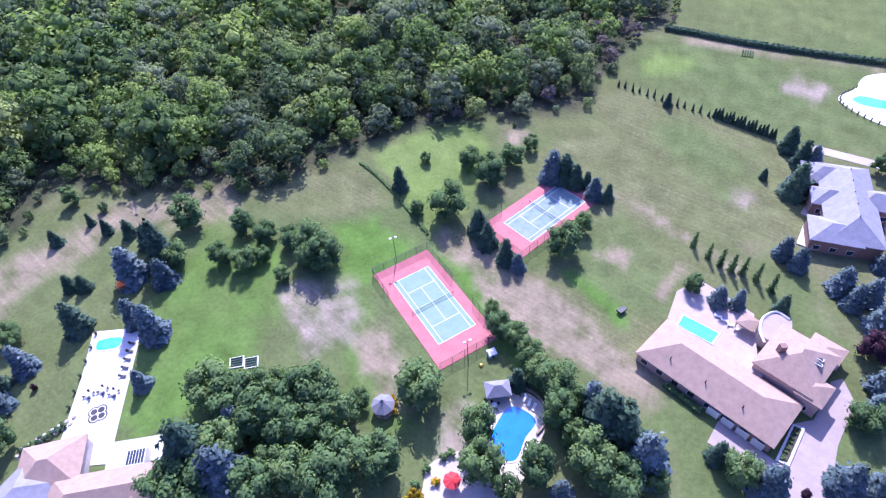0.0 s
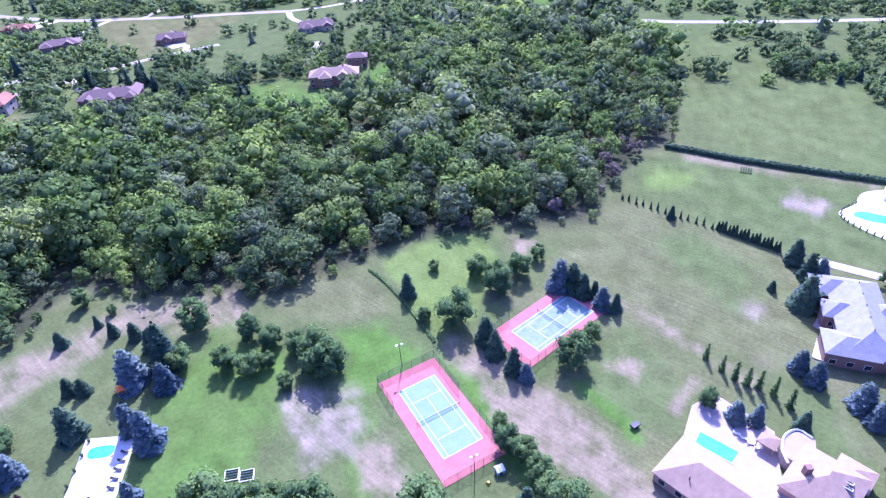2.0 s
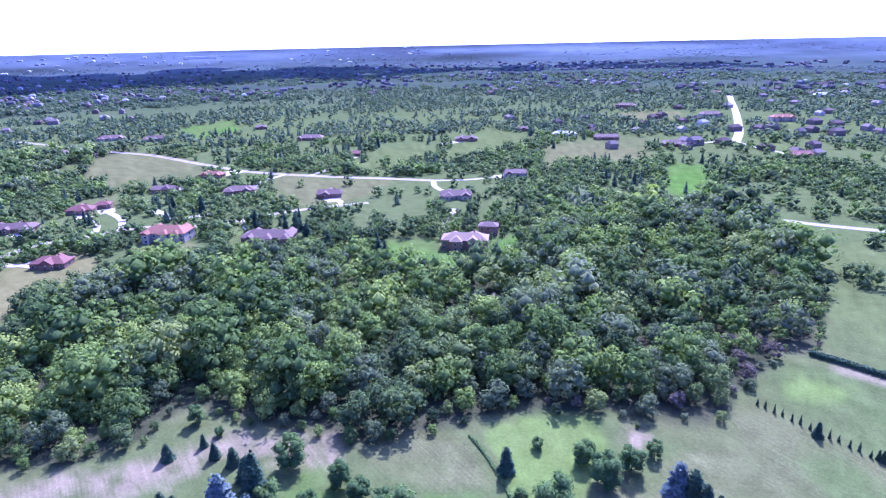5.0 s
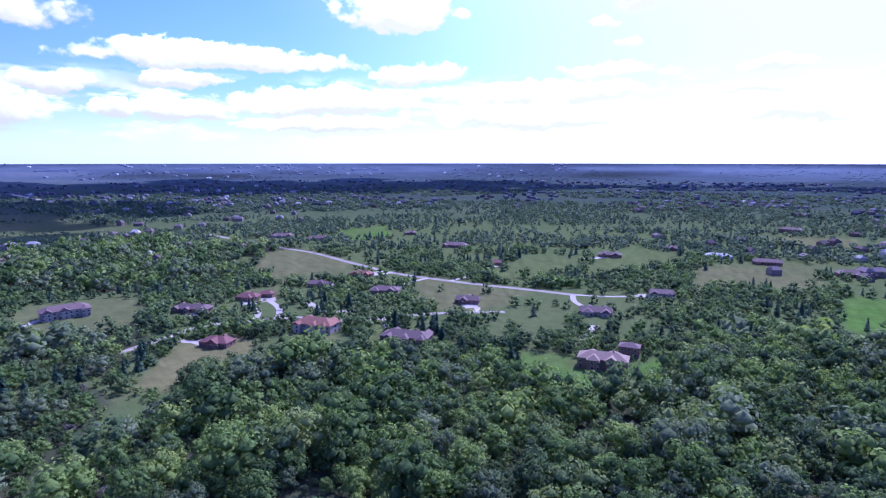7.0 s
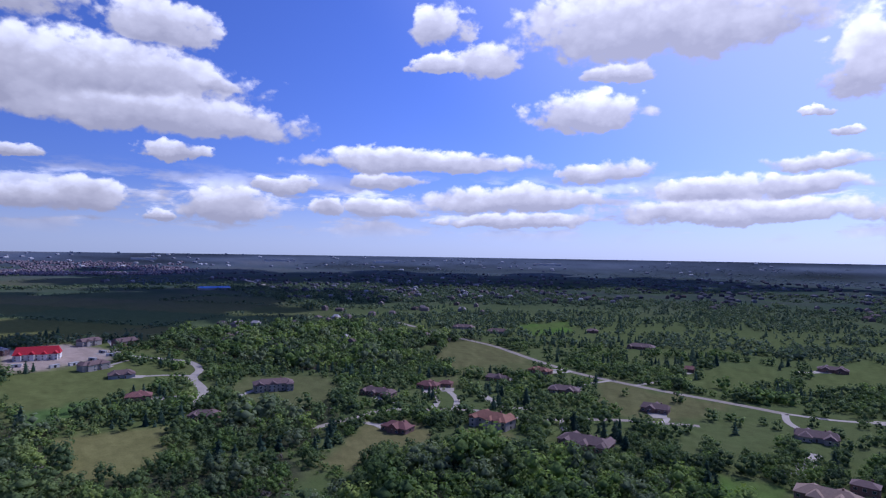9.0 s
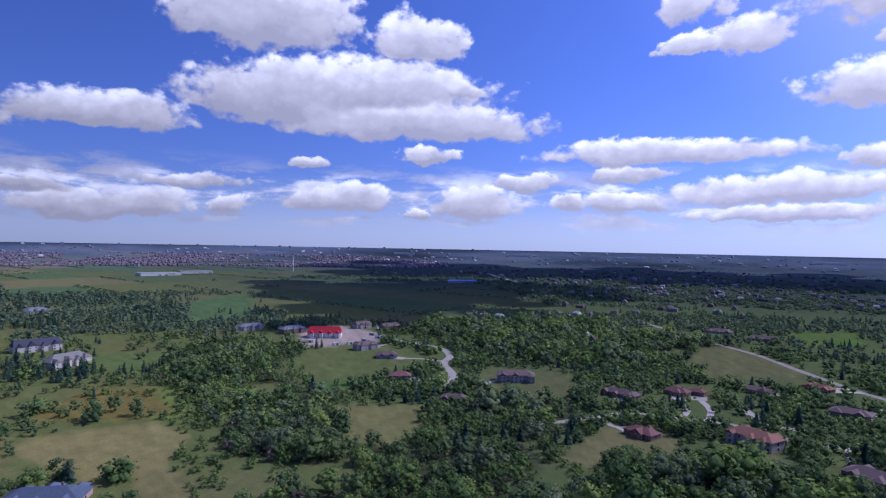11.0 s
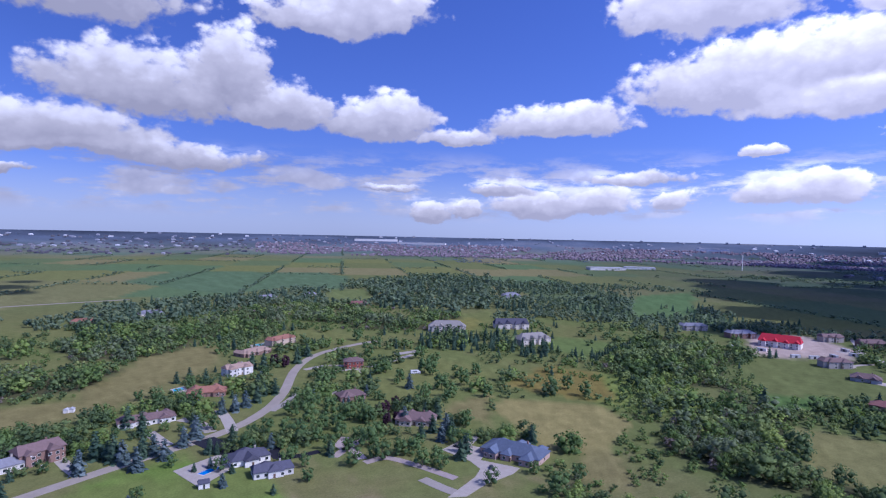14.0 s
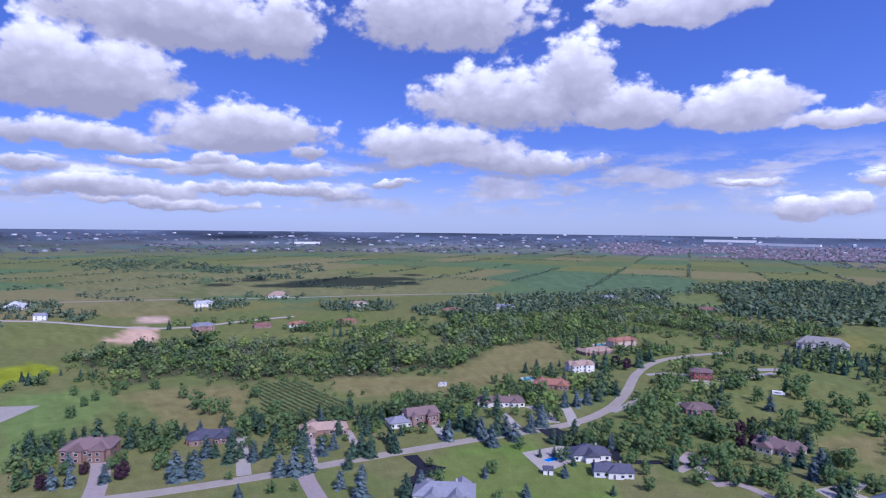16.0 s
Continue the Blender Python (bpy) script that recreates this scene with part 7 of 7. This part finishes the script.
for k in range(6):
    shrub(-96.5 + k * 1.4, 61.6 + k * 1.0, 1.1, LEAF if k % 2 else LEAF_SPRUCE, "rounded shrub in a rockery beside the terrace")
for k in range(16):
    rock = part("rock", tube(bmesh.new(), (0, 0, -0.2), (0.1, 0.05, 0.5), 0.75, 0.4, 6), GRAVEL, None, at=pose(-97.5 + (k % 8) * 1.3 + 0.3 * (k // 8), 60.4 + (k % 8) * 1.0 + 1.6 * (k // 8), 0, 0, 0, k * 37))
    tagged(rock, "pale rockery boulder on a bank", "rock", "rockery stones")

# the pale grey house and the round pool beyond it
manor = thing("house", "long house with pale grey multi-gabled roofs and brick walls", "house")
block(manor, (113.5, 113.5), 68, 33, 13.0, 4.6, 4.0, ROOFS["pale"], WALLS["brick"])
for d_, ln in ((12, 12), (1.5, 9), (-12.5, 12)):
    p = Vector((113.5, 113.5)) + Vector((0.375, 0.927)) * d_ + Vector((-0.927, 0.375)) * 4.5
    block(manor, p, 158, ln, 9.0 if ln > 10 else 7, 4.4, 2.6, ROOFS["pale"], WALLS["brick"], 0.0)
p = Vector((113.5, 113.5)) + Vector((0.375, 0.927)) * 3 + Vector((0.927, -0.375)) * 7
block(manor, p, 158, 10, 8, 4.4, 2.6, ROOFS["pale"], WALLS["brick"])
for k in range(5):
    p = Vector((113.5, 113.5)) + Vector((0.375, 0.927)) * (k * 5 - 10)
    part("roof_vent", tube(bmesh.new(), (p.x, p.y, 7.8), (p.x, p.y, 8.9), 0.16, 0.16, 6), DARKTRIM, manor)
plate("patio", [(108.4, 121.2), (111.2, 116.4), (105.6, 111.0), (102.6, 115.4)], PINKPAVE, "square rose-grey patio", "patio", 0.15)
plate("patio", [(96.0, 104.0), (99.5, 101.0), (104.5, 108.0), (101.0, 110.5)], WHITEPAVE, "white paved side patio", "patio", 0.3)
plate("driveway", [(118, 98), (124, 112), (136, 118), (150, 104), (140, 80), (122, 82)], PINKPAVE, "rose-grey paved forecourt", "driveway", 0.1)
plate("driveway", [(119, 142), (121.5, 145), (146, 128), (143.5, 125)], PALETAR, "pale driveway beside a lawn", "driveway", 0.1)
plate("pool_deck", [(141.5, 168), (150, 150.5), (172, 150), (176, 178), (160, 182), (150, 174)], WHITEPAVE, "white pool surround with a curved edge", "terrace", 0.15, True)
pool([(146, 167.6), (150, 169.4), (157, 165), (166, 160), (164, 156), (154, 160.5), (148, 164)], WATER_PALE, "curved turquoise pool in a white surround", True, 0.16)
house(170, 168, 60, 22, 14, 2, "tan", "white")
fence = thing("garden_fence", "dark railing with square posts round a pool garden", "fence")
ring = smooth_line([(151, 174.5), (143.5, 170.5), (141, 165), (144, 157), (150, 149.5), (160, 146)], 2.0)
for x, y in ring:
    part("post", boxes((x - 0.14, x + 0.14, y - 0.14, y + 0.14, 0, 1.5)), DARKTRIM, fence)
for a, b in zip(ring, ring[1:]):
    part("rail", tube(bmesh.new(), (*a, 1.2), (*b, 1.2), 0.05, 0.05, 4), DARKTRIM, fence)
for k in range(17):
    f = k / 16
    ced = put("cedar", S_PROTO[k % 3][0], None, at=Matrix.LocRotScale((96.5 + 14 * f, 164.5 - 14.5 * f + 0.3 * (k % 3), 0), Euler((0, 0, k * 1.3)), (0.36, 0.36, 0.36 + 0.04 * (k % 3))))
    tagged(ced, "dark green cedar in a dense row between lawns", "tree", "row of dense cedars")
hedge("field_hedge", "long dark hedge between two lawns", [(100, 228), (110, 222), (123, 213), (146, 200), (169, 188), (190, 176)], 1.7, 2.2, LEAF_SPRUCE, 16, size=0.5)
for k in range(13):
    f = k / 12
    sap = put("cedar", MS_PROTO[k % 3][0], None, at=Matrix.LocRotScale((70 + 25 * f, 188.5 - 23 * f + 0.6 * (k % 2), 0), Euler((0, 0, k)), (0.22, 0.22, 0.26 + 0.05 * (k % 3))))
    tagged(sap, "small cedar in a sparse row between lawns", "shrub", "row of small cedars")
rows = thing("vegetable_rows", "short rows of green vegetables in bare soil", "garden bed", pose(124, 203.5, 0, 0, 0, -28))
for k in range(5):
    part("row", boxes((-1.6 + k * 0.9, -1.2 + k * 0.9, -2.4, 2.4, 0, 0.5)), LEAF, rows)
hedge("boundary_hedge", "ragged hedge and weeds along a path", [(-25, 155), (-19, 147), (-12, 135), (-4, 119)], 0.5, 1.0, LEAF, 8)

# ---- drives, pools and gardens along the street ----
for line, wide, mat in (([(-38.1, -285.7), (-45.5, -312), (-49.8, -335.6)], 9, PINKPAVE), ([(-101.3, -275.6), (-111.2, -305.9), (-120.3, -333.7)], 7, PALETAR), ([(-134, -267.7), (-142.7, -287.1), (-149.9, -303.1)], 4.5, PINKPAVE),
                        ([(-160.4, -264.5), (-166.9, -284.6), (-172.7, -301.2)], 4.5, PINKPAVE), ([(-209.2, -250.3), (-215.2, -265.5), (-222.6, -281.4)], 6, PALETAR), ([(-125.8, -260.2), (-122.8, -251.1), (-118, -230.1)], 8, PINKPAVE),
                        ([(-255.9, -241.9), (-263.3, -257), (-269, -268.2)], 7, PALETAR), ([(-282.4, -235.1), (-293.7, -253.8), (-294.8, -269.1)], 7, PALETAR), ([(-288.3, -224.5), (-302.1, -238.6), (-319.5, -258.8)], 7, PALETAR),
                        ([(-330.2, -226.2), (-352.1, -229.1), (-375.2, -234.2)], 5, PALETAR), ([(-440.5, -269.2), (-462.4, -258.3), (-465.6, -235.4), (-449.1, -215)], 6, PALETAR), ([(-431.6, -252.4), (-446.3, -241.4), (-458.9, -232)], 4, PALETAR),
                        ([(-380.5, -214.1), (-391.8, -204.8)], 8, CONCRETE), ([(-274.6, -149.3), (-294.4, -148.4), (-308.2, -145.8)], 5, PINKPAVE), ([(-273.8, -130.6), (-283.8, -122.6), (-280, -103.2), (-271.9, -80.2)], 5, PINKPAVE),
                        ([(-304.1, -157.8), (-290.3, -154.2), (-286.4, -143.2), (-277.7, -133.7)], 5, PINKPAVE), ([(-265.7, -95.6), (-259, -81.8), (-255.9, -72.8)], 6, PALETAR), ([(-491.3, 228.2), (-454.5, 232.6), (-464.1, 263.5)], 5, CONCRETE),
                        ([(-78, 421.3), (-77.3, 390.9), (-79, 370.1)], 9, PALETAR), ([(-314.3, 388.3), (-280.3, 370), (-259, 382.8)], 7, PALETAR), ([(-533.4, -222.1), (-556.9, -206.7)], 9, PALETAR),
                        ([(-732.6, 236), (-802.2, 251.7), (-857.3, 262)], 7, CONCRETE), ([(-470.8, -223.7), (-499.9, -214.4), (-536.9, -206.2)], 6, PALETAR)):
    tagged(part("driveway", ribbon(line, wide, -0.2, 0.10), mat, None), "pale paved driveway leading to a house", "driveway", kind="structure")
plate("driveway", [(-264.6, -234), (-276.8, -228.2), (-268.6, -207.1), (-268.1, -194.8), (-253.4, -195.2), (-255.6, -208.6)], NEWTAR, "fresh black asphalt forecourt", "driveway", 0.12)
tagged(part("driveway", ribbon([(-262.5, -175), (-269.7, -182.9), (-280.4, -185.5), (-289.2, -181.1), (-298.6, -172)], 5.5, -0.2, 0.11), NEWTAR, None), "fresh black asphalt turning loop", "driveway", kind="structure")
tagged(part("driveway", ribbon([(-263.2, -175.5), (-269.4, -167.5), (-278.9, -160.5)], 5.0, -0.2, 0.115), NEWTAR, None), "fresh black asphalt turning loop", "driveway", kind="structure")
plate("driveway", [(-176.1, -248.7), (-183.4, -246.1), (-179.9, -234.5), (-185.1, -223.4), (-172.4, -218.8), (-160.3, -211.8), (-157.5, -224.6), (-166.6, -225.7), (-174.1, -233.5)], NEWTAR, "fresh black asphalt drive to a grey house", "driveway", 0.12)
plate("driveway", [(-305.7, -98.7), (-329.8, -91.2), (-335.6, -84.4), (-317.9, -85.2), (-316, -74.5), (-299, -74.8), (-296.1, -53), (-287.5, -54.9), (-270.8, -64.8), (-254.9, -69.9), (-250.7, -77.8), (-276.9, -71.9), (-287.6, -71.9), (-296.1, -80.1)], CONCRETE, "pale concrete forecourt with a curved edge", "driveway", 0.12)
plate("pool_deck", [(-229.9, -214), (-256.4, -207.3), (-254, -197.6), (-245.8, -189.3), (-219.4, -189.1)], CONCRETE, "pale fenced pool patio", "terrace", 0.12)
pool([(-231.4, -200.3), (-242.3, -199.1), (-242, -194.8), (-231.1, -196.4)], WATER, "long bright blue pool in a pale patio")
hut = thing("pool_house", "small white pool house with a dark gabled roof", "shed", pose(*[(-220.4, -187.2)][0], 0, 0, 0, 135))
part("wall", boxes((-2.4, 2.4, -1.8, 1.8, -0.1, 2.6)), WALLS["white"], hut)
part("roof", hip_roof(bmesh.new(), -2.4, 2.4, -1.8, 1.8, 2.6, 1.5, 0.3, 0.9), ROOFS["slate"], hut)
part("door", boxes((-0.4, 0.4, -1.86, -1.76, 0, 2.0)), DARKTRIM, hut)
pool([(-216.8, -313.3), (-221.5, -312.6), (-217.6, -306.1), (-213.2, -306.6)], WATER, "blue covered pool behind a house")
plate("pool_deck", [(-346.5, -326.3), (-358, -323.7), (-349.5, -310.9), (-338.5, -313.6)], CONCRETE, "pale pool patio behind a house", "terrace", 0.1)
pool([(-347.3, -324.4), (-355, -322.6), (-350.9, -315.7), (-342, -316.9)], WATER_PALE, "pale turquoise pool behind a house")
plate("pool_deck", [(-510.3, -378.6), (-541.1, -372.4), (-527.3, -355.9), (-493.2, -359.1)], CONCRETE, "pale pool patio behind a house", "terrace", 0.1)
pool([(-514.7, -376.3), (-535.1, -369.7), (-527.5, -363.1), (-505.7, -366.9)], WATER_PALE, "pale turquoise pool behind a house")
plate("parking_area", [(-1.9, -484.2), (-34.1, -466.2), (-18.1, -446.2), (-1.5, -427.1)], PALETAR, "bleached asphalt parking area in a field", "car park", 0.1)


for k in range(15):
    f = k / 14
    plant("S", -593 - 85 * f + 0.9 * (k % 2), -35 + 33 * f, 6.0 + 0.8 * (k % 3))
van = thing("motorhome", "white motorhome parked beside a brick house", "vehicle", pose(-465, -176, 0, 0, 0, 118))
part("body", boxes((-3.6, 3.4, -1.2, 1.2, 0.5, 3.0)), TRIM, van)
part("cab", boxes((3.4, 4.7, -1.1, 1.1, 0.5, 2.0)), TRIM, van)
part("windscreen", boxes((4.0, 4.74, -0.95, 0.95, 1.2, 1.85)), GLASS, van)
for sy in (-1, 1):
    part("side_window", boxes((-2.2, 1.8, sy * 1.2 - 0.03, sy * 1.2 + 0.03, 1.6, 2.3)), GLASS, van)
    for sx in (-2.2, 3.3):
        part("wheel", tube(bmesh.new(), (sx, sy * 0.9, 0.4), (sx, sy * 1.18, 0.4), 0.4, 0.4, 10), DARKTRIM, van)
for k, (x, y) in enumerate([(-714, 107), (-710, 135), (-684, 178), (-700, 200), (-717, 223), (-683, 161), (-744, 223)]):
    box_ = thing("site_container", "pale steel container on a building site", "container", pose(x, y, 0, 0, 0, 25 + 40 * (k % 3)), "site containers")
    part("body", boxes((-4.5, 4.5, -1.6, 1.6, 0.1, 3.0)), WALLS["white"] if k % 3 else WALLS["grey"], box_)
    part("roof", boxes((-4.6, 4.6, -1.7, 1.7, 3.0, 3.15)), ROOFS["white"], box_)
    part("door", boxes((-1.2, 1.2, -1.66, -1.58, 0.2, 2.5)), DARKTRIM, box_)


def car(x, y, turn, paint):
    top = thing("car", "dark parked car on a pale forecourt", "car", pose(x, y, 0.12, 0, 0, turn), "parked cars")
    part("body", boxes((-2.2, 2.2, -0.88, 0.88, 0.3, 0.85)), paint, top)
    bm = bmesh.new()
    lo = [bm.verts.new(p) for p in ((-1.7, -0.82, 0.85), (1.1, -0.82, 0.85), (1.1, 0.82, 0.85), (-1.7, 0.82, 0.85))]
    hi = [bm.verts.new(p) for p in ((-1.2, -0.66, 1.42), (0.4, -0.66, 1.42), (0.4, 0.66, 1.42), (-1.2, 0.66, 1.42))]
    bm.faces.new(hi), bm.faces.new(lo[::-1])
    for i in range(4):
        bm.faces.new((lo[i], lo[(i + 1) % 4], hi[(i + 1) % 4], hi[i]))
    part("cabin", bm, GLASS, top)
    part("roof", boxes((-1.18, 0.38, -0.65, 0.65, 1.40, 1.46)), paint, top)
    for sx in (-1.35, 1.35):
        for sy in (-1, 1):
            part("wheel", tube(bmesh.new(), (sx, sy * 0.72, 0.33), (sx, sy * 0.92, 0.33), 0.33, 0.33, 10), DARKTRIM, top)
    for sy in (-1, 1):
        part("headlight", boxes((2.15, 2.23, sy * 0.65 - 0.15, sy * 0.65 + 0.15, 0.6, 0.74)), TRIM, top)


for (x, y), t_ in zip([(-312.2, -92), (-314.3, -88.1), (-290.3, -66.8)], (70, 66, 20)):
    car(x, y, t_, DARKTRIM)
for (x, y), t_ in zip([(-207.7, -282.9), (-250.5, -200.6), (-296.5, -261), (-209.9, -275.5)], (30, 60, 40, 50)):
    car(x, y, t_, TRIM if t_ > 45 else DARKTRIM)
for x, y in [(-278.8, -345), (-281.3, -343.5)]:
    bn = thing("field_shed", "small white shed standing in a hay field", "shed", pose(x, y, 0, 0, 0, 30))
    part("wall", boxes((-1.5, 1.5, -1.5, 1.5, -0.1, 2.3)), WALLS["white"], bn)
    part("roof", hip_roof(bmesh.new(), -1.5, 1.5, -1.5, 1.5, 2.3, 0.8, 0.2, 0.8), ROOFS["white"], bn)
vines = thing("vineyard", "rows of trellised vines on a slope", "vineyard", kind="stuff")
vp = [(-169, -433), (-200, -420), (-200, -345), (-166, -326), (-137, -342)]
V_, Q_, T_ = [], [], []
vr = np.random.default_rng(5)
for k in range(21):
    oy = np.arange(-445, -320, 0.55)
    gx = -216 + k * 4.4 - (oy + 418) * 0.057
    ok = inside(gx, oy, vp) > 0.5
    if ok.sum() < 3:
        continue
    p = np.stack([gx[ok], oy[ok], np.full(ok.sum(), 1.1)], 1) + vr.normal(0, 0.2, (ok.sum(), 3))
    v, q = leaf_quads(vr, p, np.tile((0.0, 0.2, 1.0), (len(p), 1)), 0.95)
    Q_.append(q + sum(len(a) for a in V_)), V_.append(v), T_.append(np.full(len(v), 0.55))
put("vine_rows", arrays_mesh("vine_rows", np.concatenate(V_), np.concatenate(Q_), np.concatenate(T_)), LEAF_WOOD, vines)

# ---- far subdivision, warehouses, masts ----
frng = np.random.default_rng(9)


def roofs_field(name, label, n, th0, th1, r0, r1, palette, size):
    """A distant subdivision: many small houses with pitched roofs."""
    th, r = np.radians(frng.uniform(th0, th1, n)), frng.uniform(r0, r1, n)
    x, y = -np.sin(th) * r, np.cos(th) * r
    mid = (th0 + th1) / 2
    rag = np.abs(np.degrees(th) - mid) / (th1 - th0) * 2
    k = field_noise(x, y, 300, 71, 3) > 0.40 + 0.2 * np.clip(rag - 0.6, 0, 1)
    k &= inside(x, y, FIELD_DARK) < 0
    x, y, r = x[k], y[k], r[k]
    a = frng.choice([0.5, 0.5 + math.pi / 2], len(x))
    L, D, H = size * frng.uniform(0.8, 1.3, len(x)), size * 0.8 * frng.uniform(0.8, 1.2, len(x)), frng.uniform(5, 7, len(x))
    base = np.array([(-1, -1, 0), (1, -1, 0), (1, 1, 0), (-1, 1, 0), (-1, -1, 1), (1, -1, 1), (1, 1, 1), (-1, 1, 1), (-0.6, 0, 1.55), (0.6, 0, 1.55)])
    P = base[None] * np.stack([L / 2, D / 2, H], 1)[:, None]
    ca, sa = np.cos(a)[:, None], np.sin(a)[:, None]
    V = np.stack([P[..., 0] * ca - P[..., 1] * sa + x[:, None], P[..., 0] * sa + P[..., 1] * ca + y[:, None], P[..., 2] + height(r)[:, None] - 0.3], -1)
    q = np.array([(0, 1, 5, 4), (1, 2, 6, 5), (2, 3, 7, 6), (3, 0, 4, 7), (4, 5, 9, 8), (6, 7, 8, 9)])
    t = np.array([(5, 6, 9), (7, 4, 8)])
    off = (np.arange(len(x)) * 10)[:, None, None]
    tone = np.repeat(frng.random(len(x)), 10)
    me = arrays_mesh(name, V.reshape(-1, 3), [(q[None] + off).reshape(-1, 4), (t[None] + off).reshape(-1, 3)], tone, flat=True)
    m, nd, bsdf = material(name + "_shingle_and_brick", 1.0, 0.0, 0.0)
    nd.feed(bsdf, "Base Color", nd.ramp(nd.add("ShaderNodeAttribute", attribute_name="tone").outputs["Fac"], *palette))
    return tagged(put(name, me, m), label, "houses", kind="stuff")


BROWNS = ((0.0, (0.14, 0.11, 0.10)), (0.5, (0.20, 0.16, 0.15)), (0.85, (0.26, 0.22, 0.21)), (1.0, (0.55, 0.53, 0.50)))
PINKS = ((0.0, (0.15, 0.125, 0.145)), (0.5, (0.20, 0.16, 0.18)), (0.9, (0.25, 0.205, 0.225)), (1.0, (0.36, 0.34, 0.35)))
WHITES = ((0.0, (0.20, 0.21, 0.26)), (0.6, (0.33, 0.34, 0.38)), (1.0, (0.66, 0.66, 0.66)))
GREYS = ((0.0, (0.07, 0.075, 0.09)), (0.7, (0.13, 0.125, 0.14)), (0.95, (0.22, 0.22, 0.24)), (1.0, (0.4, 0.4, 0.42)))
roofs_field("far_subdivision", "dense far subdivision of pinkish brick houses", 5200, 66, 126, 3050, 4250, PINKS, 12)
roofs_field("far_suburb", "far suburb of houses among trees", 1300, -30, 74, 1500, 3400, GREYS, 15)
roofs_field("near_suburb", "houses half hidden by trees", 420, -40, 66, 700, 1900, BROWNS, 13)
roofs_field("far_works", "pale far industrial buildings near the horizon", 420, 10, 186, 3700, 4850, WHITES, 22)
roofs_field("far_village", "far village houses beyond farm fields", 900, 118, 182, 3000, 4600, GREYS, 18)


def warehouse(x, y, turn, L, D, H):
    top = thing("warehouse", "long white flat-roofed warehouse far across fields", "warehouse", pose(x, y, float(height(np.hypot(x, y))), 0, 0, turn), "far warehouses")
    part("wall", boxes((-L / 2, L / 2, -D / 2, D / 2, -2, H)), WALLS["white"], top)
    part("roof", boxes((-L / 2 - 0.5, L / 2 + 0.5, -D / 2 - 0.5, D / 2 + 0.5, H, H + 0.8)), ROOFS["white"], top)


for x, y, t_, L, D, H in ((-4120, -1900, 115, 330, 60, 14), (-4050, -1500, 100, 360, 60, 12), (-2240, -100, 110, 130, 60, 9), (-2380, 20, 100, 110, 50, 8), (-4300, 500, 85, 200, 60, 14),
                          (-4200, 1500, 70, 160, 50, 12), (-3800, 2300, 60, 220, 50, 12), (-3300, 2900, 50, 180, 60, 12), (-2400, 3700, 35, 200, 60, 12), (-1700, -3500, 150, 160, 50, 12)):
    warehouse(x, y, t_, L, D, H)
depot = thing("depot", "low building with a bright blue roof far across fields", "building", pose(-1726, 820, 0, 0, 0, 75))
part("wall", boxes((-45, 45, -20, 20, -1, 7)), WALLS["grey"], depot)
part("roof", hip_roof(bmesh.new(), -45, 45, -20, 20, 7, 4, 1.0, 0.9), POOLWALL, depot, "bright blue metal roof")
mast = thing("radio_mast", "thin white mast standing beyond farm fields", "mast", pose(-2543, 405, 0))
part("shaft", tube(bmesh.new(), (0, 0, 0), (0, 0, 62), 1.6, 1.0, 8), TRIM, mast)
part("platform", tube(bmesh.new(), (0, 0, 56), (0, 0, 60), 2.6, 2.6, 8), TRIM, mast)
for k in range(26):
    a = 62 + k * 2.1 + frng.uniform(-1, 1)
    r = 4880
    H = frng.uniform(5, 14)
    tw = thing("tower_block", "faint grey tower block on the horizon", "building", pose(-math.sin(radians(a)) * r, math.cos(radians(a)) * r, float(height(np.array(r))), 0, 0, a), "skyline towers")
    part("wall", boxes((-9, 9, -8, 8, -3, H)), WALLS["grey"], tw)
    part("roof", boxes((-9.4, 9.4, -8.4, 8.4, H, H + 1)), ROOFS["grey"], tw)

# cumulus clouds high over the camera, which throw the shadows on the far fields
def cloud(cx, cy, z, size, seed):
    rng = np.random.default_rng(seed)
    iv, jf = ico()
    V, F = [], []
    for k in range(46):
        p = np.array((rng.normal(0, 0.42) * size[0], rng.normal(0, 0.42) * size[1], abs(rng.normal(0, 0.3)) * 120))
        r = rng.uniform(0.22, 0.42) * min(size)
        F.append(jf + len(V) * len(iv)), V.append(p + iv * (r, r, r * 0.5))
    ob = put("cloud", arrays_mesh("cloud", np.concatenate(V), np.concatenate(F)), CLOUDM, at=pose(cx, cy, z))
    return tagged(ob, "white flat-based cumulus cloud high over the fields", "cloud", kind="structure")


CLOUDM = surface("cloud_white", (0.85, 0.85, 0.86), (0.92, 0.92, 0.93), 0.01, 1.0)
for (gx, gy), size, seed in (((-640, -1130), (230, 130), 1), ((-1450, 500), (520, 330), 2), ((-1060, 330), (260, 170), 3), ((-1500, 900), (380, 240), 8)):
    k = 1700 / sun_dir.z
    cloud(gx + sun_dir.x * k, gy + sun_dir.y * k, 1700, size, seed)
for (gx, gy), size, seed in (((-2650, 1250), (620, 620), 4), ((-2150, 1850), (700, 560), 5), ((-1600, 2350), (800, 560), 6), ((-950, 2800), (800, 420), 7), ((250, 2900), (800, 260), 9)):
    k = 2700 / sun_dir.z
    cloud(gx + sun_dir.x * k, gy + sun_dir.y * k, 2700, size, seed)
